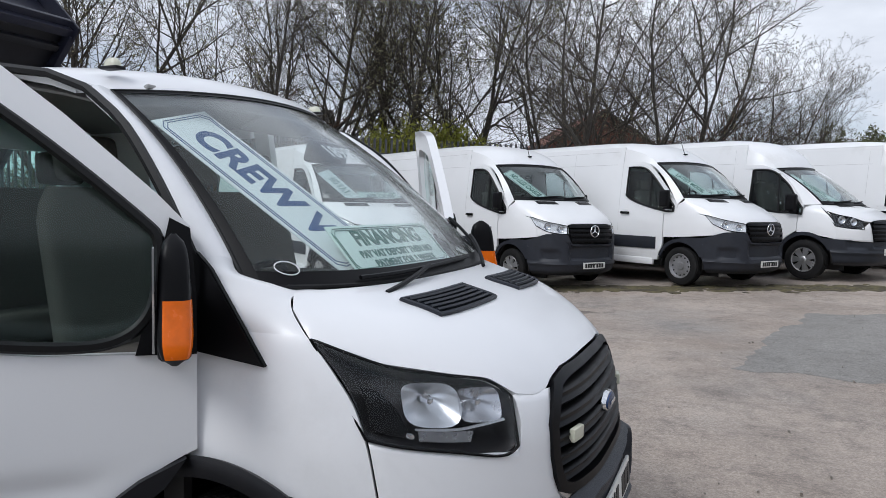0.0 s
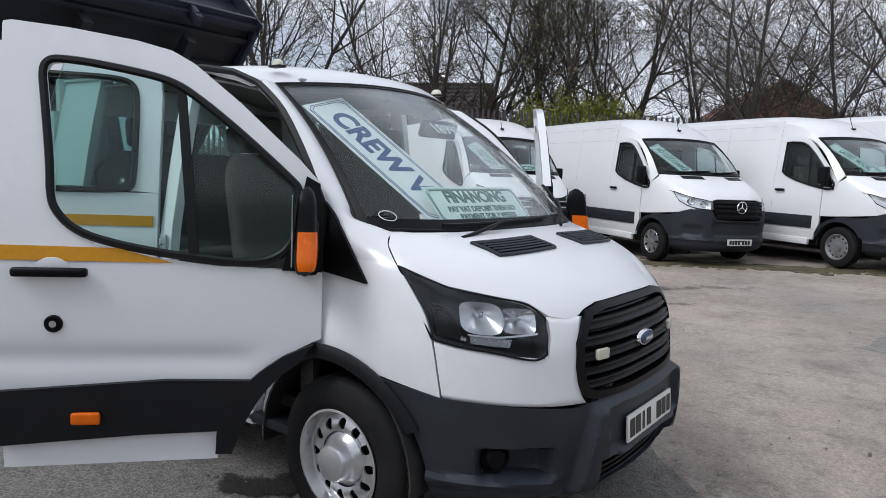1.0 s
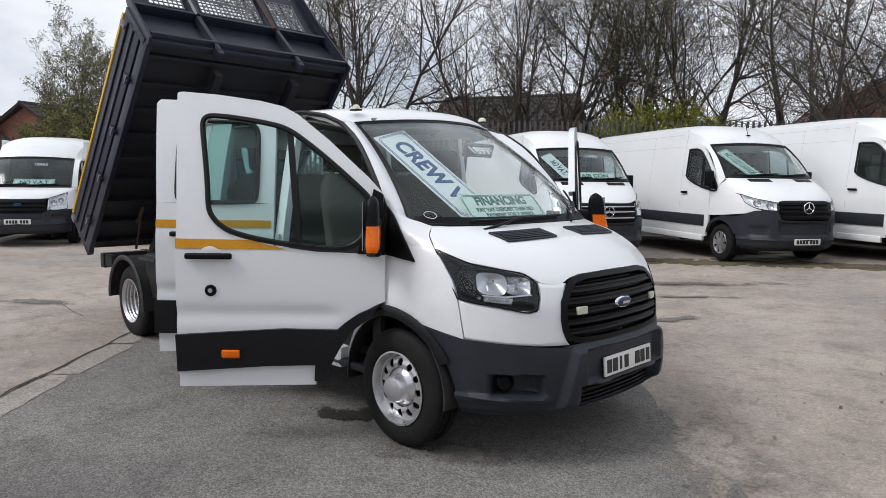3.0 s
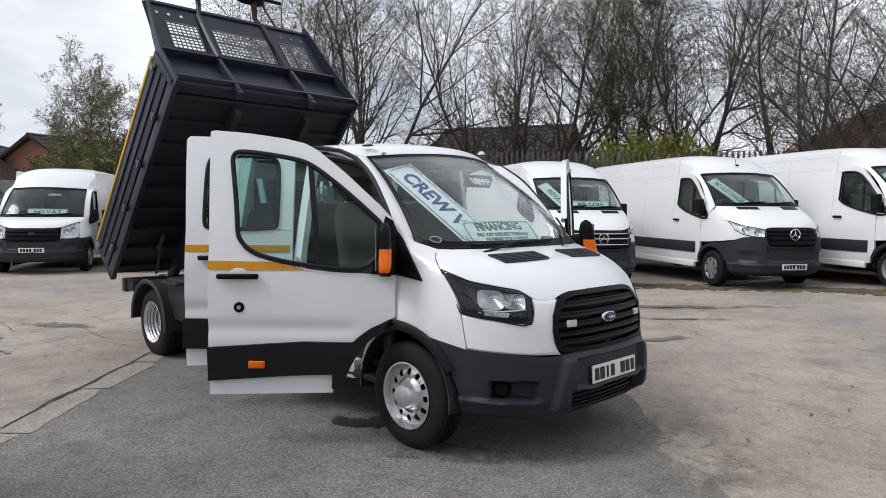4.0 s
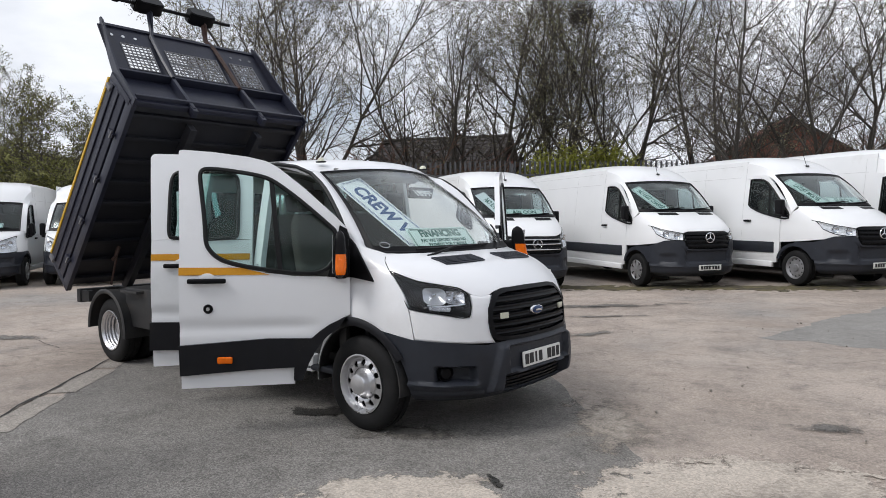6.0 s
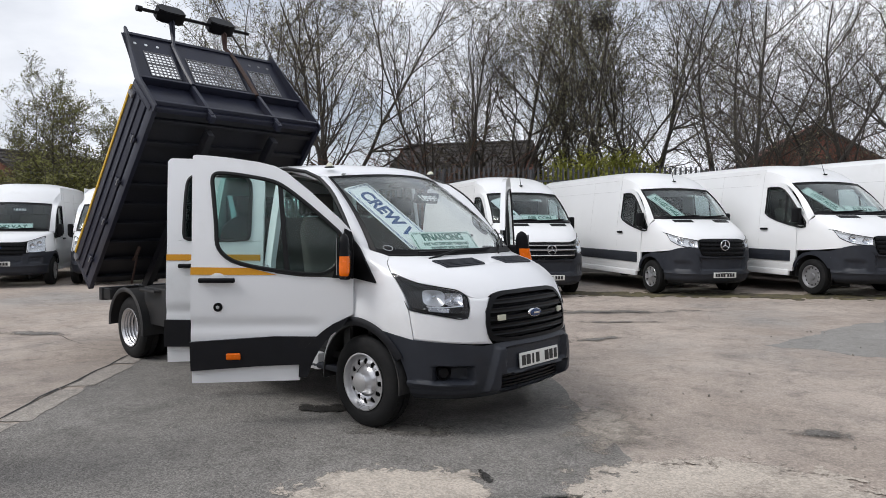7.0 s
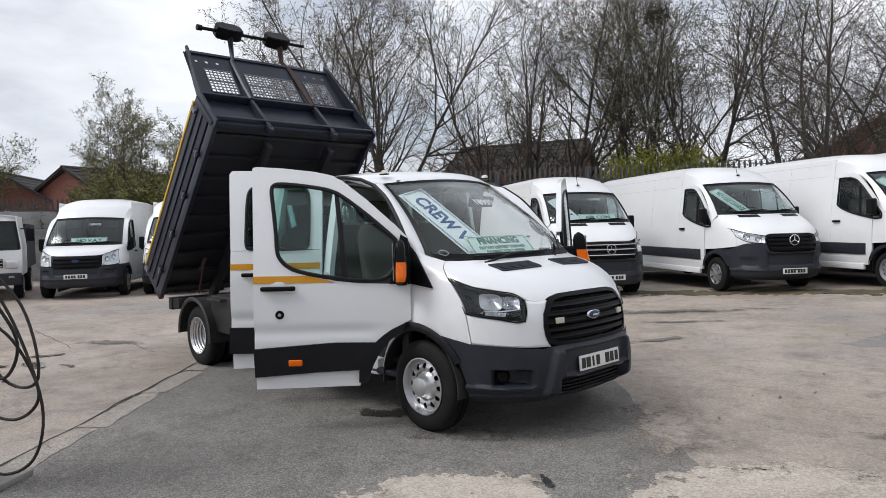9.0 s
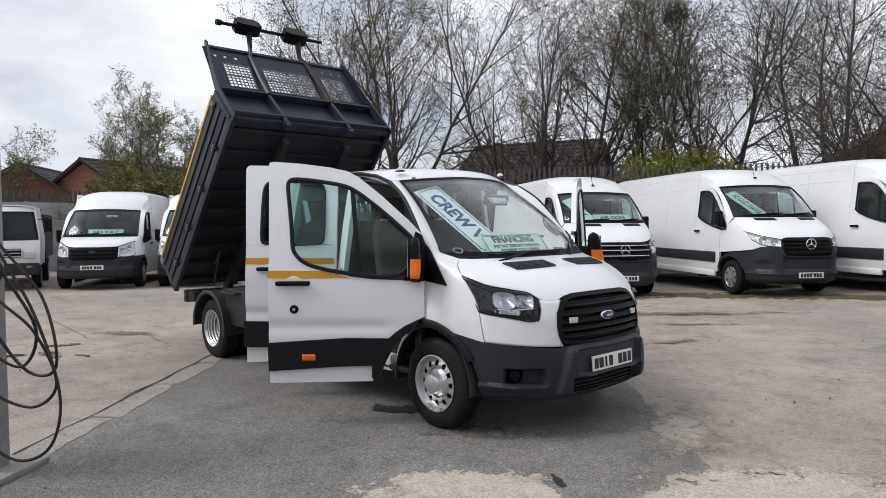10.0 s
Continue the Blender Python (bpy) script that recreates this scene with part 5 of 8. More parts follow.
def panel_van(name, label, sp):
    """A panel van round its front axle, from a table of its proportions."""
    v = thing(name, label, "van")
    Z, X, W, xc, ne = sp["z"], sp["x"], sp["w"], sp["xc"], sp["n"]
    INSIDE[0] = Vector((-1.2, 0, 1.2))

    def ring(th, l, lift=0.0):
        a, w, r = cat(X, l) - xc, cat(W, l), radians(th)
        c, s = math.cos(r), math.sin(r)
        x, y = a * abs(c) ** (2 / ne), -w * math.copysign(abs(s) ** (2 / ne), s)
        p = Vector((xc + x, y, cat(Z, l)))
        if lift:
            n = Vector(((abs(x) / a) ** (ne - 1) / a, math.copysign((abs(y) / w) ** (ne - 1) / w, y), max(0.0, (l - sp["lip"]) / 4.0)))
            p += n.normalized() * lift
        return p

    def ang(x, l):
        return math.degrees(math.acos(min(1, max(0, (x - xc) / (cat(X, l) - xc))) ** (ne / 2)))

    def rl(ca, cb, n, m, lift=0.0, sg=1):
        return grid(lambda i, j: ring(*(lambda p: (p[0] * sg, p[1], lift))(lerp2(curve(ca, i), curve(cb, i), j))), n, m)
    L1 = sp["base"]
    hw = sp["half"]

    def sy(z):
        return interp(hw, z)
    lowb, te = sp["bonnet"], sp["bonnet_edge"]

    def bon(i, j):
        th = -te + 2 * te * i
        a, b = interp(lowb, abs(th)), L1 - 0.02
        return ring(th, a + (b - a) * j)
    part("bonnet", grid(bon, 40, 12), PAINT_FAR, v, thick=0.02)
    bt = sp["bumper"]

    def sm(a, b, q):
        t = min(1, max(0, (q - a) / (b - a)))
        return t * t * (3 - 2 * t)

    def bump(i, j):
        s = -1 + 2 * i
        l = j * interp(bt, abs(s) * 70)
        tm = ang(math.sqrt(max(0.45 ** 2 - (cat(Z, l) - 0.35) ** 2, 0)), l)
        th = s * tm
        l = j * interp(bt, abs(th))
        lift = 0.012 - 0.05 * (1 - sm(0, 0.9, l))
        lift -= 0.05 * (1 - sm(20, 23, abs(th))) * sm(2.6, 2.9, l) * (1 - sm(4.2, 4.5, l))
        lift -= 0.035 * sm(30, 34, abs(th)) * (1 - sm(50, 54, abs(th))) * sm(2.4, 2.8, l) * (1 - sm(3.6, 4.0, l))
        lift += 0.018 * sm(1.7, 2.0, l) * (1 - sm(2.05, 2.3, l))
        return ring(th, l, lift)
    bp = part("front_bumper", grid(bump, 70, 24), PLASTIC, v, "dark grey plastic front bumper", thick=0.02)
    px, pz = sp["plate"]
    pl = part("number_plate", box((0.012, 0.52, 0.11), (px, 0, pz), None, 0.003), PLATE, bp, "white number plate with black bars")
    for k in range(7):
        part("bar", box((0.004, 0.045, 0.07), (px + 0.008, -0.2 + 0.06 * k + (0.03 if k > 3 else 0), pz)), INK, pl)
    hi, lo = sp["lamp"]
    for sg in (1, -1):
        hl = part("headlamp", rl(hi, lo, 14, 6, 0.008, sg), LENS, v, "clear headlamp", thick=0.004)
        hl.visible_shadow = False

        def bowl(i, j, sg=sg):
            th, l = lerp2(curve(hi, i), curve(lo, i), j)
            return ring(th * sg, l, -0.006 - 0.05 * min(1, 5 * min(i, 1 - i)) * min(1, 4 * min(j, 1 - j)))
        part("lamp_housing", grid(bowl, 14, 8), LAMPPALE if sp["bright"] else LAMPIN, hl, thick=0.004)
        for f in (0.35, 0.7):
            th, l = lerp2(curve(hi, f), curve(lo, f), 0.5)
            m = Matrix.Translation(ring(th * sg, l, -0.015)) @ Matrix.Rotation(radians(-90 - th * sg * 0.6), 4, "Z")
            part("reflector", lathe([(0.014, -0.03), (0.045, -0.02), (0.06, 0.0), (0.064, -0.01)], 18, m), CHROME if sp["bright"] else REFLECT, hl)
        rim = [curve(hi, k / 10) for k in range(11)] + [curve(lo, 1 - k / 10) for k in range(11)]
        part("lamp_seal", tube([ring(a * sg, b, 0.004) for a, b in rim], 0.007, 5, closed=True), BLACK, hl)
        # wing from lamp to door
        part("wing", rl(sp["wing"][0], sp["wing"][1], 14, 10, 0, sg), PAINT_FAR, v, "white front wing", thick=0.02)
        if "cheek" in sp:
            part("front_panel", rl(sp["cheek"][0], sp["cheek"][1], 8, 6, 0, sg), PAINT_FAR, v, thick=0.02)

        def arch(i, j, sg=sg):
            ph, r = radians(25 + 135 * i), 0.42 + 0.06 * j
            x, z = r * math.cos(ph), 0.35 + r * math.sin(ph)
            y = max(sy(z), 0.9)
            if x > xc:
                l = interp([(zz, k) for k, zz in enumerate(Z)], z)
                y = abs(ring(ang(x, l), l).y)
            return Vector((x, -sg * (y + 0.012), z))
        part("wheel_arch_trim", grid(arch, 24, 3), PLASTIC, v, thick=0.03)
        part("wheel_arch_liner", grid(lambda i, j, sg=sg: Vector((0.44 * math.cos(radians(-5 + 190 * i)), -sg * (0.94 - 0.4 * j), 0.35 + 0.44 * math.sin(radians(-5 + 190 * i)))), 16, 2), CHASSIS, v, thick=0.01)
        part("inner_well_wall", box((0.95, 0.03, 0.75), (0, -0.53 * sg, 0.55)), CHASSIS, v)
    ge, g0, g1, ns = sp["grille"]
    gr = part("grille", rl([(-ge, g0), (-ge, g1)], [(ge, g0), (ge, g1)], 8, 14, -0.02), BLACK, v, "radiator grille", thick=0.01)
    for k in range(ns):
        l = g0 + (g1 - g0) * (k + 0.5) / ns
        e = ge * interp(sp["grille_taper"], (k + 0.5) / ns)
        hgt = (g1 - g0) / ns * 0.32

        def slat(i, j, l=l, e=e, hgt=hgt):
            f = ((-0.02, -1), (0.016, -0.9), (0.022, 0), (0.016, 0.9), (-0.02, 1))[min(4, int(j * 4 + 0.5))]
            return ring(-e + 2 * e * i, l + f[1] * hgt, f[0])
        part("grille_slat", grid(slat, 14, 4), BLACK, gr, thick=0.004)
        if sp["chrome_bars"]:
            part("chrome_strip", tube([ring(-e * 0.98 + 1.96 * e * q / 10, l, 0.028) for q in range(11)], 0.010, 5), RIM, gr)
    bl = sp["badge"]
    c = ring(0, bl, 0.03)
    if sp["badge_kind"] == "ring":
        part("badge_ring", tube([c + Vector((0, 0.098 * math.cos(2 * math.pi * k / 28), 0.098 * math.sin(2 * math.pi * k / 28))) for k in range(28)], 0.010, 6, closed=True), CHROME, gr, "plain round chrome badge")
        for k in range(3):
            a = radians(90 + 120 * k)
            part("badge_bar", tube([c, c + Vector((0, 0.095 * math.cos(a), 0.095 * math.sin(a)))], 0.013, 5, 0.003), CHROME, gr)
    else:
        part("badge", lathe([(0, 0.012), (0.9, 0.008), (1, 0)], 28, Matrix.Translation(c) @ Matrix.Rotation(radians(-90), 4, "Z") @ Matrix.Diagonal((0.085, 1, 0.036, 1))), BADGE, gr, "plain oval badge")

    # windscreen
    bw, tw, tz, tx, cr = sp["screen"]

    def scr(s, t, lift=0.0):
        a = abs(s)
        th = math.asin(min(1.0, a * bw / cat(W, L1)) ** (ne / 2))
        bx = xc + (cat(X, L1) - xc) * math.cos(th) ** (2 / ne)
        p = Vector((bx, bw * s, cat(Z, L1) + 0.01)).lerp(Vector((tx - cr * a ** 2.2, tw * s, tz - 0.03 * a * a)), t)
        p += Vector((0.03, 0, 0.03)) * 4 * t * (1 - t)
        return p + Vector((0.66, 0.2 * s, 0.7)).normalized() * lift
    ws = part("windscreen", grid(lambda i, j: scr(-1 + 2 * i, j), 20, 12), FARGLASS, v, "dark windscreen", thick=0.005)
    ws.visible_shadow = False
    rim = [scr(-1, k / 8) for k in range(8)] + [scr(-1 + k / 8, 1) for k in range(16)] + [scr(1, 1 - k / 8) for k in range(8)] + [scr(1 - k / 8, 0) for k in range(16)]
    part("screen_seal", tube(rim, 0.018, 5, closed=True), SEAL, ws)
    part("screen_band", grid(lambda i, j: scr(-1 + 2 * i, 0.07 * j, 0.005), 16, 1), BLACK, ws, thick=0.002)
    part("screen_band", grid(lambda i, j: scr(-1 + 2 * i, 0.94 + 0.06 * j, 0.005), 16, 1), BLACK, ws, thick=0.002)
    for s0, s1 in ((-0.75, 0.0), (0.05, 0.75)):
        part("wiper", tube([scr(s0 + (s1 - s0) * k / 8, 0.03 + 0.05 * k / 8, 0.02) for k in range(9)], 0.012, 5), BLACK, v)
    if sp["vents"]:
        for sg in (1, -1):
            a, b = L1 - 0.35, L1 - 1.1
            part("air_vent", grid(lambda i, j, sg=sg: ring(sg * (8 + 26 * i), a + (b - a) * j, 0.006), 8, 2), BLACK, v, "black bonnet air vent", thick=0.004)

    # cab side with door window; pillar edge runs from the mirror to the roof
    bx0, bz0 = sp["mirror"]
    edge = sp["pillar"]
    for sg in (1, -1):
        def pe(t, sg=sg):
            x, z = curve(edge, t)
            return Vector((x, -sg * sy(z), z))
        part("windscreen_pillar", loft(lambda t, sg=sg: scr(-sg, t), pe, 12, 3), PAINT_FAR, v, thick=0.03)
        xd0, xd1 = xc, sp["door_back"]
        bl0 = sp["belt"]
        def door(i, j, sg=sg):
            z = 0.42 + (interp(bl0, xd0 + (xd1 - xd0) * i) - 0.42) * j
            front = min(xd0, -math.sqrt(max(0.0, 0.50 ** 2 - (z - 0.35) ** 2)))
            return Vector((front + (xd1 - front) * i, -sg * sy(z), z))
        part("door_panel", grid(door, 12, 12), PAINT_FAR, v, "white cab door", thick=0.04)
        wt = sp["win_top"]
        part("door_window", grid(lambda i, j, sg=sg: (lambda x: (lambda z: Vector((x, -sg * (sy(z) - 0.012), z)))(interp(bl0, x) + (interp(wt, x) - interp(bl0, x)) * j))(bx0 + (sp["win_back"] - bx0) * i), 12, 6), FARGLASS, v, "dark door window", thick=0.005)
        wl = [bx0 + (sp["win_back"] - bx0) * k / 12 for k in range(13)]
        rim = [Vector((x, -sg * (sy(interp(bl0, x)) + 0.002), interp(bl0, x))) for x in wl] + [Vector((x, -sg * (sy(interp(wt, x)) + 0.002), interp(wt, x))) for x in wl[::-1]]
        part("window_seal", tube(rim, 0.02, 5, closed=True), SEAL, v)
        dv = sp["divider"]
        part("window_divider", tube([Vector((x, -sg * (sy(z) + 0.002), z)) for x, z in dv], 0.018, 5), SEAL, v)
        hz = sp["door_top"]
        part("door_frame", grid(lambda i, j, sg=sg: (lambda x: (lambda z: Vector((x, -sg * sy(z), z)))(interp(wt, x) + (interp(hz, x) - interp(wt, x)) * j))(edge[0][0] + (xd1 - edge[0][0]) * i), 24, 3), PAINT_FAR, v, thick=0.03)
        wb = sp["win_back"]
        part("door_post", grid(lambda i, j, sg=sg: (lambda z: Vector((wb + (xd1 - wb) * i, -sg * sy(z), z)))(interp(bl0, wb) + (interp(wt, wb) - interp(bl0, wb) + 0.02) * j), 2, 6), PAINT_FAR, v, thick=0.03)
        part("door_handle", box((0.20, 0.04, 0.045), (xd1 + 0.17, -sg * (sy(1.2) + 0.02), sp["handle"]), None, 0.015), BLACK, v, "black door handle")
        m1 = part("wing_mirror", box((0.19, 0.11, 0.30), (bx0 - 0.15, -sg * (sy(bz0) + 0.085), bz0 + 0.09), None, 0.04, 3), BLACK, v, "folded black wing mirror")
        part("mirror_arm", box((0.10, 0.10, 0.07), (bx0 - 0.10, -sg * (sy(bz0) + 0.05), bz0 - 0.06), None, 0.02), BLACK, m1)
        part("mirror_base", prism([(bx0 + 0.02, bz0 - 0.12), (bx0 - 0.22, bz0 - 0.1), (bx0 - 0.2, bz0 + 0.12)], 0.02, lambda a, b, c, sg=sg: (a, -sg * (sy(b) + c), b)), BLACK, v)
        # load space
        zr, xb = sp["roof"], sp["back"]
        part("side_panel", grid(lambda i, j, sg=sg: (lambda z: Vector((xd1 + (xb - xd1) * i, -sg * sy(z), z)))(0.42 + (zr - 0.15 - 0.42) * j), 10, 12), PAINT_FAR, v, "long white side panel of the load space", thick=0.03)
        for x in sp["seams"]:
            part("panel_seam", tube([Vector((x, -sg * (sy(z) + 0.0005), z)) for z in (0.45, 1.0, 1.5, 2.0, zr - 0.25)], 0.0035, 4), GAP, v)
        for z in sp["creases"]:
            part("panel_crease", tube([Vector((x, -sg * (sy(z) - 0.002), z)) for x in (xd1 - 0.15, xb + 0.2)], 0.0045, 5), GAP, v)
        if sp["band"]:
            z0, z1 = sp["band"]
            part("side_band", box((abs(xb) - 0.56, 0.02, z1 - z0), ((xb - 0.49) / 2, -sg * (sy((z0 + z1) / 2) + 0.008), (z0 + z1) / 2), None, 0.006), PLASTIC, v, "black side rubbing strip")
        part("sill", box((abs(xb) - 0.62, 0.06, 0.12), ((xb - 0.55) / 2, -sg * (sy(0.5) - 0.02), 0.38), None, 0.02), PAINT_FAR, v)

    def rf(i, j):
        s = -1 + 2 * j
        a = abs(s)
        x0 = tx - cr * a ** 2.2
        x = x0 + (xb - x0) * i ** 1.6
        d = x0 - x
        f = 1 - math.exp(-d / sp["rise"])
        full = tz + (sp["roof"] - tz) * f
        wtop = interp(hw, sp["roof"] - 0.15)
        hwid = tw + (wtop - tw) * min(1, d / 0.6)
        ed = tz - 0.03 + (sp["roof"] - 0.15 - tz + 0.03) * min(1, f * 1.05)
        return Vector((x, s * hwid, ed + (full - ed) * (1 - a ** 4)))
    part("roof", grid(rf, 24, 24), PAINT_FAR, v, "high white roof", thick=0.02)
    for sg in (1, -1):
        def re(t, sg=sg):
            return rf(t, 0.0 if sg > 0 else 1.0)

        def dn(t, sg=sg):
            p = re(t)
            z = interp(hz, min(p.x, edge[-1][0])) - 0.02
            return Vector((min(p.x, edge[-1][0]), -sg * (sy(z) - 0.004), min(z, p.z)))
        part("roof_side", loft(re, dn, 30, 3), PAINT_FAR, v, thick=0.03)
    part("rear_wall", prism([(-0.95, 0.4), (0.95, 0.4), (0.95, 1.3), (0.86, sp["roof"] - 0.5), (0.74, sp["roof"] - 0.18), (0.6, sp["roof"] - 0.08), (-0.6, sp["roof"] - 0.08), (-0.74, sp["roof"] - 0.18), (-0.86, sp["roof"] - 0.5), (-0.95, 1.3)], 0.05, lambda a, b, c: (xb + c, a, b), 0.01), PAINT_FAR, v)
    part("underbody", box((abs(xb) - 0.8, 1.6, 0.12), ((xb - 0.6) / 2, 0, 0.36)), CHASSIS, v)
    # cab inside
    part("bulkhead", box((0.04, 1.58, 1.6), (sp["door_back"] - 0.12, 0, 1.30)), TRIM, v)
    part("dashboard", grid(lambda i, j: (lambda y: Vector((scr(y / bw, 0.0).x - 0.04 - 0.45 * j, y, cat(Z, L1) - 0.06 + 0.05 * math.sin(math.pi * min(1, j * 1.3)) - 0.45 * max(0, j - 0.6))))(-bw * 0.95 + 1.9 * bw * i), 12, 8), TRIM, v, "dark dashboard", thick=0.02)
    for y, w in ((-0.45, 0.5), (0.4, 0.85)):
        st = part("seat", box((0.16, w, 0.75), (sp["door_back"] + 0.22, y, 1.35), Euler((0, radians(-12), 0)).to_matrix(), 0.06, 3), SEATCLOTH, v, "dark cloth seat")
        part("headrest", box((0.1, 0.26, 0.2), (sp["door_back"] + 0.12, y, 1.82), None, 0.04, 3), SEATCLOTH, st)
    mm = Matrix.Translation((scr(-0.5, 0).x - 0.55, -0.42, cat(Z, L1) - 0.02)) @ Matrix.Rotation(radians(-55), 4, "Y")
    part("steering_wheel", tube([mm @ Vector((0.19 * math.cos(2 * math.pi * k / 20), 0.19 * math.sin(2 * math.pi * k / 20), 0)) for k in range(20)], 0.017, 6, closed=True), BLACK, v)
    if sp["aerial"]:
        a = rf(0.12, 0.5)
        ae = part("aerial", box((0.10, 0.05, 0.03), a + Vector((0, 0, 0.01)), None, 0.012), BLACK, v, "short black roof aerial")
        part("aerial_rod", tube([a, a + Vector((-0.10, 0, 0.26))], 0.006, 5), BLACK, ae)
    INSIDE[0] = None
    for sg in (1, -1):
        build_wheel(v, (0, -0.885 * sg, 0.345), sg, sp["wheel"], 0.345)
        build_wheel(v, (sp["rear_axle"], -0.87 * sg, 0.345), sg, "plain", 0.345)
    return v, scr


SPRINT = dict(
    z=(0.26, 0.34, 0.46, 0.58, 0.72, 0.86, 0.98, 1.08, 1.18, 1.27, 1.35, 1.43, 1.50, 1.56), x=(0.96, 1.05, 1.085, 1.09, 1.085, 1.08, 1.07, 1.05, 0.99, 0.89, 0.76, 0.60, 0.42, 0.27),
    w=(0.955, 0.985, 1.005, 1.01, 1.012, 1.012, 1.01, 1.006, 1.0, 0.996, 0.99, 0.985, 0.98, 0.975), xc=-0.38, n=2.9, lip=8.0, base=13.0,
    half=((0.3, 0.97), (0.6, 1.01), (1.1, 1.01), (1.5, 0.985), (1.9, 0.94), (2.3, 0.89), (2.75, 0.83)),
    bonnet=((0, 7.9), (19, 7.85), (22, 7.45), (30, 7.65), (44, 8.15), (58, 8.9), (66, 9.3)), bonnet_edge=66, bumper=((0, 4.6), (20, 4.7), (23, 5.95), (34, 6.05), (46, 6.0), (56, 5.5), (66, 5.0)),
    plate=(1.105, 0.44), lamp=([(60, 9.0), (45, 8.15), (31, 7.7), (23, 7.45)], [(56.5, 7.35), (46, 6.45), (34, 6.1), (24, 6.05)]), bright=True,
    wing=([(57, 5.5), (56, 6.6), (57, 7.6), (61, 8.9), (65, 9.4), (60, 13)], [(89.95, 4.9), (89.95, 6.0), (89.95, 7.2), (89.95, 8.4), (89.95, 9.4), (89.9, 10.3)]),
    cheek=([(57, 5.4), (46, 5.9), (40, 6.0)], [(57, 7.4), (47, 6.5), (41, 6.3)]),
    grille=(21.5, 4.75, 7.75, 4), grille_taper=((0, 0.86), (0.4, 0.97), (1, 1.0)), chrome_bars=False, badge=6.55, badge_kind="ring",
    screen=(0.91, 0.83, 2.235, -0.53, 0.16), vents=True, mirror=(-0.17, 1.46), pillar=[(-0.10, 1.44), (-0.29, 1.72), (-0.46, 1.94), (-0.66, 2.12), (-0.82, 2.20)],
    belt=((-1.5, 1.62), (-1.28, 1.60), (-1.22, 1.55), (-0.95, 1.45), (-0.62, 1.37), (-0.30, 1.31), (-0.13, 1.33), (0, 1.42)), win_top=((-1.45, 2.15), (-1.26, 2.14), (-0.95, 2.13), (-0.80, 2.06), (-0.64, 1.92), (-0.44, 1.71), (-0.13, 1.38)), win_back=-1.28, door_back=-1.44,
    divider=((-0.70, 1.39), (-0.74, 1.98)), door_top=((-1.5, 2.24), (-0.95, 2.24), (-0.82, 2.19), (-0.66, 2.06), (-0.32, 1.70), (-0.10, 1.44)), handle=1.27, roof=2.69, back=-6.15, seams=(-1.44, -2.75), creases=(2.20, 2.45), band=(0.62, 0.84), rise=0.42,
    aerial=True, wheel="trim", rear_axle=-4.3)


def lift(x, y):
    """Height of the yard, which rises gently along the row of vans."""
    u = min(0.85 * x + 0.527 * y - 0.6, 12.0)
    return 0.033 * math.log1p(math.exp(u * 2.5)) / 2.5


def place(c, heading, size=1.0):
    return pose(c[0], c[1], lift(*c), 0, 0, heading) @ Matrix.Diagonal((size, size, size, 1))


ROW = "vans parked in the yard row"
sprint, spr_screen = panel_van("panel_van", "white high-roof panel van with dark grey bumper, parked on the concrete", SPRINT)
tagged(sprint, group=ROW)
sprint.matrix_basis = place((-1.83, 10.10), -33.5)
STEEL = dict(SPRINT)
STEEL["wheel"] = "plain"
sprint_b, spr_screen_b = panel_van("panel_van", "white high-roof panel van with black grille and steel wheels", STEEL)
tagged(sprint_b, group=ROW).matrix_basis = place((0.97, 11.19), -32.5)
OLD = dict(SPRINT)
OLD.update(x=(0.94, 1.03, 1.06, 1.06, 1.055, 1.04, 1.02, 0.98, 0.91, 0.82, 0.71, 0.57, 0.42, 0.27), bonnet=((0, 7.95), (19, 7.9), (24, 8.0), (40, 8.6), (54, 9.6), (66, 9.9)),
           lamp=([(61, 9.9), (48, 9.3), (38, 8.5), (30, 7.5)], [(58, 6.2), (50, 5.8), (40, 5.6), (31, 5.6)]), bumper=((0, 4.55), (24, 4.7), (30, 5.4), (56, 5.3), (68, 5.0)), cheek=([(31, 5.5), (40, 5.5), (56, 5.4)], [(31, 5.7), (40, 5.75), (58, 6.3)]),
           wing=([(58, 5.3), (58, 6.2), (60, 7.6), (61.5, 9.9), (63, 10.6), (60, 13)], [(89.95, 4.9), (89.95, 6.0), (89.95, 7.2), (89.95, 8.4), (89.95, 9.4), (89.9, 10.3)]), chrome_bars=True, grille=(26, 4.8, 7.7, 3), badge=6.3, bright=True)
old_van, old_screen = panel_van("panel_van", "white high-roof panel van with chrome-barred grille", OLD)
tagged(old_van, group=ROW).matrix_basis = place((-4.59, 8.10), -33)

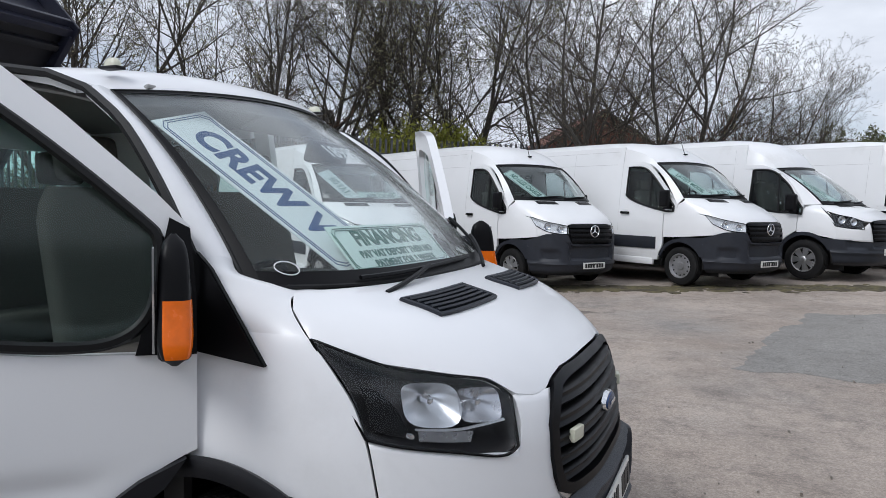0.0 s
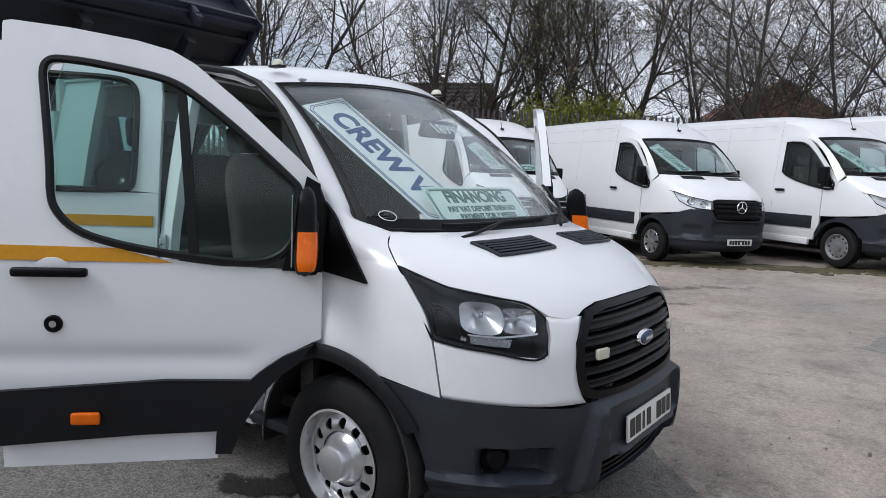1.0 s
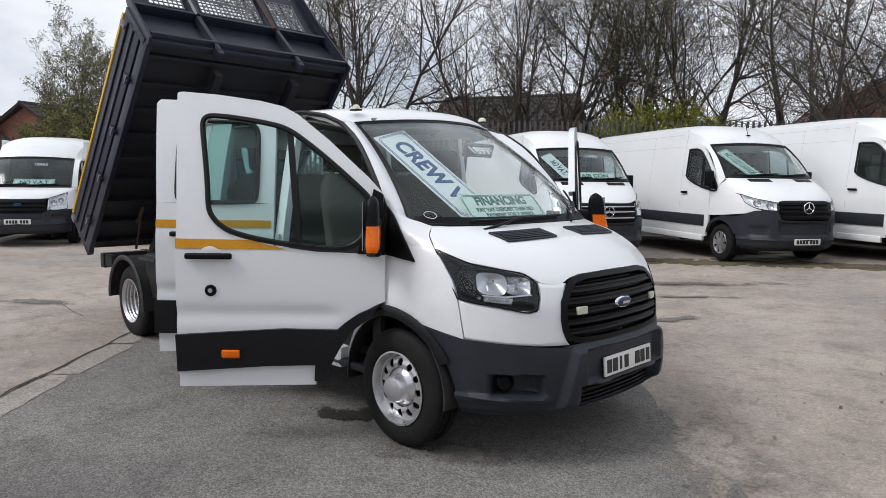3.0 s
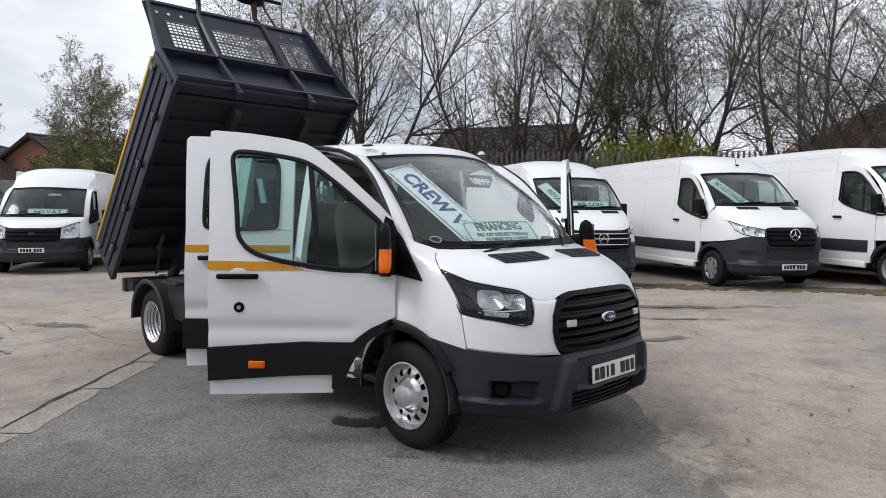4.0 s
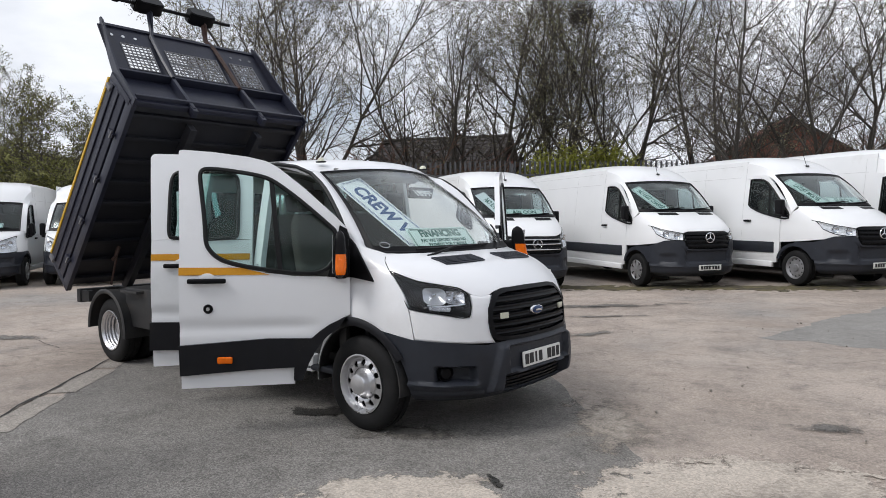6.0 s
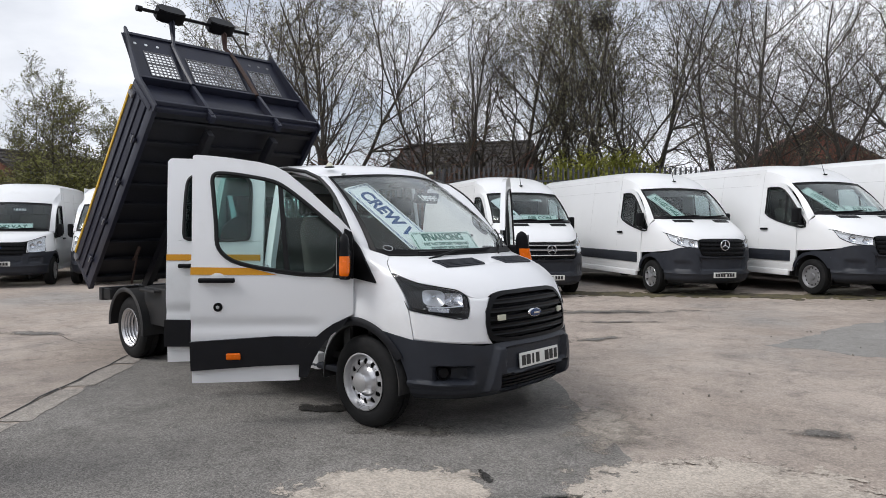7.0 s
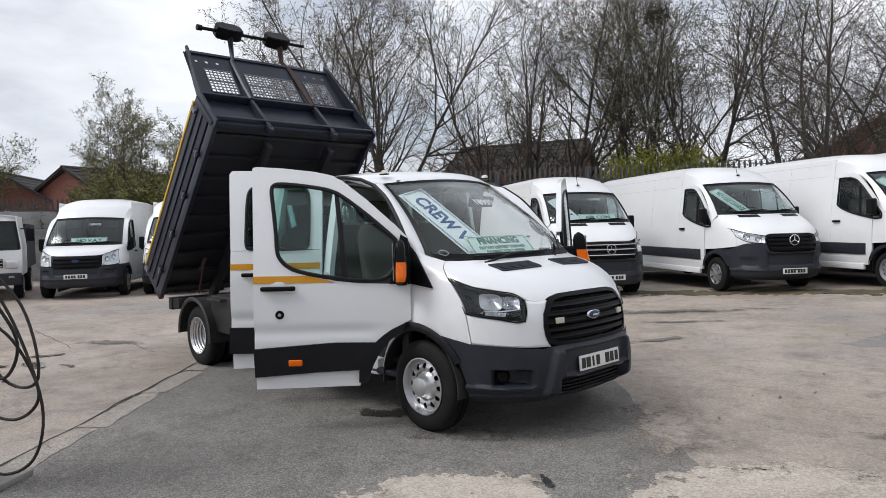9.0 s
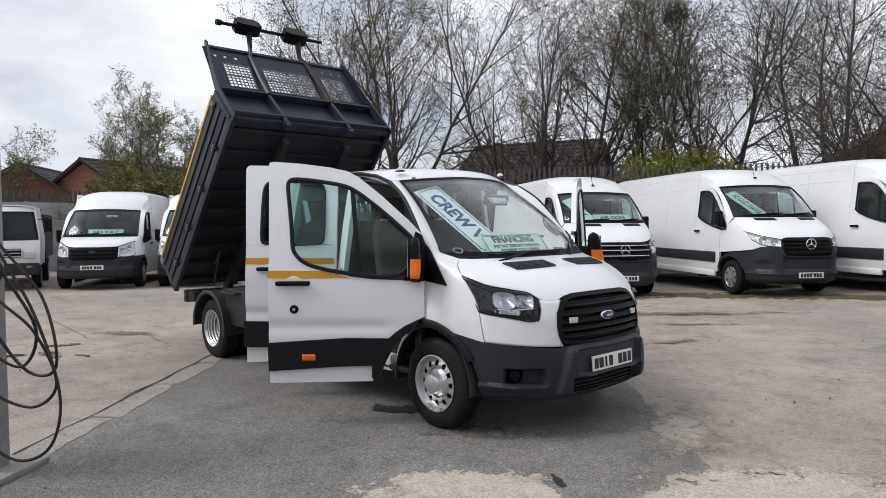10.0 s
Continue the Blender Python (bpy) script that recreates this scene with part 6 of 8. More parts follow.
FOURTH = dict(SPRINT)
FOURTH.update(z=NZ[:14], x=NX[:14], w=NW[:14], xc=-0.15, n=2.8, base=13.0, bonnet=((0, 7.45), (17, 7.2), (20, 6.97), (31, 7.1), (44, 8.0), (56, 8.45), (67, 9.65)), bonnet_edge=66, bumper=((0, 3.75), (25, 3.6), (60, 4.03), (70, 4.1)),
              lamp=([(67, 9.55), (55, 8.36), (44, 7.9), (31.6, 7.0)], [(63, 6.24), (56, 6.1), (44, 5.95), (33, 5.8)]), bright=False, plate=(0.99, 0.52), cheek=([(22, 3.7), (40, 3.8), (62, 4.0)], [(24, 6.8), (40, 5.8), (63, 6.2)]),
              wing=([(61, 4.0), (63, 6.2), (66, 7.9), (67.5, 9.6), (67, 11.6), (58, 13)], [(89.95, 5), (89.95, 6.6), (89.95, 8.3), (89.95, 10), (89.95, 12), (89.9, 13)]), grille=(23, 3.85, 7.2, 5), badge=5.6, badge_kind="oval", grille_taper=((0, 0.9), (0.5, 1.0), (1, 0.8)),
              screen=(0.77, 0.69, 1.98, -0.5, 0.2), mirror=(-0.08, 1.24), pillar=[(-0.06, 1.30), (-0.2, 1.52), (-0.36, 1.72), (-0.5, 1.86), (-0.66, 1.95)], belt=((-1.5, 1.2), (-1.0, 1.22), (-0.5, 1.16), (0, 1.15)),
              win_top=((-1.3, 1.94), (-0.75, 1.92), (-0.6, 1.86), (-0.35, 1.64), (-0.1, 1.25)), win_back=-1.05, door_back=-1.22, divider=((-0.5, 1.18), (-0.55, 1.85)), door_top=((-1.5, 2.02), (-0.9, 2.02), (-0.66, 1.94), (-0.36, 1.72), (-0.06, 1.3)), handle=1.1, roof=2.56, rise=0.35, band=(0.45, 0.66), creases=(2.05,), half=((0.3, 0.955), (0.6, 0.985), (1.0, 0.985), (1.2, 0.97), (1.6, 0.905), (2.0, 0.85), (2.5, 0.80)), aerial=False)
fourth, fourth_screen = panel_van("panel_van", "white high-roof panel van with black headlamp surrounds", FOURTH)
tagged(fourth, group=ROW).matrix_basis = place((3.06, 12.86), -30.5, 1.08)
tagged(copy_thing(fourth, place((5.7, 14.7), -30.5)), "white panel van at the end of the row")

MARK = dict(FOURTH)
MARK.update(x=(0.84, 0.92, 0.94, 0.94, 0.93, 0.92, 0.90, 0.86, 0.80, 0.72, 0.62, 0.5, 0.38, 0.26), bonnet=((0, 7.3), (20, 7.35), (30, 7.6), (44, 8.2), (56, 9.0), (67, 9.9)), lamp=([(60, 9.4), (50, 8.8), (38, 8.0), (29, 7.5)], [(60, 5.2), (50, 5.0), (38, 4.9), (29, 5.0)]), bright=True,
            cheek=([(27, 4.9), (29, 7.4)], [(30, 4.9), (30, 7.5)]), bumper=((0, 4.3), (20, 4.35), (27, 4.75), (62, 5.0), (70, 4.9)), wing=([(60, 5.0), (61, 6.2), (61, 7.9), (62, 9.4), (65, 10.5), (58, 13)], [(89.95, 5), (89.95, 6.6), (89.95, 8.3), (89.95, 10), (89.95, 12), (89.9, 13)]),
            grille=(26, 4.5, 7.2, 3), grille_taper=((0, 0.86), (1, 1.0)), badge=6.1, plate=(0.96, 0.56), roof=2.57, rise=0.5, vents=False, band=None, back=-4.6, w=NW[:9] + (0.955, 0.95, 0.945, 0.94, 0.935), screen=(0.87, 0.80, 2.0, -0.5, 0.16), half=((0.3, 0.955), (0.6, 0.985), (1.0, 0.985), (1.4, 0.97), (2.0, 0.93), (2.6, 0.89)))
left_van, left_screen = panel_van("panel_van", "older white high-roof panel van with tall headlamps", MARK)
tagged(left_van, group=ROW).matrix_basis = place((-14.87, 0.89), -30)
left_b = tagged(copy_thing(left_van, place((-13.75, 2.95), -30)), "older white panel van parked tight beside another")


def flat_truck(m):
    """Small forward-control lorry with a flat-fronted cab."""
    v = thing("small_lorry", "small white forward-control lorry with wide dark grille", "lorry", m, ROW)
    INSIDE[0] = Vector((-0.8, 0, 1.3))

    def face(s, z, lift=0.0):
        x = interp(((0.4, 0.62), (1.0, 0.66), (1.3, 0.62), (1.95, 0.40), (2.05, 0.32)), z)
        return Vector((x - 0.16 * abs(s) ** 4 + lift, s * interp(((0.4, 0.93), (1.3, 0.95), (2.0, 0.86)), z), z))
    part("cab_front", grid(lambda i, j: face(-1 + 2 * i, 0.62 + 0.62 * j), 16, 8), PAINT_FAR, v, thick=0.03)
    part("cab_header", grid(lambda i, j: face(-1 + 2 * i, 1.93 + 0.14 * j), 16, 3), PAINT_FAR, v, thick=0.03)
    g = part("windscreen", grid(lambda i, j: face((-1 + 2 * i) * 0.93, 1.25 + 0.68 * j, -0.01), 16, 8), FARGLASS, v, "wide dark windscreen", thick=0.005)
    g.visible_shadow = False
    rim = [face(-0.93, 1.25 + 0.68 * k / 6) for k in range(6)] + [face(-0.93 + 1.86 * k / 12, 1.93) for k in range(12)] + [face(0.93, 1.93 - 0.68 * k / 6) for k in range(6)] + [face(0.93 - 1.86 * k / 12, 1.25) for k in range(12)]
    part("screen_seal", tube(rim, 0.022, 5, closed=True), SEAL, g)
    gr = part("grille", box((0.04, 1.1, 0.22), (0.67, 0, 0.92), None, 0.01), BLACK, v, "dark grille with three bars")
    for k in range(3):
        part("grille_bar", box((0.03, 1.08, 0.025), (0.695, 0, 0.84 + 0.08 * k), None, 0.006), RIM, gr)
    part("badge", cyl(0.05, (0.69, 0, 0.93), (0.715, 0, 0.93), 16), CHROME, gr)
    for sg in (1, -1):
        part("headlamp", box((0.06, 0.26, 0.2), (0.63, 0.72 * sg, 0.88), Euler((0, 0, radians(14 * sg))).to_matrix(), 0.03, 3), REFLECT, v, "clear headlamp")
        part("fog_lamp", box((0.04, 0.14, 0.07), (0.66, 0.72 * sg, 0.58), None, 0.01), LEDMAT, v)
        part("cab_side", grid(lambda i, j, sg=sg: Vector((0.46 - 1.5 * i, sg * interp(((0.4, 0.93), (1.3, 0.95), (2.0, 0.86)), 0.6 + 1.47 * j), 0.6 + 1.47 * j)), 6, 8), PAINT_FAR, v, thick=0.03)
        mr = part("wing_mirror", box((0.08, 0.18, 0.32), (0.55, 1.14 * sg, 1.6), None, 0.03), BLACK, v, "black wing mirror")
        part("mirror_arm", tube([(0.5, 0.93 * sg, 1.75), (0.55, 1.14 * sg, 1.78)], 0.015, 5), BLACK, mr)
        build_wheel(v, (0, 0.82 * sg, 0.345), -sg, "plain", 0.345)
        build_wheel(v, (-2.6, 0.82 * sg, 0.345), -sg, "plain", 0.345)
    part("front_bumper", box((0.16, 1.86, 0.30), (0.60, 0, 0.52), None, 0.04, 3), PLASTIC, v, "dark grey bumper")
    part("number_plate", box((0.012, 0.3, 0.2), (0.69, -0.5, 0.72), None, 0.003), PLATE, v)
    part("bar", box((0.004, 0.24, 0.06), (0.698, -0.5, 0.76)), INK, v.children[-1])
    part("bar", box((0.004, 0.24, 0.06), (0.698, -0.5, 0.68)), INK, v.children[-2])
    part("roof", grid(lambda i, j: Vector((0.33 - 1.4 * i, 0.86 * (-1 + 2 * j), 2.07 + 0.05 * (1 - (-1 + 2 * j) ** 4))), 6, 10), PAINT_FAR, v, thick=0.03)
    part("cab_back", box((0.04, 1.75, 1.5), (-1.05, 0, 1.3)), TRIM, v)
    part("dashboard", box((0.3, 1.7, 0.2), (0.3, 0, 1.15), None, 0.05), TRIM, v)
    part("wiper", tube([face(-0.5, 1.30, 0.02), face(0.1, 1.42, 0.02)], 0.012, 5), BLACK, v)
    part("wiper", tube([face(0.2, 1.30, 0.02), face(0.75, 1.40, 0.02)], 0.012, 5), BLACK, v)
    part("load_body", box((3.0, 1.9, 1.2), (-2.7, 0, 1.3), None, 0.02), TIPPER, v, "dark load body")
    part("underbody", box((4.2, 0.9, 0.2), (-1.9, 0, 0.5)), CHASSIS, v)
    INSIDE[0] = None
    return v


flat_truck(place((-16.25, -1.15), -16))


# ---------- ground ----------
def ground_mat(name, base, dark, light, grain, chips, stain, wet=0.0, rough=0.85, tint=None, chip=0.2, streak=0.5, masked=0.0, frayed=2.6, feather=0.3):
    """Worn yard surface: patches, stains, stone chips and pits at several sizes; masked fades it out unevenly towards the edge of its sheet."""
    m = bpy.data.materials.new(name)
    m.use_nodes = True
    nt = m.node_tree
    b = nt.nodes["Principled BSDF"]
    b.inputs["Specular IOR Level"].default_value = 0.35
    tc = nt.nodes.new("ShaderNodeTexCoord")

    def noise_tex(scale, detail=8.0, rough_n=0.6, dist=0.0, stretch=None):
        n = nt.nodes.new("ShaderNodeTexNoise")
        n.inputs["Scale"].default_value, n.inputs["Detail"].default_value = scale, detail
        n.inputs["Roughness"].default_value, n.inputs["Distortion"].default_value = rough_n, dist
        if stretch:
            mp = nt.nodes.new("ShaderNodeMapping")
            mp.inputs["Rotation"].default_value = (0, 0, radians(stretch[0]))
            mp.inputs["Scale"].default_value = (1, stretch[1], 1)
            nt.links.new(tc.outputs["Object"], mp.inputs["Vector"])
            nt.links.new(mp.outputs["Vector"], n.inputs["Vector"])
        else:
            nt.links.new(tc.outputs["Object"], n.inputs["Vector"])
        return n.outputs["Fac"]

    def ramp(src, a, b2, c=0.0, d=1.0):
        r = nt.nodes.new("ShaderNodeMapRange")
        r.inputs["From Min"].default_value, r.inputs["From Max"].default_value = a, b2
        r.inputs["To Min"].default_value, r.inputs["To Max"].default_value = c, d
        r.interpolation_type = "SMOOTHSTEP"
        nt.links.new(src, r.inputs["Value"])
        return r.outputs["Result"]

    def math_node(op, x, y):
        n = nt.nodes.new("ShaderNodeMath")
        n.operation = op
        for k, v in enumerate((x, y)):
            if isinstance(v, (int, float)):
                n.inputs[k].default_value = v
            else:
                nt.links.new(v, n.inputs[k])
        return n.outputs["Value"]

    def mixed(f, a, c, amount=1.0):
        x = nt.nodes.new("ShaderNodeMix")
        x.data_type = "RGBA"
        if amount < 1.0:
            f = math_node("MULTIPLY", f, amount)
        nt.links.new(f, x.inputs["Factor"])
        for k, v in (("A", a), ("B", c)):
            if isinstance(v, tuple):
                x.inputs[k].default_value = (*v, 1)
            else:
                nt.links.new(v, x.inputs[k])
        return x.outputs["Result"]
    col = mixed(ramp(noise_tex(0.35, 10, 0.62), 0.35, 0.66), base, light)
    col = mixed(ramp(noise_tex(0.9, 10, 0.7, 0.6), 0.50, 0.72), col, dark, 0.7)
    if tint:
        col = mixed(ramp(noise_tex(0.22, 6, 0.6), 0.48, 0.66), col, tint, 0.7)
    col = mixed(ramp(noise_tex(1.7, 12, 0.78, 0.8, (36.9, 3.2)), 0.55, 0.68), col, stain, streak)
    col = mixed(ramp(noise_tex(3.1, 12, 0.85, 0.5), 0.48, 0.66), col, dark, 0.75)
    col = mixed(ramp(noise_tex(7.0, 12, 0.85), 0.50, 0.64), col, light, 0.6)
    # stone chips: each cell a little lighter or darker, with dark gaps
    sp = nt.nodes.new("ShaderNodeTexVoronoi")
    sp.inputs["Scale"].default_value = chips
    nt.links.new(tc.outputs["Object"], sp.inputs["Vector"])
    val = nt.nodes.new("ShaderNodeSeparateColor")
    nt.links.new(sp.outputs["Color"], val.inputs["Color"])
    hs = nt.nodes.new("ShaderNodeHueSaturation")
    fine = math_node("MULTIPLY", ramp(val.outputs["Red"], 0, 1, 1 - chip, 1 + chip), ramp(noise_tex(grain, 6, 0.8), 0.3, 0.7, 1 - 1.3 * chip, 1 + chip))
    nt.links.new(fine, hs.inputs["Value"])
    nt.links.new(col, hs.inputs["Color"])
    col = hs.outputs["Color"]
    pit = math_node("MULTIPLY", ramp(noise_tex(26, 4, 0.7), 0.63, 0.70), ramp(noise_tex(1.3, 6, 0.6), 0.42, 0.62))
    col = mixed(pit, col, stain, 0.8)
    nt.links.new(col, b.inputs["Base Color"])
    nt.links.new(ramp(noise_tex(0.5, 8, 0.6, 0.5), 0.42, 0.62, rough - wet, min(1, rough + 0.1)), b.inputs["Roughness"])
    hgt = math_node("ADD", math_node("MULTIPLY", sp.outputs["Distance"], -1.2 * chip), math_node("ADD", noise_tex(grain, 8, 0.7), math_node("MULTIPLY", noise_tex(5, 8, 0.7), 2.0)))
    bp = nt.nodes.new("ShaderNodeBump")
    bp.inputs["Strength"].default_value, bp.inputs["Distance"].default_value = 0.7, 0.010
    nt.links.new(hgt, bp.inputs["Height"])
    nt.links.new(bp.outputs["Normal"], b.inputs["Normal"])
    if masked:
        ln = nt.nodes.new("ShaderNodeVectorMath")
        ln.operation = "LENGTH"
        nt.links.new(tc.outputs["UV"], ln.inputs[0])
        edge = math_node("ADD", math_node("SUBTRACT", 1.0, ln.outputs["Value"]), math_node("MULTIPLY", math_node("SUBTRACT", noise_tex(frayed, 12, 0.75), 0.52), 2.6 * masked))
        nt.links.new(ramp(edge, 0.0, feather), b.inputs["Alpha"])
    return m


CONCRETE = ground_mat("worn_yard_concrete", (0.312, 0.261, 0.222), (0.172, 0.148, 0.130), (0.478, 0.405, 0.346), 90, 80, (0.105, 0.092, 0.082), wet=0.25, rough=0.82, tint=(0.280, 0.272, 0.260), chip=0.15)
ASPHALT = ground_mat("old_grey_asphalt", (0.186, 0.174, 0.160), (0.115, 0.108, 0.100), (0.258, 0.243, 0.224), 110, 110, (0.055, 0.052, 0.049), wet=0.15, rough=0.9, chip=0.32, streak=0.30)
PALE = ground_mat("pale_concrete_patch", (0.42, 0.365, 0.31), (0.22, 0.19, 0.162), (0.54, 0.478, 0.41), 70, 70, (0.13, 0.12, 0.10), chip=0.15, masked=0.7, frayed=5.0, feather=0.10)
GREYPATCH = ground_mat("grey_repair_concrete", (0.325, 0.285, 0.245), (0.24, 0.21, 0.18), (0.42, 0.37, 0.315), 70, 80, (0.10, 0.095, 0.085), chip=0.2, masked=1.4, feather=0.8)
BLUEGREY = ground_mat("blue_grey_repair_concrete", (0.240, 0.228, 0.212), (0.18, 0.172, 0.162), (0.31, 0.295, 0.275), 70, 80, (0.11, 0.105, 0.10), chip=0.15)
BORDER = ground_mat("concrete_border_strip", (0.31, 0.28, 0.25), (0.19, 0.172, 0.155), (0.39, 0.355, 0.315), 60, 90, (0.11, 0.10, 0.09), chip=0.2)
STAIN = ground_mat("dark_oil_stain", (0.022, 0.021, 0.020), (0.014, 0.013, 0.013), (0.045, 0.042, 0.038), 70, 70, (0.012, 0.011, 0.011), rough=0.65, wet=0.2, masked=1.5, frayed=7.0, feather=0.45)
DAMP_SHADE = ground_mat("damp_shade_patch", (0.135, 0.124, 0.112), (0.10, 0.092, 0.083), (0.19, 0.175, 0.157), 70, 70, (0.055, 0.05, 0.046), rough=0.75, wet=0.2, masked=1.4, frayed=3.5, feather=0.9)
MOSS = mat("moss_and_grit", (0.115, 0.098, 0.048), 0.95, vary=0.4, scale=12, bump=0.6, bscale=40, dirt=(0.06, 0.05, 0.035), dscale=4, dpos=(0.45, 0.6))
CRACK = mat("dark_crack", (0.035, 0.032, 0.030), 0.9, vary=0.2, scale=20)


def drape(bm):
    """Cuts a level sheet along the lines where the yard bends and lays it on the rise."""
    n = Vector((0.85, 0.527, 0))
    for u in (-0.6, -0.2, 0.1, 0.35, 0.6, 0.85, 1.1, 1.5, 2.0, 3.0, 12.6):
        bmesh.ops.bisect_plane(bm, geom=bm.verts[:] + bm.edges[:] + bm.faces[:], plane_co=n * (u / n.length_squared), plane_no=n)
    for v in bm.verts:
        v.co.z += lift(v.co.x, v.co.y)
    return bm


def flat_shape(name, outline, z, material, label, category="ground", kind="structure"):
    bm = bmesh.new()
    bm.faces.new([bm.verts.new((x, y, z)) for x, y in outline])
    bmesh.ops.recalc_face_normals(bm, faces=bm.faces)
    ob = part(name, drape(bm), material, None, label, smooth=False)
    if ob.data.polygons[0].normal.z < 0:
        ob.data.flip_normals()
    return tagged(ob, label, category, kind=kind)


def worn_spot(name, c, rx, ry, turn, z, material, label, category):
    """A thin sheet whose material frays out towards its rim."""
    bm = bmesh.new()
    uv = bm.loops.layers.uv.new("spread")
    r = radians(turn)
    vs = []
    for a, b in ((-1.7, -1.7), (1.7, -1.7), (1.7, 1.7), (-1.7, 1.7)):
        x, y = a * rx, b * ry
        vs.append((bm.verts.new((c[0] + x * math.cos(r) - y * math.sin(r), c[1] + x * math.sin(r) + y * math.cos(r), z)), (a, b)))
    f = bm.faces.new([v for v, _ in vs])
    for lp, (_, q) in zip(f.loops, vs):
        lp[uv].uv = q
    return tagged(part(name, drape(bm), material, None, label, smooth=False), label, category, kind="structure")


def ragged(outline, step=0.08, amount=0.06, seed=1, scale=1.5):
    """A closed outline broken into small uneven steps."""
    out = []
    for k, a in enumerate(outline):
        b = outline[(k + 1) % len(outline)]
        n = max(1, int(math.dist(a, b) / step))
        for i in range(n):
            x, y = a[0] + (b[0] - a[0]) * i / n, a[1] + (b[1] - a[1]) * i / n
            v = noise.noise_vector(Vector((x * scale, y * scale, seed * 7.3))) + 0.5 * noise.noise_vector(Vector((x * scale * 4, y * scale * 4, seed * 3.1)))
            out.append((x + v.x * amount, y + v.y * amount))
    return out


bm = bmesh.new()
bmesh.ops.create_grid(bm, x_segments=1, y_segments=1, size=600)
tagged(part("ground", drape(bm), CONCRETE, smooth=False), "worn beige concrete yard with stains and cracks", "ground", kind="structure")
R2 = math.sqrt(0.5)


def band(p, q):
    """Yard point from distance p across and q along the asphalt strip."""
    return ((p + q) * R2, (p - q) * R2)


flat_shape("asphalt_strip", ragged([band(-3.32, -7.0), band(1.17, -7.0), band(1.12, 3.0), band(1.0, 9.0), band(-3.32, 9.0)], amount=0.05, seed=2), 0.004, ASPHALT, "old dark grey asphalt strip across the concrete", "asphalt")
for k in range(15):
    q0 = -7.0 + 1.07 * k
    q1 = q0 + 1.055 - 0.05 * (k % 3)
    flat_shape("border_slab", ragged([band(-3.53, q0 + 0.01), band(-3.30 - 0.03 * math.sin(2.1 * k), q0 + 0.02), band(-3.30 + 0.03 * math.sin(1.3 * k), q1), band(-3.53, q1)], 0.05, 0.028, 20 + k, 4.0), 0.008, BORDER, "pale concrete border slab beside the asphalt", "slab")
worn_spot("concrete_patch", (1.16, -1.78), 0.66, 0.52, 52, 0.0088, PALE, "pale bare concrete patch broken through the asphalt", "concrete patch")
worn_spot("concrete_patch", (2.62, -0.55), 0.95, 0.62, 40, 0.0092, PALE, "pale bare concrete patch at the asphalt edge", "concrete patch")
flat_shape("repair_patch", ragged([(1.42, 4.45), (1.60, 5.35), (1.95, 6.5), (2.3, 7.9), (3.4, 8.3), (4.7, 7.6), (4.4, 4.9), (3.3, 4.15), (2.2, 4.25)], 0.09, 0.16, 4, 1.6), 0.002, BLUEGREY, "blue-grey repair patch in the concrete", "worn patch")
# damp marks; the one at (0.35, -0.80) also paints in some truck shade
for k, (c, rx, ry, tn) in enumerate((((-6.6, -1.2), 0.7, 0.22, 30), ((-1.7, 6.2), 1.8, 0.3, 35), ((-1.0, 5.2), 0.7, 0.12, 33), ((-0.55, 3.6), 0.5, 0.16, 60), ((0.35, -0.80), 0.55, 0.20, 40), ((2.78, 0.98), 0.30, 0.14, 30))):
    worn_spot("damp_patch", c, rx, ry, tn, 0.0102 + 0.0002 * k, DAMP_SHADE, "darker damp and shade patch on the yard surface", "damp patch")
for k in range(6):
    worn_spot("worn_edge", band(1.05 + 0.3 * math.sin(2.3 * k), -5.5 + 2.1 * k), 1.0, 0.40, -45 + 9 * math.sin(1.7 * k), 0.0056 + 0.0001 * k, GREYPATCH, "worn patch along the asphalt edge", "worn patch")
for k, (c, rx, ry, tn) in enumerate((((-0.57, -0.83), 0.30, 0.17, 42), ((1.9, -1.35), 0.3, 0.09, 48), ((-1.7, 6.1), 0.16, 0.05, 40), ((1.36, -1.14), 0.12, 0.04, -35))):
    worn_spot("stain", c, rx, ry, tn, 0.0125 + 0.0001 * k, STAIN, "dark oily stain on the yard surface", "stain")


def crack(points, width, seed, z=0.0115):
    bm = bmesh.new()
    left, right = [], []
    n = 60
    for k in range(n + 1):
        x, y = polyline(points, k / n)
        v = noise.noise_vector(Vector((x * 2.1, y * 2.1, seed)))
        x, y = x + v.x * 0.05, y + v.y * 0.05
        w = width * (0.5 + abs(noise.noise(Vector((x * 5, y * 5, seed + 3)))) * 1.6)
        zz = z + lift(x, y)
        left.append(bm.verts.new((x - w, y, zz)))
        right.append(bm.verts.new((x + w * 0.4, y + w, zz)))
    for k in range(n):
        bm.faces.new((left[k], right[k], right[k + 1], left[k + 1]))
    ob = part("crack", bm, CRACK, None, smooth=False)
    return tagged(ob, "thin dark crack in the concrete", "crack", kind="structure")


# shallow puddle that shines
WET = mat("standing_water", (0.10, 0.088, 0.075), 0.06, vary=0.3, scale=4, rough_var=0.04)


def puddle(c, rx, ry, turn, seed):
    pts = [(c[0] + rx * math.cos(a) * math.cos(radians(turn)) - ry * math.sin(a) * math.sin(radians(turn)), c[1] + rx * math.cos(a) * math.sin(radians(turn)) + ry * math.sin(a) * math.cos(radians(turn))) for a in (2 * math.pi * k / 24 for k in range(24))]
    return flat_shape("puddle", ragged(pts, 0.05, 0.12, seed, 2.2), 0.0135, WET, "thin puddle of rainwater on the concrete", "puddle")


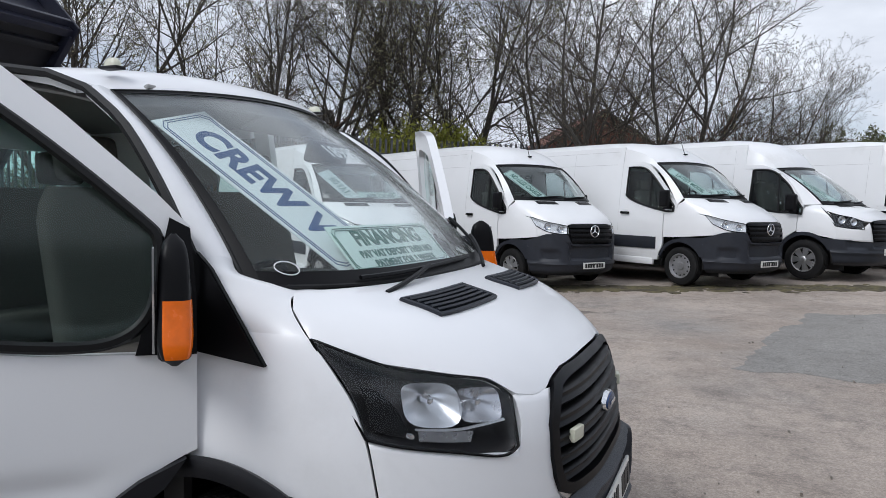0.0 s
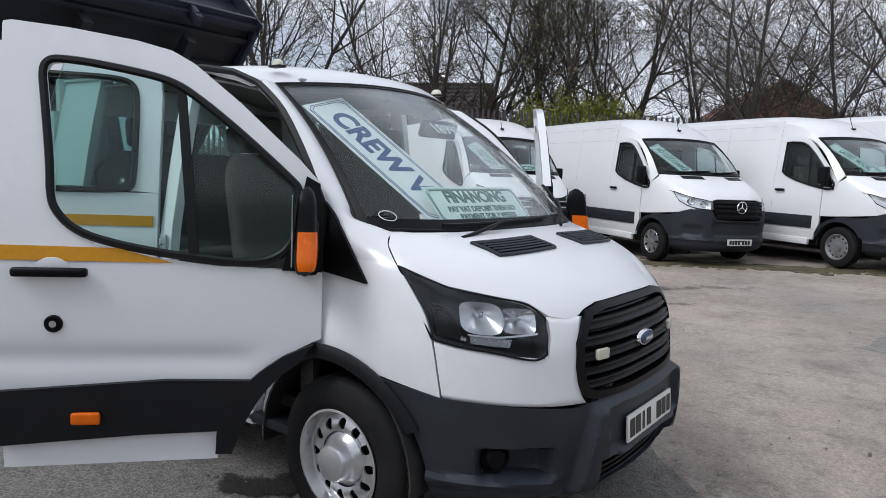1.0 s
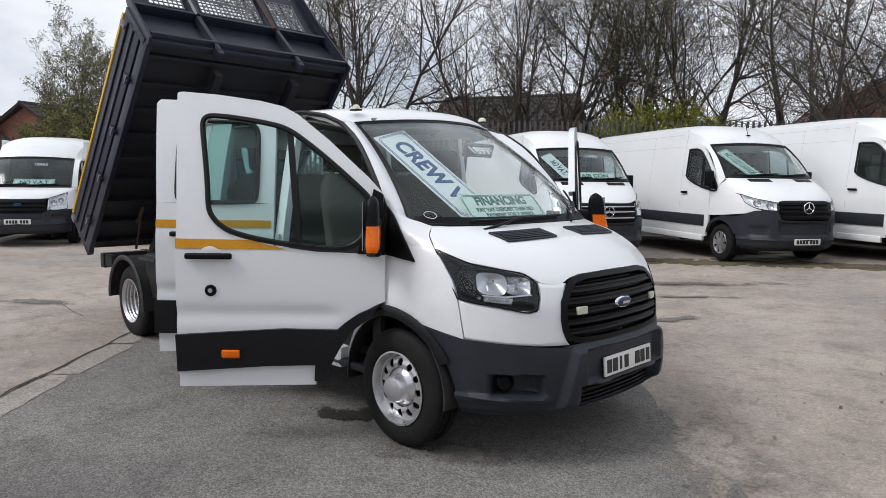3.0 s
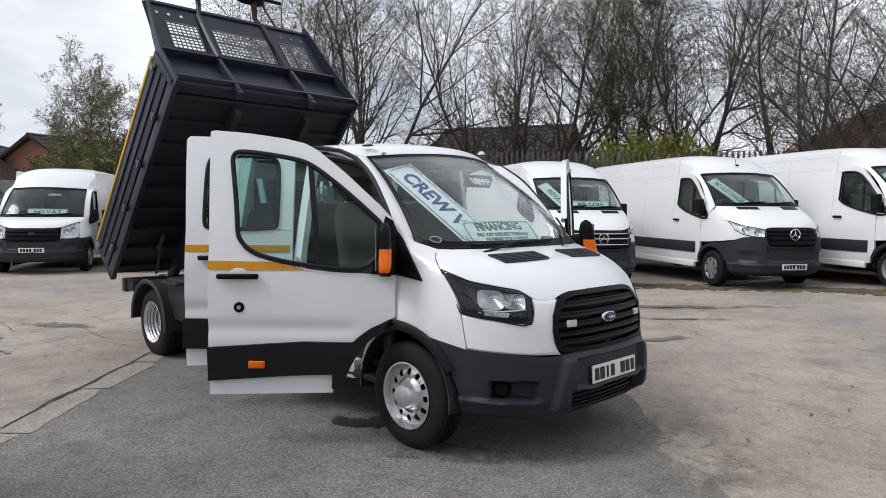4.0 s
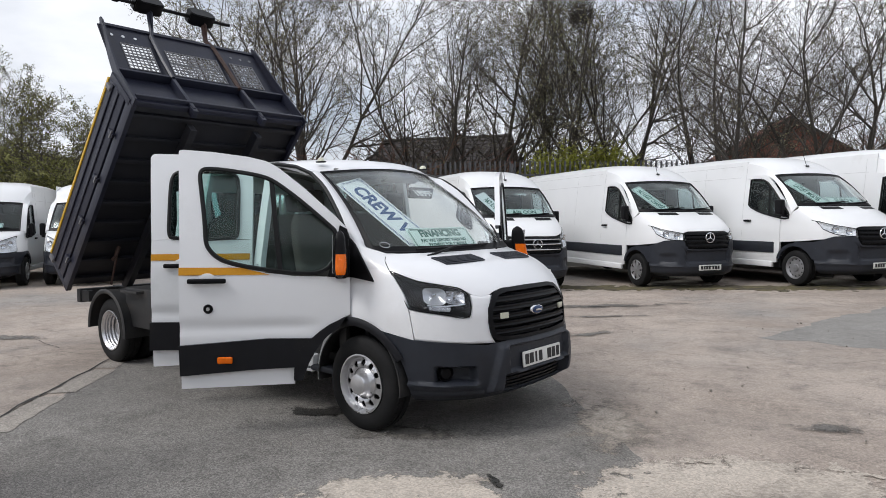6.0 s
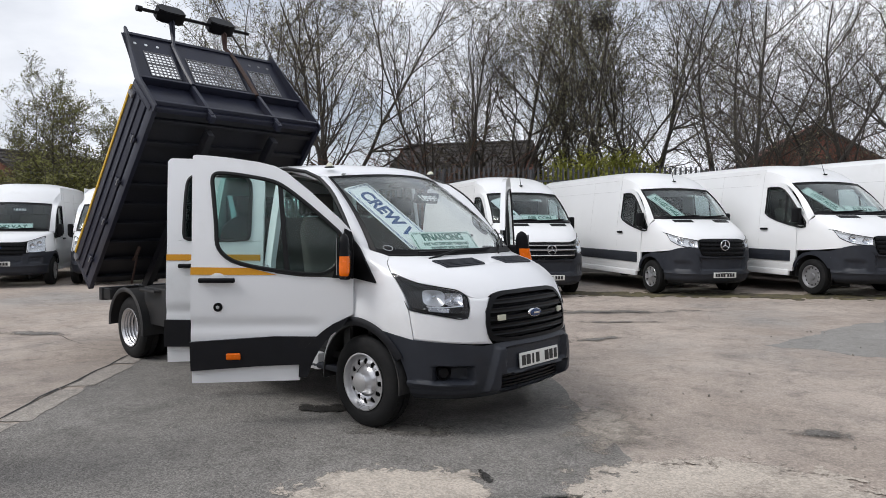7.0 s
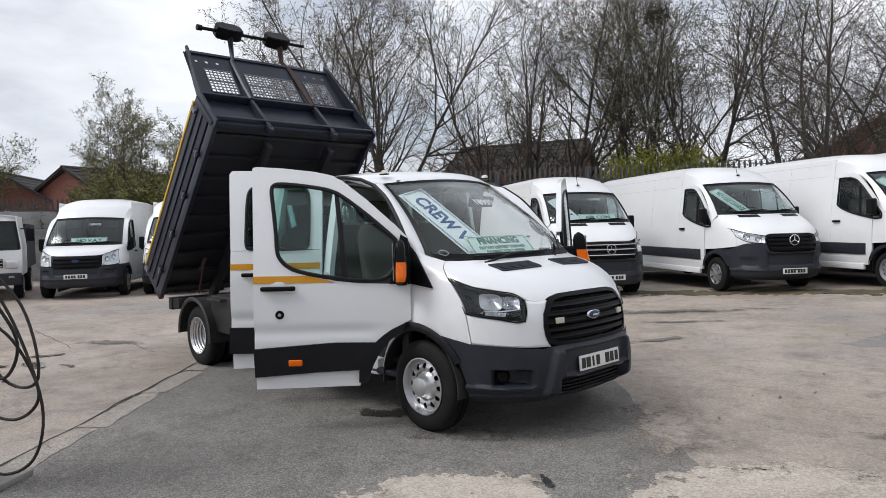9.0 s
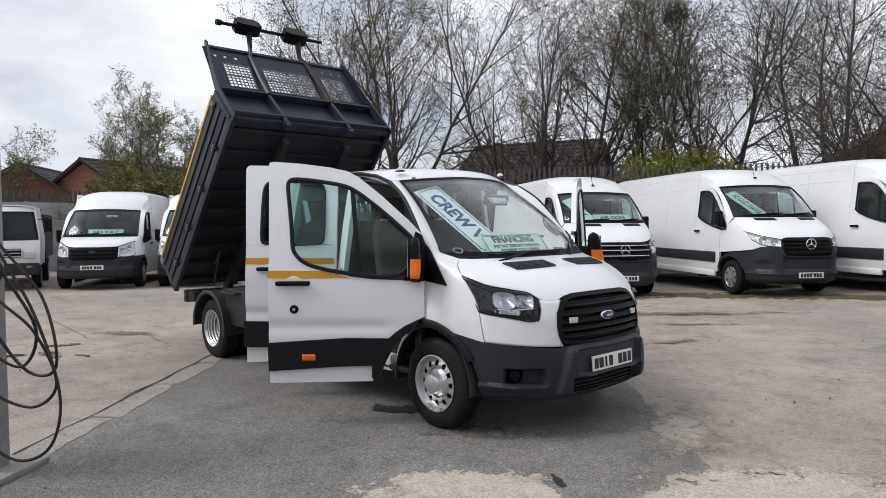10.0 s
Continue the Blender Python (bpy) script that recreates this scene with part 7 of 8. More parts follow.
for k, (c, rx, ry, tn) in enumerate((((-5.5, -2.35), 0.26, 0.10, 20), ((-6.1, -2.1), 0.20, 0.08, 60), ((-5.1, -2.1), 0.14, 0.05, 10), ((-5.75, -2.75), 0.15, 0.06, 40))):
    puddle(c, rx, ry, tn, 11 + k)
crack([band(-3.55, -7), band(-3.55, 6)], 0.020, 1)
crack([(-3.75, -0.35), (-5.2, -1.05), (-6.6, -1.0)], 0.009, 4)
crack([(-4.1, -0.85), (-6.5, -1.7), (-9.5, -1.6)], 0.010, 2)
crack([(2.2, 3.0), (4.0, 5.0), (5.0, 8.5)], 0.006, 6)
crack([(-1.5, 3.5), (1.2, 4.6), (3.6, 4.2)], 0.005, 7)

# mossy, gritty line along the front of the parking bays
bm = bmesh.new()
rnd = random.Random(5)
for k in range(2200):
    s = rnd.uniform(-9, 16)
    o = rnd.gauss(0, 0.20)
    x, y = -0.6 + 0.945 * s - 0.327 * o, 9.75 + 0.327 * s + 0.945 * o
    r = rnd.uniform(0.03, 0.13)
    mtx = pose(x, y, lift(x, y), 0, 0, rnd.uniform(0, 180)) @ Matrix.Diagonal((r * 1.6, r, r * 0.16, 1))
    bmesh.ops.create_icosphere(bm, subdivisions=1, radius=1.0, matrix=mtx)
tagged(part("moss_strip", bm, MOSS), "mossy grit line along the parking bays", "moss", kind="stuff")
bm = bmesh.new()
for k in range(1300):
    x, y = rnd.uniform(-8, 7), rnd.uniform(-3.5, 9)
    r = rnd.uniform(0.003, 0.008) if rnd.random() < 0.95 else rnd.uniform(0.009, 0.018)
    bmesh.ops.create_cube(bm, size=1.0, matrix=pose(x, y, lift(x, y) + 0.011 + r * 0.2, rnd.uniform(0, 90), rnd.uniform(0, 90), rnd.uniform(0, 90)) @ Matrix.Diagonal((r * 1.4, r, r * 0.8, 1)))
tagged(part("loose_grit", bm, BORDER, smooth=False), "loose grit scattered on the yard", "gravel", kind="stuff")


# ---------- boundary ----------
STEEL_FENCE = mat("galvanised_fence_steel", (0.10, 0.10, 0.105), 0.6, metal=0.3, vary=0.25, scale=3, dirt=(0.06, 0.055, 0.05), dscale=3)
WALLCON = mat("grey_concrete_wall", (0.33, 0.33, 0.325), 0.85, vary=0.15, scale=2, bump=0.25, bscale=50, dirt=(0.14, 0.135, 0.12), dscale=1.5)


def palisade(a, b, z0, z1, gap=0.155, label="dark steel palisade fence behind the parked vans"):
    a, b = Vector((*a, 0)), Vector((*b, 0))
    d = (b - a).normalized()
    nrm = Vector((-d.y, d.x, 0))
    f = tagged(new("palisade_fence"), label, "fence")
    n = int((b - a).length / gap)
    bm = bmesh.new()
    rn = random.Random(3)
    for k in range(n):
        o = a + d * (gap * k)
        h = z1 + rn.uniform(-0.012, 0.012)
        pts = [(-0.034, z0), (-0.034, h - 0.09), (-0.018, h), (0, h - 0.05), (0.018, h), (0.034, h - 0.09), (0.034, z0), (0, z0)]
        for side, off in ((1, 0.0),):
            vs = [bm.verts.new(o + d * u + nrm * (0.014 if abs(u) < 0.02 else 0.0) + Vector((0, 0, z))) for u, z in pts]
            bm.faces.new((vs[0], vs[1], vs[2], vs[3], vs[7]))
            bm.faces.new((vs[7], vs[3], vs[4], vs[5], vs[6]))
    tagged(part("paling", bm, STEEL_FENCE, f, smooth=False, thick=0.004), kind="stuff")
    for z in (z0 + 0.3, z1 - 0.45):
        part("rail", box(((b - a).length, 0.045, 0.05), (a + b) / 2 + Vector((0, 0, z)) - nrm * 0.03, Matrix((d, nrm, Vector((0, 0, 1)))).transposed()), STEEL_FENCE, f)
    for k in range(int((b - a).length / 2.75) + 1):
        part("post", box((0.06, 0.1, z1 - z0 - 0.1), a + d * 2.75 * k + Vector((0, 0, (z0 + z1) / 2 - 0.05)) - nrm * 0.08, Matrix((d, nrm, Vector((0, 0, 1)))).transposed()), STEEL_FENCE, f)
    return f


def yard_wall(name, a, b, h, th=0.14, panel=2.4):
    a, b = Vector((*a, 0)), Vector((*b, 0))
    d = (b - a).normalized()
    nrm = Vector((-d.y, d.x, 0))
    rot = Matrix((d, nrm, Vector((0, 0, 1)))).transposed()
    n = int((b - a).length / panel)
    w = part(name, box(((b - a).length, th * 0.6, h - 0.05), (a + b) / 2 + Vector((0, 0, h / 2 - 0.03)), rot), WALLCON)
    tagged(w, "grey concrete panel wall with posts", "wall", kind="structure")
    for k in range(n):
        for z in range(int(h / 0.6)):
            part("panel", box((panel - 0.16, th, 0.585), a + d * panel * (k + 0.5) + Vector((0, 0, 0.3 + 0.6 * z)), rot, 0.012), WALLCON, w)
        part("wall_post", box((0.15, th + 0.05, h), a + d * panel * k + Vector((0, 0, h / 2)), rot, 0.015), WALLCON, w)
    return w


FA, FB = (-21.5, 3.5), (22.0, 36.1)
palisade(FA, FB, 0.95, 3.32)
yard_wall("wall_north", (-21.4, 3.42), (21.9, 35.9), 1.2)
yard_wall("wall_west", (-23.0, -16.0), (-23.0, 6.0), 2.42)
palisade((-23.4, -16.0), (-23.4, 6.0), 1.5, 2.88, label="dark steel palisade fence on the concrete wall")


# plain unseen walls added to darken reflections and light on the truck
yard_wall("wall_south", (-3.0, -21.8), (21.0, -0.2), 5.4, 0.2, 3.0)
yard_wall("wall_east", (17.0, 1.0), (17.0, 19.0), 4.2, 0.2, 3.0)


# ---------- houses behind ----------
BRICK = mat("red_brick_wall", (0.18, 0.072, 0.052), 0.85, vary=0.2, scale=8, bump=0.3, bscale=30, dirt=(0.20, 0.085, 0.065), dscale=4)
TILE = mat("dark_roof_tile", (0.040, 0.034, 0.033), 0.85, vary=0.25, scale=5, dirt=(0.055, 0.047, 0.044), dscale=3)
TILE_RED = mat("red_brown_roof_tile", (0.20, 0.085, 0.06), 0.8, vary=0.25, scale=5, dirt=(0.13, 0.075, 0.06), dscale=3)
FRAMEW = mat("white_window_frame", (0.7, 0.7, 0.7), 0.5, vary=0.03)
DARKGLASS = mat("dark_house_glass", (0.02, 0.025, 0.03), 0.1, vary=0.1)


def house(c, heading, w, d, eave, ridge, tiles, label):
    """Brick house: ridge along its own x, gables at both ends."""
    h = thing("house", label, "house", pose(c[0], c[1], 0, 0, 0, heading))
    bm = bmesh.new()
    prof = [(-d / 2, 0), (d / 2, 0), (d / 2, eave), (0, ridge - 0.1), (-d / 2, eave)]
    part("wall", prism(prof, w, lambda a, b, q: (q - w / 2, a, b)), BRICK, h, smooth=False)
    bm.free()
    for sg in (1, -1):
        n = 9
        rf = part("roof", prism([(d / 2 + 0.35, eave - 0.25), (0, ridge), (0, ridge + 0.1), (d / 2 + 0.35, eave - 0.13)], w + 0.6, lambda a, b, q, sg=sg: (q - w / 2 - 0.3, sg * a, b)), tiles, h, "tiled roof slope", smooth=False)
        for k in range(n):
            f = k / n
            y, z = (d / 2 + 0.35) * (1 - f), eave - 0.13 + (ridge + 0.1 - eave + 0.13) * f
            part("tile_course", box((w + 0.6, 0.05, 0.03), (0, sg * y, z + 0.008)), tiles, rf)
    part("ridge_tile", cyl(0.12, (-w / 2 - 0.3, 0, ridge + 0.08), (w / 2 + 0.3, 0, ridge + 0.08), 8), tiles, h)
    for sg in (1, -1):
        part("bargeboard", prism([(-d / 2 - 0.35, eave - 0.3), (0, ridge - 0.02), (d / 2 + 0.35, eave - 0.3), (d / 2 + 0.35, eave - 0.12), (0, ridge + 0.16), (-d / 2 - 0.35, eave - 0.12)], 0.05, lambda a, b, q, sg=sg: (sg * (w / 2 + 0.3) + q, a, b)), TILE, h)
        for x in (-w / 4, w / 4):
            wn = part("window", box((1.2, 0.08, 1.1), (x, sg * d / 2, eave - 0.95), None, 0.01), FRAMEW, h)
            for k in (-0.28, 0.28):
                part("pane", box((0.5, 0.1, 0.95), (x + k, sg * d / 2, eave - 0.95)), DARKGLASS, wn)
    return h


house((-44.6, 6.2), -30, 9.0, 7.0, 2.9, 5.0, TILE, "red brick house with dark tiled roof beyond the fence")
house((-39.8, 10.2), 116, 8.0, 7.0, 3.3, 5.2, TILE, "brick house with dark tiled roof behind trees")
house((-21.2, 25.8), 22, 7.0, 7.0, 3.9, 5.95, TILE, "dark-roofed brick house seen through bare branches")
house((-9.0, 44.0), -62, 12.0, 11.0, 3.8, 7.1, TILE_RED, "red brick house with red-brown tiled roof behind trees")


# ---------- trees and shrubs ----------
BARK = mat("grey_brown_bark", (0.062, 0.054, 0.046), 0.9, vary=0.3, scale=8, bump=0.4, bscale=30)
TWIG = mat("dark_twig_bark", (0.070, 0.059, 0.046), 0.9, vary=0.25, scale=3)
RUSTTWIG = mat("red_brown_twig", (0.14, 0.075, 0.05), 0.9, vary=0.25, scale=3)
BUD = mat("pale_spring_buds", (0.20, 0.185, 0.105), 0.8, vary=0.3, scale=4)
LEAFG = mat("yellow_green_leaves", (0.25, 0.262, 0.03), 0.6, vary=0.35, scale=3)
LEAFO = mat("olive_hedge_leaves", (0.15, 0.15, 0.035), 0.65, vary=0.35, scale=3)
LEAFD = mat("dull_green_leaves", (0.13, 0.14, 0.05), 0.65, vary=0.35, scale=3)
YELLOWTWIG = mat("yellow_green_twig", (0.20, 0.19, 0.04), 0.8, vary=0.25, scale=3)
NESTM = mat("dark_nest_twigs", (0.03, 0.025, 0.02), 0.95, vary=0.3, scale=12)


def tubes_mesh(name, segs, sides, material, parent):
    """Many tapered sticks in one mesh: rows of (p, q, r0, r1)."""
    a = np.array([s[0] for s in segs], float)
    b = np.array([s[1] for s in segs], float)
    r0 = np.array([s[2] for s in segs])[:, None]
    r1 = np.array([s[3] for s in segs])[:, None]
    d = b - a
    d /= np.linalg.norm(d, axis=1)[:, None] + 1e-9
    ref = np.where(np.abs(d[:, 2:3]) < 0.9, np.array([[0, 0, 1.0]]), np.array([[1.0, 0, 0]]))
    u = np.cross(d, ref)
    u /= np.linalg.norm(u, axis=1)[:, None]
    v = np.cross(d, u)
    n = len(segs)
    vs = np.zeros((n, 2, sides, 3))
    for k in range(sides):
        c, s = math.cos(2 * math.pi * k / sides), math.sin(2 * math.pi * k / sides)
        vs[:, 0, k] = a + (u * c + v * s) * r0
        vs[:, 1, k] = b + (u * c + v * s) * r1
    base = (np.arange(n) * 2 * sides)[:, None]
    faces = np.concatenate([np.concatenate([base + k, base + (k + 1) % sides, base + sides + (k + 1) % sides, base + sides + k], axis=1) for k in range(sides)])
    return sheet_mesh(name, vs.reshape(-1, 3), faces, material, parent)


def sheet_mesh(name, verts, quads, material, parent):
    me = bpy.data.meshes.new(name)
    me.vertices.add(len(verts))
    me.vertices.foreach_set("co", verts.ravel())
    me.loops.add(quads.size)
    me.loops.foreach_set("vertex_index", quads.ravel().astype(np.int32))
    me.polygons.add(len(quads))
    me.polygons.foreach_set("loop_start", np.arange(0, quads.size, 4, dtype=np.int32))
    me.polygons.foreach_set("loop_total", np.full(len(quads), 4, dtype=np.int32))
    me.polygons.foreach_set("use_smooth", np.ones(len(quads), dtype=bool))
    me.update(calc_edges=True)
    me.materials.append(material)
    ob = new(name, me)
    ob.parent = parent
    return ob


def leaf_mesh(name, points, size, material, parent, rn):
    """Small folded leaves at the points."""
    n = len(points)
    p = np.array(points)
    d = rn.normal(size=(n, 3))
    d /= np.linalg.norm(d, axis=1)[:, None]
    e = np.cross(d, rn.normal(size=(n, 3)))
    e /= np.linalg.norm(e, axis=1)[:, None]
    s = size * rn.uniform(0.6, 1.4, (n, 1))
    f = np.cross(d, e) * s * 0.18
    vs = np.stack([p, p + d * s + e * s * 0.42 + f, p + d * s * 2.0, p + d * s - e * s * 0.42 + f], axis=1).reshape(-1, 3)
    return sheet_mesh(name, vs, np.arange(4 * n).reshape(-1, 4), material, parent)


def grow_tree(seed, height, stems, lean, fine, crown_from=0.24):
    """Sticks of a bare, many-stemmed tree: thick ones, twigs and twig tips."""
    rn = random.Random(seed)
    thick, thin, tips = [], [], []

    def grow(p, d, length, r, depth):
        n = (10, 7, 5, 3, 2)[min(depth, 4)]
        step = length / n
        for k in range(n):
            w = (0.082, 0.13, 0.16, 0.17, 0.20)[min(depth, 4)]
            d = (d + Vector((rn.gauss(0, w), rn.gauss(0, w), rn.gauss(0, w * 0.4) + (0.040, 0.07, 0.08, 0.07, 0.04)[min(depth, 4)]))).normalized()
            q = p + d * step
            ra, r2 = (r * (1 - 0.80 * (k + e) / n) for e in (0, 1))
            (thick if depth < 2 else thin).append((tuple(p), tuple(q), max(ra, 0.0055), max(r2, 0.0042)))
            f = (k + 1) / n
            if depth < fine and (depth > 0 or f > crown_from):
                chance = (1.5, 1.35, 0.96, 0.42)[min(depth, 3)]
                kids = int(chance) + (1 if rn.random() < chance - int(chance) else 0)
                for c in range(kids):
                    o = Matrix.Rotation(rn.uniform(0, 2 * math.pi), 3, d) @ d.orthogonal().normalized()
                    a = radians(rn.uniform(28, 62))
                    nd = (d * math.cos(a) + o * math.sin(a)).normalized()
                    grow(q, nd, length * rn.uniform(*((0.30, 0.46), (0.30, 0.50), (0.35, 0.6), (0.4, 0.7))[min(depth, 3)]) * (1.2 - 0.5 * f), max(r2 * 0.64, 0.0055), depth + 1)
            p = q
        if depth >= 2:
            tips.append(tuple(p))
    for s in range(stems):
        az = 2 * math.pi * s / stems + rn.uniform(-0.4, 0.4)
        ln = radians(lean * rn.uniform(0.4, 1.2))
        d = Vector((math.cos(az) * math.sin(ln), math.sin(az) * math.sin(ln), math.cos(ln)))
        grow(Vector((0.18 * math.cos(az), 0.18 * math.sin(az), -0.1)), d, height * rn.uniform(0.8, 1.05), height * 0.0100 * rn.uniform(0.7, 1.2), 0)
    return thick, thin, tips


def build_tree(seed, height, stems, lean, fine, label, bud=0.3, bud_mat=None, bud_size=0.035, twig_mat=None):
    t = thing("tree", label, "tree")
    thick, thin, tips = grow_tree(seed, height, stems, lean, fine)
    tubes_mesh("trunk", thick, 6, BARK, t)
    tagged(tubes_mesh("crown", thin, 3, twig_mat or TWIG, t), kind="stuff")
    rn = np.random.default_rng(seed)
    pts = [p for p in tips if rn.random() < bud]
    if pts:
        pts = [tuple(np.array(p) + rn.normal(size=3) * 0.05) for p in pts for _ in range(2)]
        tagged(leaf_mesh("leaves", pts, bud_size, bud_mat or BUD, t, rn), kind="stuff")
    return t


WOOD = "bare trees behind the fence"
kinds = [build_tree(11, 9.8, 7, 28, 4, "tall bare many-stemmed tree with pale spring buds", 0.8, BUD, 0.04),
         build_tree(37, 9.6, 7, 40, 4, "wide bare tree with long low branches fanning out", 0.5, BUD, 0.035),
         build_tree(23, 10.2, 4, 10, 4, "slender upright tree with fine twigs and green buds", 0.9, LEAFD, 0.035),
         build_tree(64, 9.8, 8, 38, 4, "large bare tree fanning out from its base", 0.3)]
SPOTS = (((-15.4, 10.9), 0, 1.0, 40), ((-11.0, 15.0), 1, 1.0, 75), ((-6.6, 17.7), 2, 1.0, 10), ((-0.9, 20.9), 3, 1.0, 60),
         ((-3.6, 18.9), 3, 0.93, 300), ((-8.9, 17.2), 0, 0.88, 150), ((2.9, 24.2), 1, 0.6, 90))
used = set()
for c, kind_i, sc, turn in SPOTS:
    m = pose(c[0], c[1], 0.4, 0, 0, turn)
    if kind_i in used:
        tagged(copy_thing(kinds[kind_i], m @ Matrix.Diagonal((sc, sc, sc, 1))), group=WOOD)
    else:
        tagged(kinds[kind_i], group=WOOD).matrix_basis = m
        used.add(kind_i)
small = build_tree(71, 5.0, 9, 44, 4, "young bushy tree with dull green spring leaves", 0.7, LEAFO, 0.04)
small.matrix_basis = pose(-26.0, 6.2, 1.5, 0, 0, 30)
far_tree = build_tree(83, 6.0, 5, 28, 3, "distant bare tree with first leaves", 1.0, LEAFD, 0.06)
far_tree.matrix_basis = pose(-41.5, 2.6, 0.5, 0, 0, 0)
right_tree = build_tree(97, 3.3, 6, 34, 4, "low tree with sparse green leaves", 1.0, LEAFD, 0.05)
right_tree.matrix_basis = pose(6.2, 27.5, 1.0, 0, 0, 0)


def build_bush(c, rx, ry, h, stems, leaves, leaf_mat, label, seed, twig=None, size=0.05, z0=0.8, spread=0.45, side_twigs=2):
    b = thing("bush", label, "bush", pose(c[0], c[1], z0, 0, 0, 36.9))
    rn = random.Random(seed)
    nr = np.random.default_rng(seed)
    segs, pts = [], []
    for k in range(stems):
        p = Vector((rn.uniform(-rx, rx) * 0.8, rn.uniform(-ry, ry) * 0.6, 0))
        az = rn.uniform(0, 2 * math.pi)
        d = Vector((math.cos(az) * spread, math.sin(az) * spread, 1)).normalized()
        hh = h * rn.uniform(0.6, 1.05) * (1 - 0.35 * (abs(p.x) / rx) ** 2)
        n = 8
        for i in range(n):
            d = (d + Vector((math.cos(az) * 0.22 * spread + rn.gauss(0, 0.12), math.sin(az) * 0.22 * spread + rn.gauss(0, 0.12), -0.07 + rn.gauss(0, 0.06)))).normalized()
            q = p + d * hh / n
            segs.append((tuple(p), tuple(q), 0.011, 0.008))
            if i > 2:
                for _ in range(leaves):
                    f = rn.random()
                    pts.append(tuple(p.lerp(q, f) + Vector((rn.gauss(0, 0.07), rn.gauss(0, 0.07), rn.gauss(0, 0.07)))))
            if i > 1:
                for _ in range(side_twigs):
                    e = (d + Vector((rn.gauss(0, 0.7), rn.gauss(0, 0.7), rn.gauss(0, 0.4)))).normalized()
                    segs.append((tuple(q), tuple(q + e * rn.uniform(0.15, 0.4)), 0.006, 0.004))
            p = q
    tagged(tubes_mesh("stem_tangle", segs, 3, twig or TWIG, b), kind="stuff")
    if pts:
        tagged(leaf_mesh("leaves", pts, size, leaf_mat, b, nr), kind="stuff")
    return b


build_bush((-7.35, 16.1), 1.3, 0.6, 3.4, 500, 30, LEAFG, "yellow-green leafy bush behind the fence", 5, YELLOWTWIG, 0.05, spread=0.20, side_twigs=3)
build_bush((-10.2, 15.6), 1.6, 0.8, 4.2, 300, 1, LEAFD, "tangled brown bramble behind the fence", 21)
build_bush((-4.2, 19.2), 2.4, 0.8, 3.8, 380, 0, LEAFD, "tangled brown bramble behind the fence", 22, RUSTTWIG)
build_bush((0.6, 23.0), 2.2, 0.8, 4.4, 340, 0, LEAFD, "tangled brown bramble behind the fence", 23)
build_bush((0.4, 25.2), 2.8, 1.0, 5.6, 420, 0, LEAFD, "red-brown twiggy thicket behind the fence", 25, RUSTTWIG, spread=0.3)
build_bush((-13.4, 15.6), 2.2, 0.8, 5.2, 320, 0, LEAFD, "tangled brown thicket behind the fence", 26, spread=0.3)
build_bush((-20.35, 4.3), 1.5, 0.6, 2.8, 300, 20, LEAFO, "olive hedge growing through the palisade fence", 24, z0=1.4, spread=0.35)
build_bush((-12.6, 13.2), 2.6, 0.8, 4.8, 380, 0, LEAFG, "tangled brown bramble behind the fence", 7, RUSTTWIG)
build_bush((-1.9, 22.4), 2.6, 1.0, 4.4, 420, 0, LEAFG, "red-brown twiggy bush beside the fence", 8, RUSTTWIG)
build_bush((-25.8, 6.6), 2.0, 0.9, 3.2, 330, 24, LEAFO, "dull green hedge behind the wall", 9, z0=1.2, spread=0.3)
build_bush((-24.6, 1.4), 1.6, 0.6, 1.6, 120, 4, LEAFD, "dull green hedge behind the wall", 12, z0=1.6)
build_bush((5.6, 25.8), 2.4, 0.9, 3.0, 220, 5, LEAFD, "green hedge behind the fence", 10, z0=1.2)
build_bush((-16.0, 10.2), 3.0, 0.8, 2.8, 260, 1, LEAFD, "tangled undergrowth behind the fence", 14)
nest = thing("bird_nest", "dark round stick nest high in a bare tree", "nest", pose(-6.65, 14.75, 7.75))
rn = random.Random(4)
sticks = []
for k in range(500):
    v = Vector((rn.gauss(0, 1), rn.gauss(0, 1), rn.gauss(0, 0.7))).normalized() * rn.uniform(0.15, 0.42)
    e = Vector((rn.gauss(0, 1), rn.gauss(0, 1), rn.gauss(0, 0.5))).normalized() * rn.uniform(0.1, 0.25)
    sticks.append((tuple(v), tuple(v + e), 0.009, 0.005))
tagged(tubes_mesh("sticks", sticks, 3, NESTM, nest), kind="stuff")


# ---------- concrete post with hanging cables ----------
POSTM = mat("weathered_concrete_post", (0.30, 0.285, 0.265), 0.85, vary=0.15, scale=5, bump=0.35, bscale=60, dirt=(0.17, 0.16, 0.145), dscale=3)
CABLE = mat("black_cable_sheath", (0.012, 0.011, 0.010), 0.6, vary=0.2, scale=12, dirt=(0.07, 0.055, 0.045), dscale=6, dpos=(0.5, 0.75))
PX, PY = -1.22, -3.70
post = thing("concrete_post", "weathered concrete post standing on the yard", "post", pose(PX, PY, 0, 0, 0, 40))
part("shaft", box((0.20, 0.20, 3.2), (0, 0, 1.6), None, 0.02), POSTM, post)
part("plinth", box((0.46, 0.50, 0.05), (0.02, 0.02, 0.02), None, 0.02), POSTM, post, "low concrete plinth")
side = Vector((0.70, 0.71, 0))
toward = Vector((0.72, -0.69, 0)) * 0.10


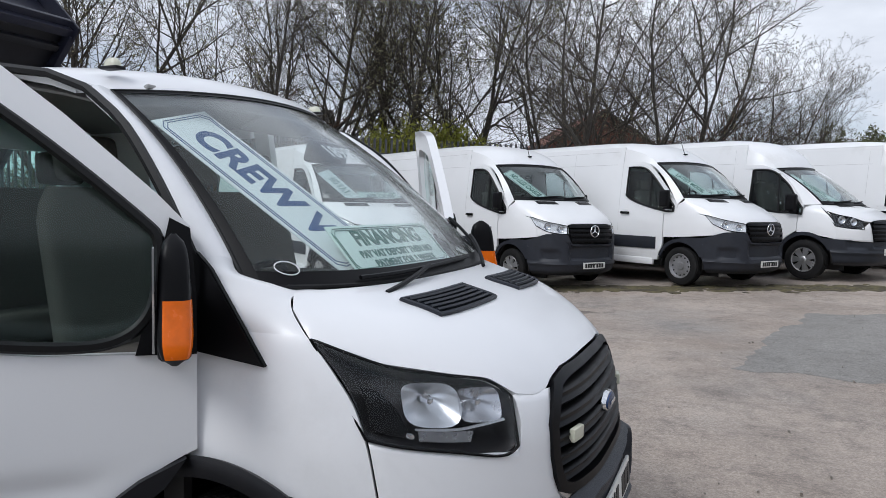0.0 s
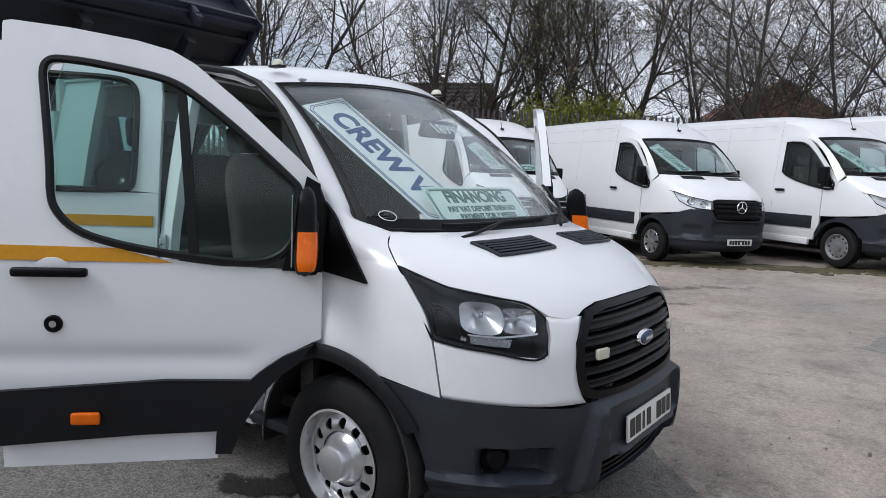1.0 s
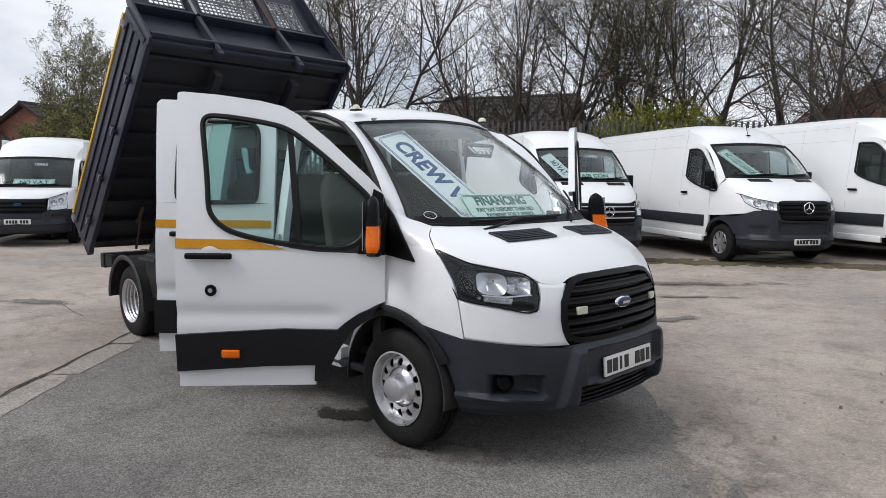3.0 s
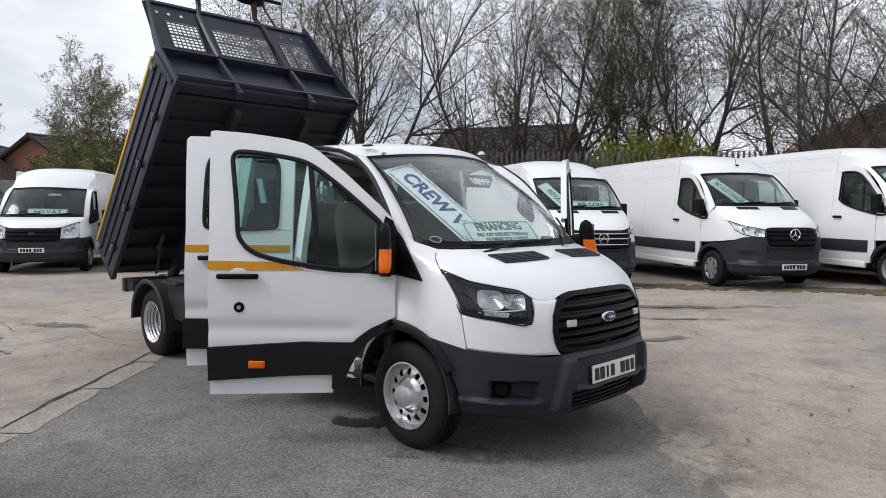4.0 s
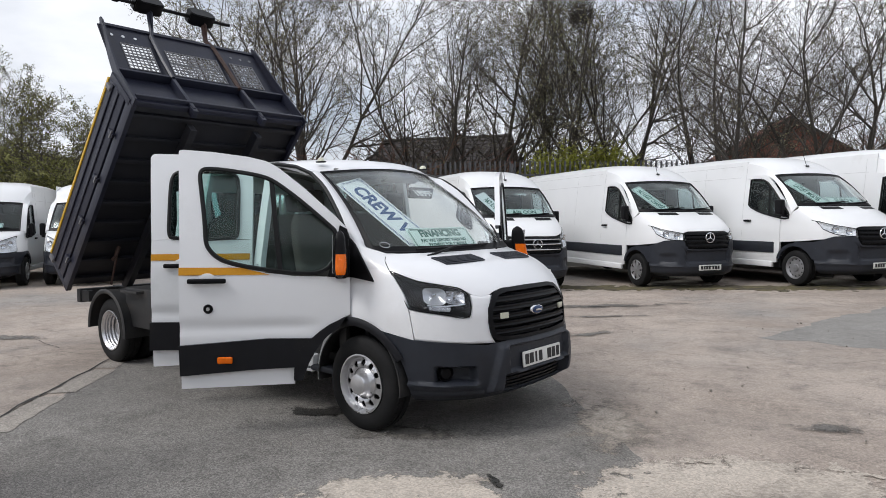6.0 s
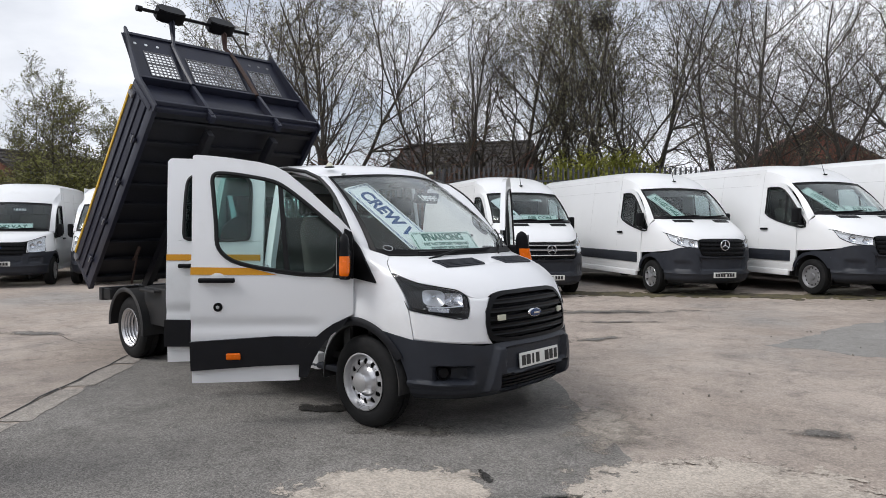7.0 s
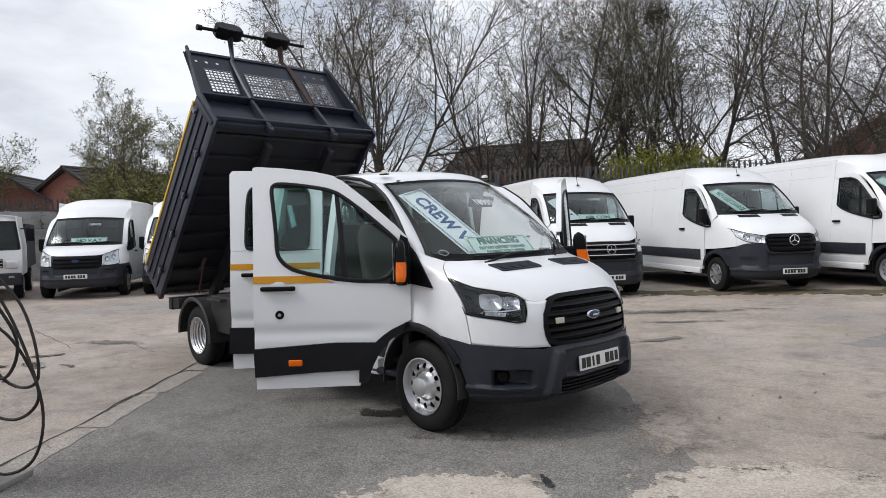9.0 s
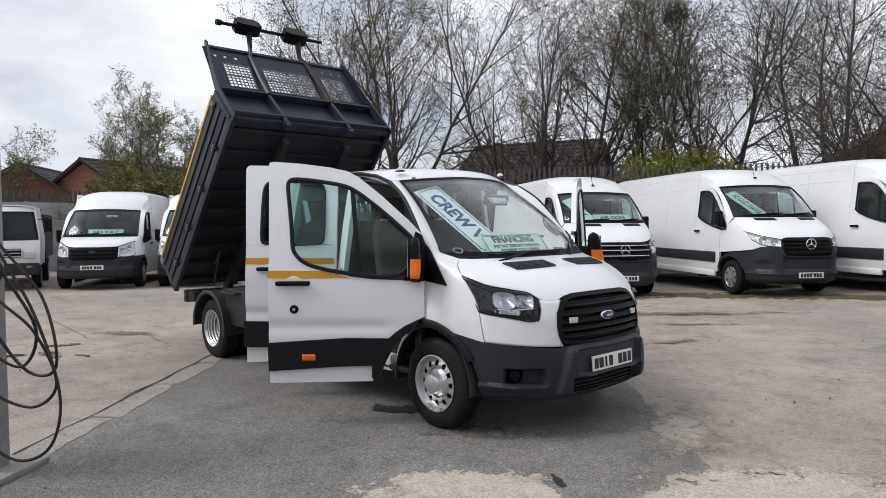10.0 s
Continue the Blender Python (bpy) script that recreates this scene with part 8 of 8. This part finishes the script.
def cable_loop(name, pts, r=0.010):
    return tagged(part(name, tube([(lambda q: Vector((PX, PY, 0)) + side * (q[0] * 1.35) + toward + Vector((0, 0, q[1])) + Vector((0.72, -0.69, 0)) * (0.03 * math.sin(7 * t / 40)))(curve(pts, t / 40)) for t in range(41)], r, 6), CABLE), "black cable hanging in a loose loop from the post", "cable", "cables on the post")


LOOPS = (((0.0, 1.85), (0.16, 1.50), (0.36, 1.15), (0.40, 0.72), (0.24, 0.70), (0.05, 1.10), (0.0, 1.55)),
         ((0.0, 1.75), (0.20, 1.35), (0.33, 1.02), (0.42, 0.55), (0.36, 0.22), (0.20, 0.12), (0.04, 0.28), (-0.02, 0.60)),
         ((0.0, 1.60), (0.12, 1.20), (0.31, 0.95), (0.40, 0.62), (0.28, 0.46), (0.10, 0.55), (0.0, 0.78)),
         ((0.02, 1.70), (0.05, 1.20), (0.10, 0.85), (0.24, 0.72), (0.30, 0.95), (0.16, 1.30), (0.02, 1.65)),
         ((-0.04, 1.50), (0.06, 1.15), (0.09, 0.80), (0.06, 0.45), (-0.02, 0.25), (-0.08, 0.20)),
         ((0.0, 1.45), (0.04, 1.25), (0.12, 1.22), (0.15, 1.32), (0.10, 1.40), (0.0, 1.42)),
         ((-0.05, 0.85), (0.02, 0.72), (0.08, 0.62)))
for pts in LOOPS:
    cable_loop("cable", pts)


# ---------- signs in the windscreens ----------
def sign_board(corners, lines, label, border, centre=None, place_m=None, m_inv=None, fn=None, lift=-0.035, card=None):
    """A stiff card just behind a windscreen. corners: (s, t) on the glass: lower left, lower right, upper right, upper left as read."""
    pts = [fn(s, t, lift) for s, t in corners]
    o = (pts[0] + pts[1] + pts[2] + pts[3]) / 4
    ex = ((pts[1] + pts[2]) - (pts[0] + pts[3])) / 2
    ey = ((pts[3] + pts[2]) - (pts[0] + pts[1])) / 2
    w, h = ex.length, ey.length
    ex.normalize()
    ez = ex.cross(ey).normalized()
    ey = ez.cross(ex)
    m = Matrix.Translation(o) @ Matrix((ex, ey, ez)).transposed().to_4x4()
    if place_m is not None:
        m = place_m @ m
    b = tagged(part("sign_board", box((w, h, 0.004), (0, 0, 0), None, 0.001), card or SIGNBOARD), label, "sign", "sale signs in windscreens")
    b.matrix_basis = m
    if border:
        for k in (0.06, 0.10):
            x, y, q = w / 2 - h * k, h / 2 - h * k, 0.10 * h
            ring = [(-x + q, -y), (x - q, -y), (x, -y + q), (x, y - q), (x - q, y), (-x + q, y), (-x, y - q), (-x, -y + q)]
            part("border_line", tube([Vector((a, c, 0.0025)) for a, c in ring], 0.0022 if h < 0.3 else 0.003, 4, closed=True), border, b)
    for text, size, dx, dy, ma, st in lines:
        letters(text, size * h, ma, Matrix.Translation((dx * w, dy * h, 0.003)), b, stretch=st, bold=0.036)
    return b


sign_board([(-0.905, 0.855), (-0.63, 0.09), (-0.30, 0.17), (-0.56, 0.985)], [("CREW V", 0.62, -0.03, -0.01, SIGNBLUE, 1.0)], "long white card reading CREW V leaning in the windscreen", SIGNBLUE, fn=screen, lift=-0.06, card=SIGNWHITE)
sign_board([(-0.61, 0.056), (0.295, 0.060), (0.222, 0.265), (-0.61, 0.262)],
           [("FINANCING", 0.44, 0.0, 0.20, SIGNGREEN, 0.92), ("PAY VAT DEPOSIT THEN NO", 0.20, 0.0, -0.13, SIGNGREEN, 0.95), ("PAYMENT FOR 3 WEEKS", 0.20, 0.02, -0.34, SIGNGREEN, 0.95)],
           "pale green financing card on the dashboard behind the windscreen", SIGNGREEN, fn=screen, lift=-0.03)


def price_mark(text, s, t, size, fn, place_m=None):
    o, px, py = fn(s, t, -0.010), fn(s + 0.05, t, -0.010), fn(s, t + 0.05, -0.010)
    ex = (px - o).normalized()
    ez = ex.cross(py - o).normalized()
    m = Matrix.Translation(o) @ Matrix((ex, ez.cross(ex), ez)).transposed().to_4x4()
    w = letters(text, size, WHITEPRINT, Matrix(), None, "price_sticker", stretch=0.9)
    w.matrix_basis = place_m @ m if place_m is not None else m
    return tagged(w, "white price figures stuck inside the windscreen", "sticker", "price figures")


price_mark("18995-", 0.06, 0.66, 0.115, screen)
# inspection mark in the windscreen corner
ringp = [screen(-0.905 + 0.032 * math.cos(2 * math.pi * k / 20), 0.068 + 0.026 * math.sin(2 * math.pi * k / 20), 0.004) for k in range(20)]
tagged(part("screen_sticker", tube(ringp, 0.0022, 4, closed=True), WHITEPRINT), "small white ring mark in the windscreen corner", "sticker")

for fn, ob, strip, strip_st, base_text, price in ((spr_screen, sprint, "NO ULEZ CHARGE", 0.62, None, "15995"), (spr_screen_b, sprint_b, "LATEST MODEL", 0.62, "EURO 6", "16995"),
                                              (old_screen, old_van, "NO V.A.T.", 0.8, "AIR CON", "13995"), (fourth_screen, fourth, "AUTOMATIC", 0.7, None, None),
                                              (left_screen, left_van, None, 1, "NO V.A.T", "18995"), (left_screen, left_b, None, 1, "NO V.A.T", None)):
    M = ob.matrix_basis.copy()
    if strip:
        white = strip.startswith("NO V")
        sign_board([(-0.95, 0.80), (-0.55, 0.05), (-0.25, 0.08), (-0.70, 0.90)], [(strip, 0.70, 0.0, 0.0, SIGNGREEN, strip_st * 0.8)], ("white" if white else "pale green") + " card with dark lettering leaning in a van windscreen", None if white else SIGNGREEN, fn=fn, place_m=M, lift=-0.06, card=SIGNWHITE if white else None)
    if base_text:
        sign_board([(-0.35, 0.07), (0.64, 0.07), (0.62, 0.27), (-0.35, 0.27)], [(base_text, 0.62, 0.0, 0.0, SIGNGREEN, 1.1)], "pale green card with dark lettering on a van dashboard", SIGNGREEN, fn=fn, place_m=M, lift=-0.04)
    if price:
        price_mark(price, 0.22, 0.72, 0.13, fn, M)
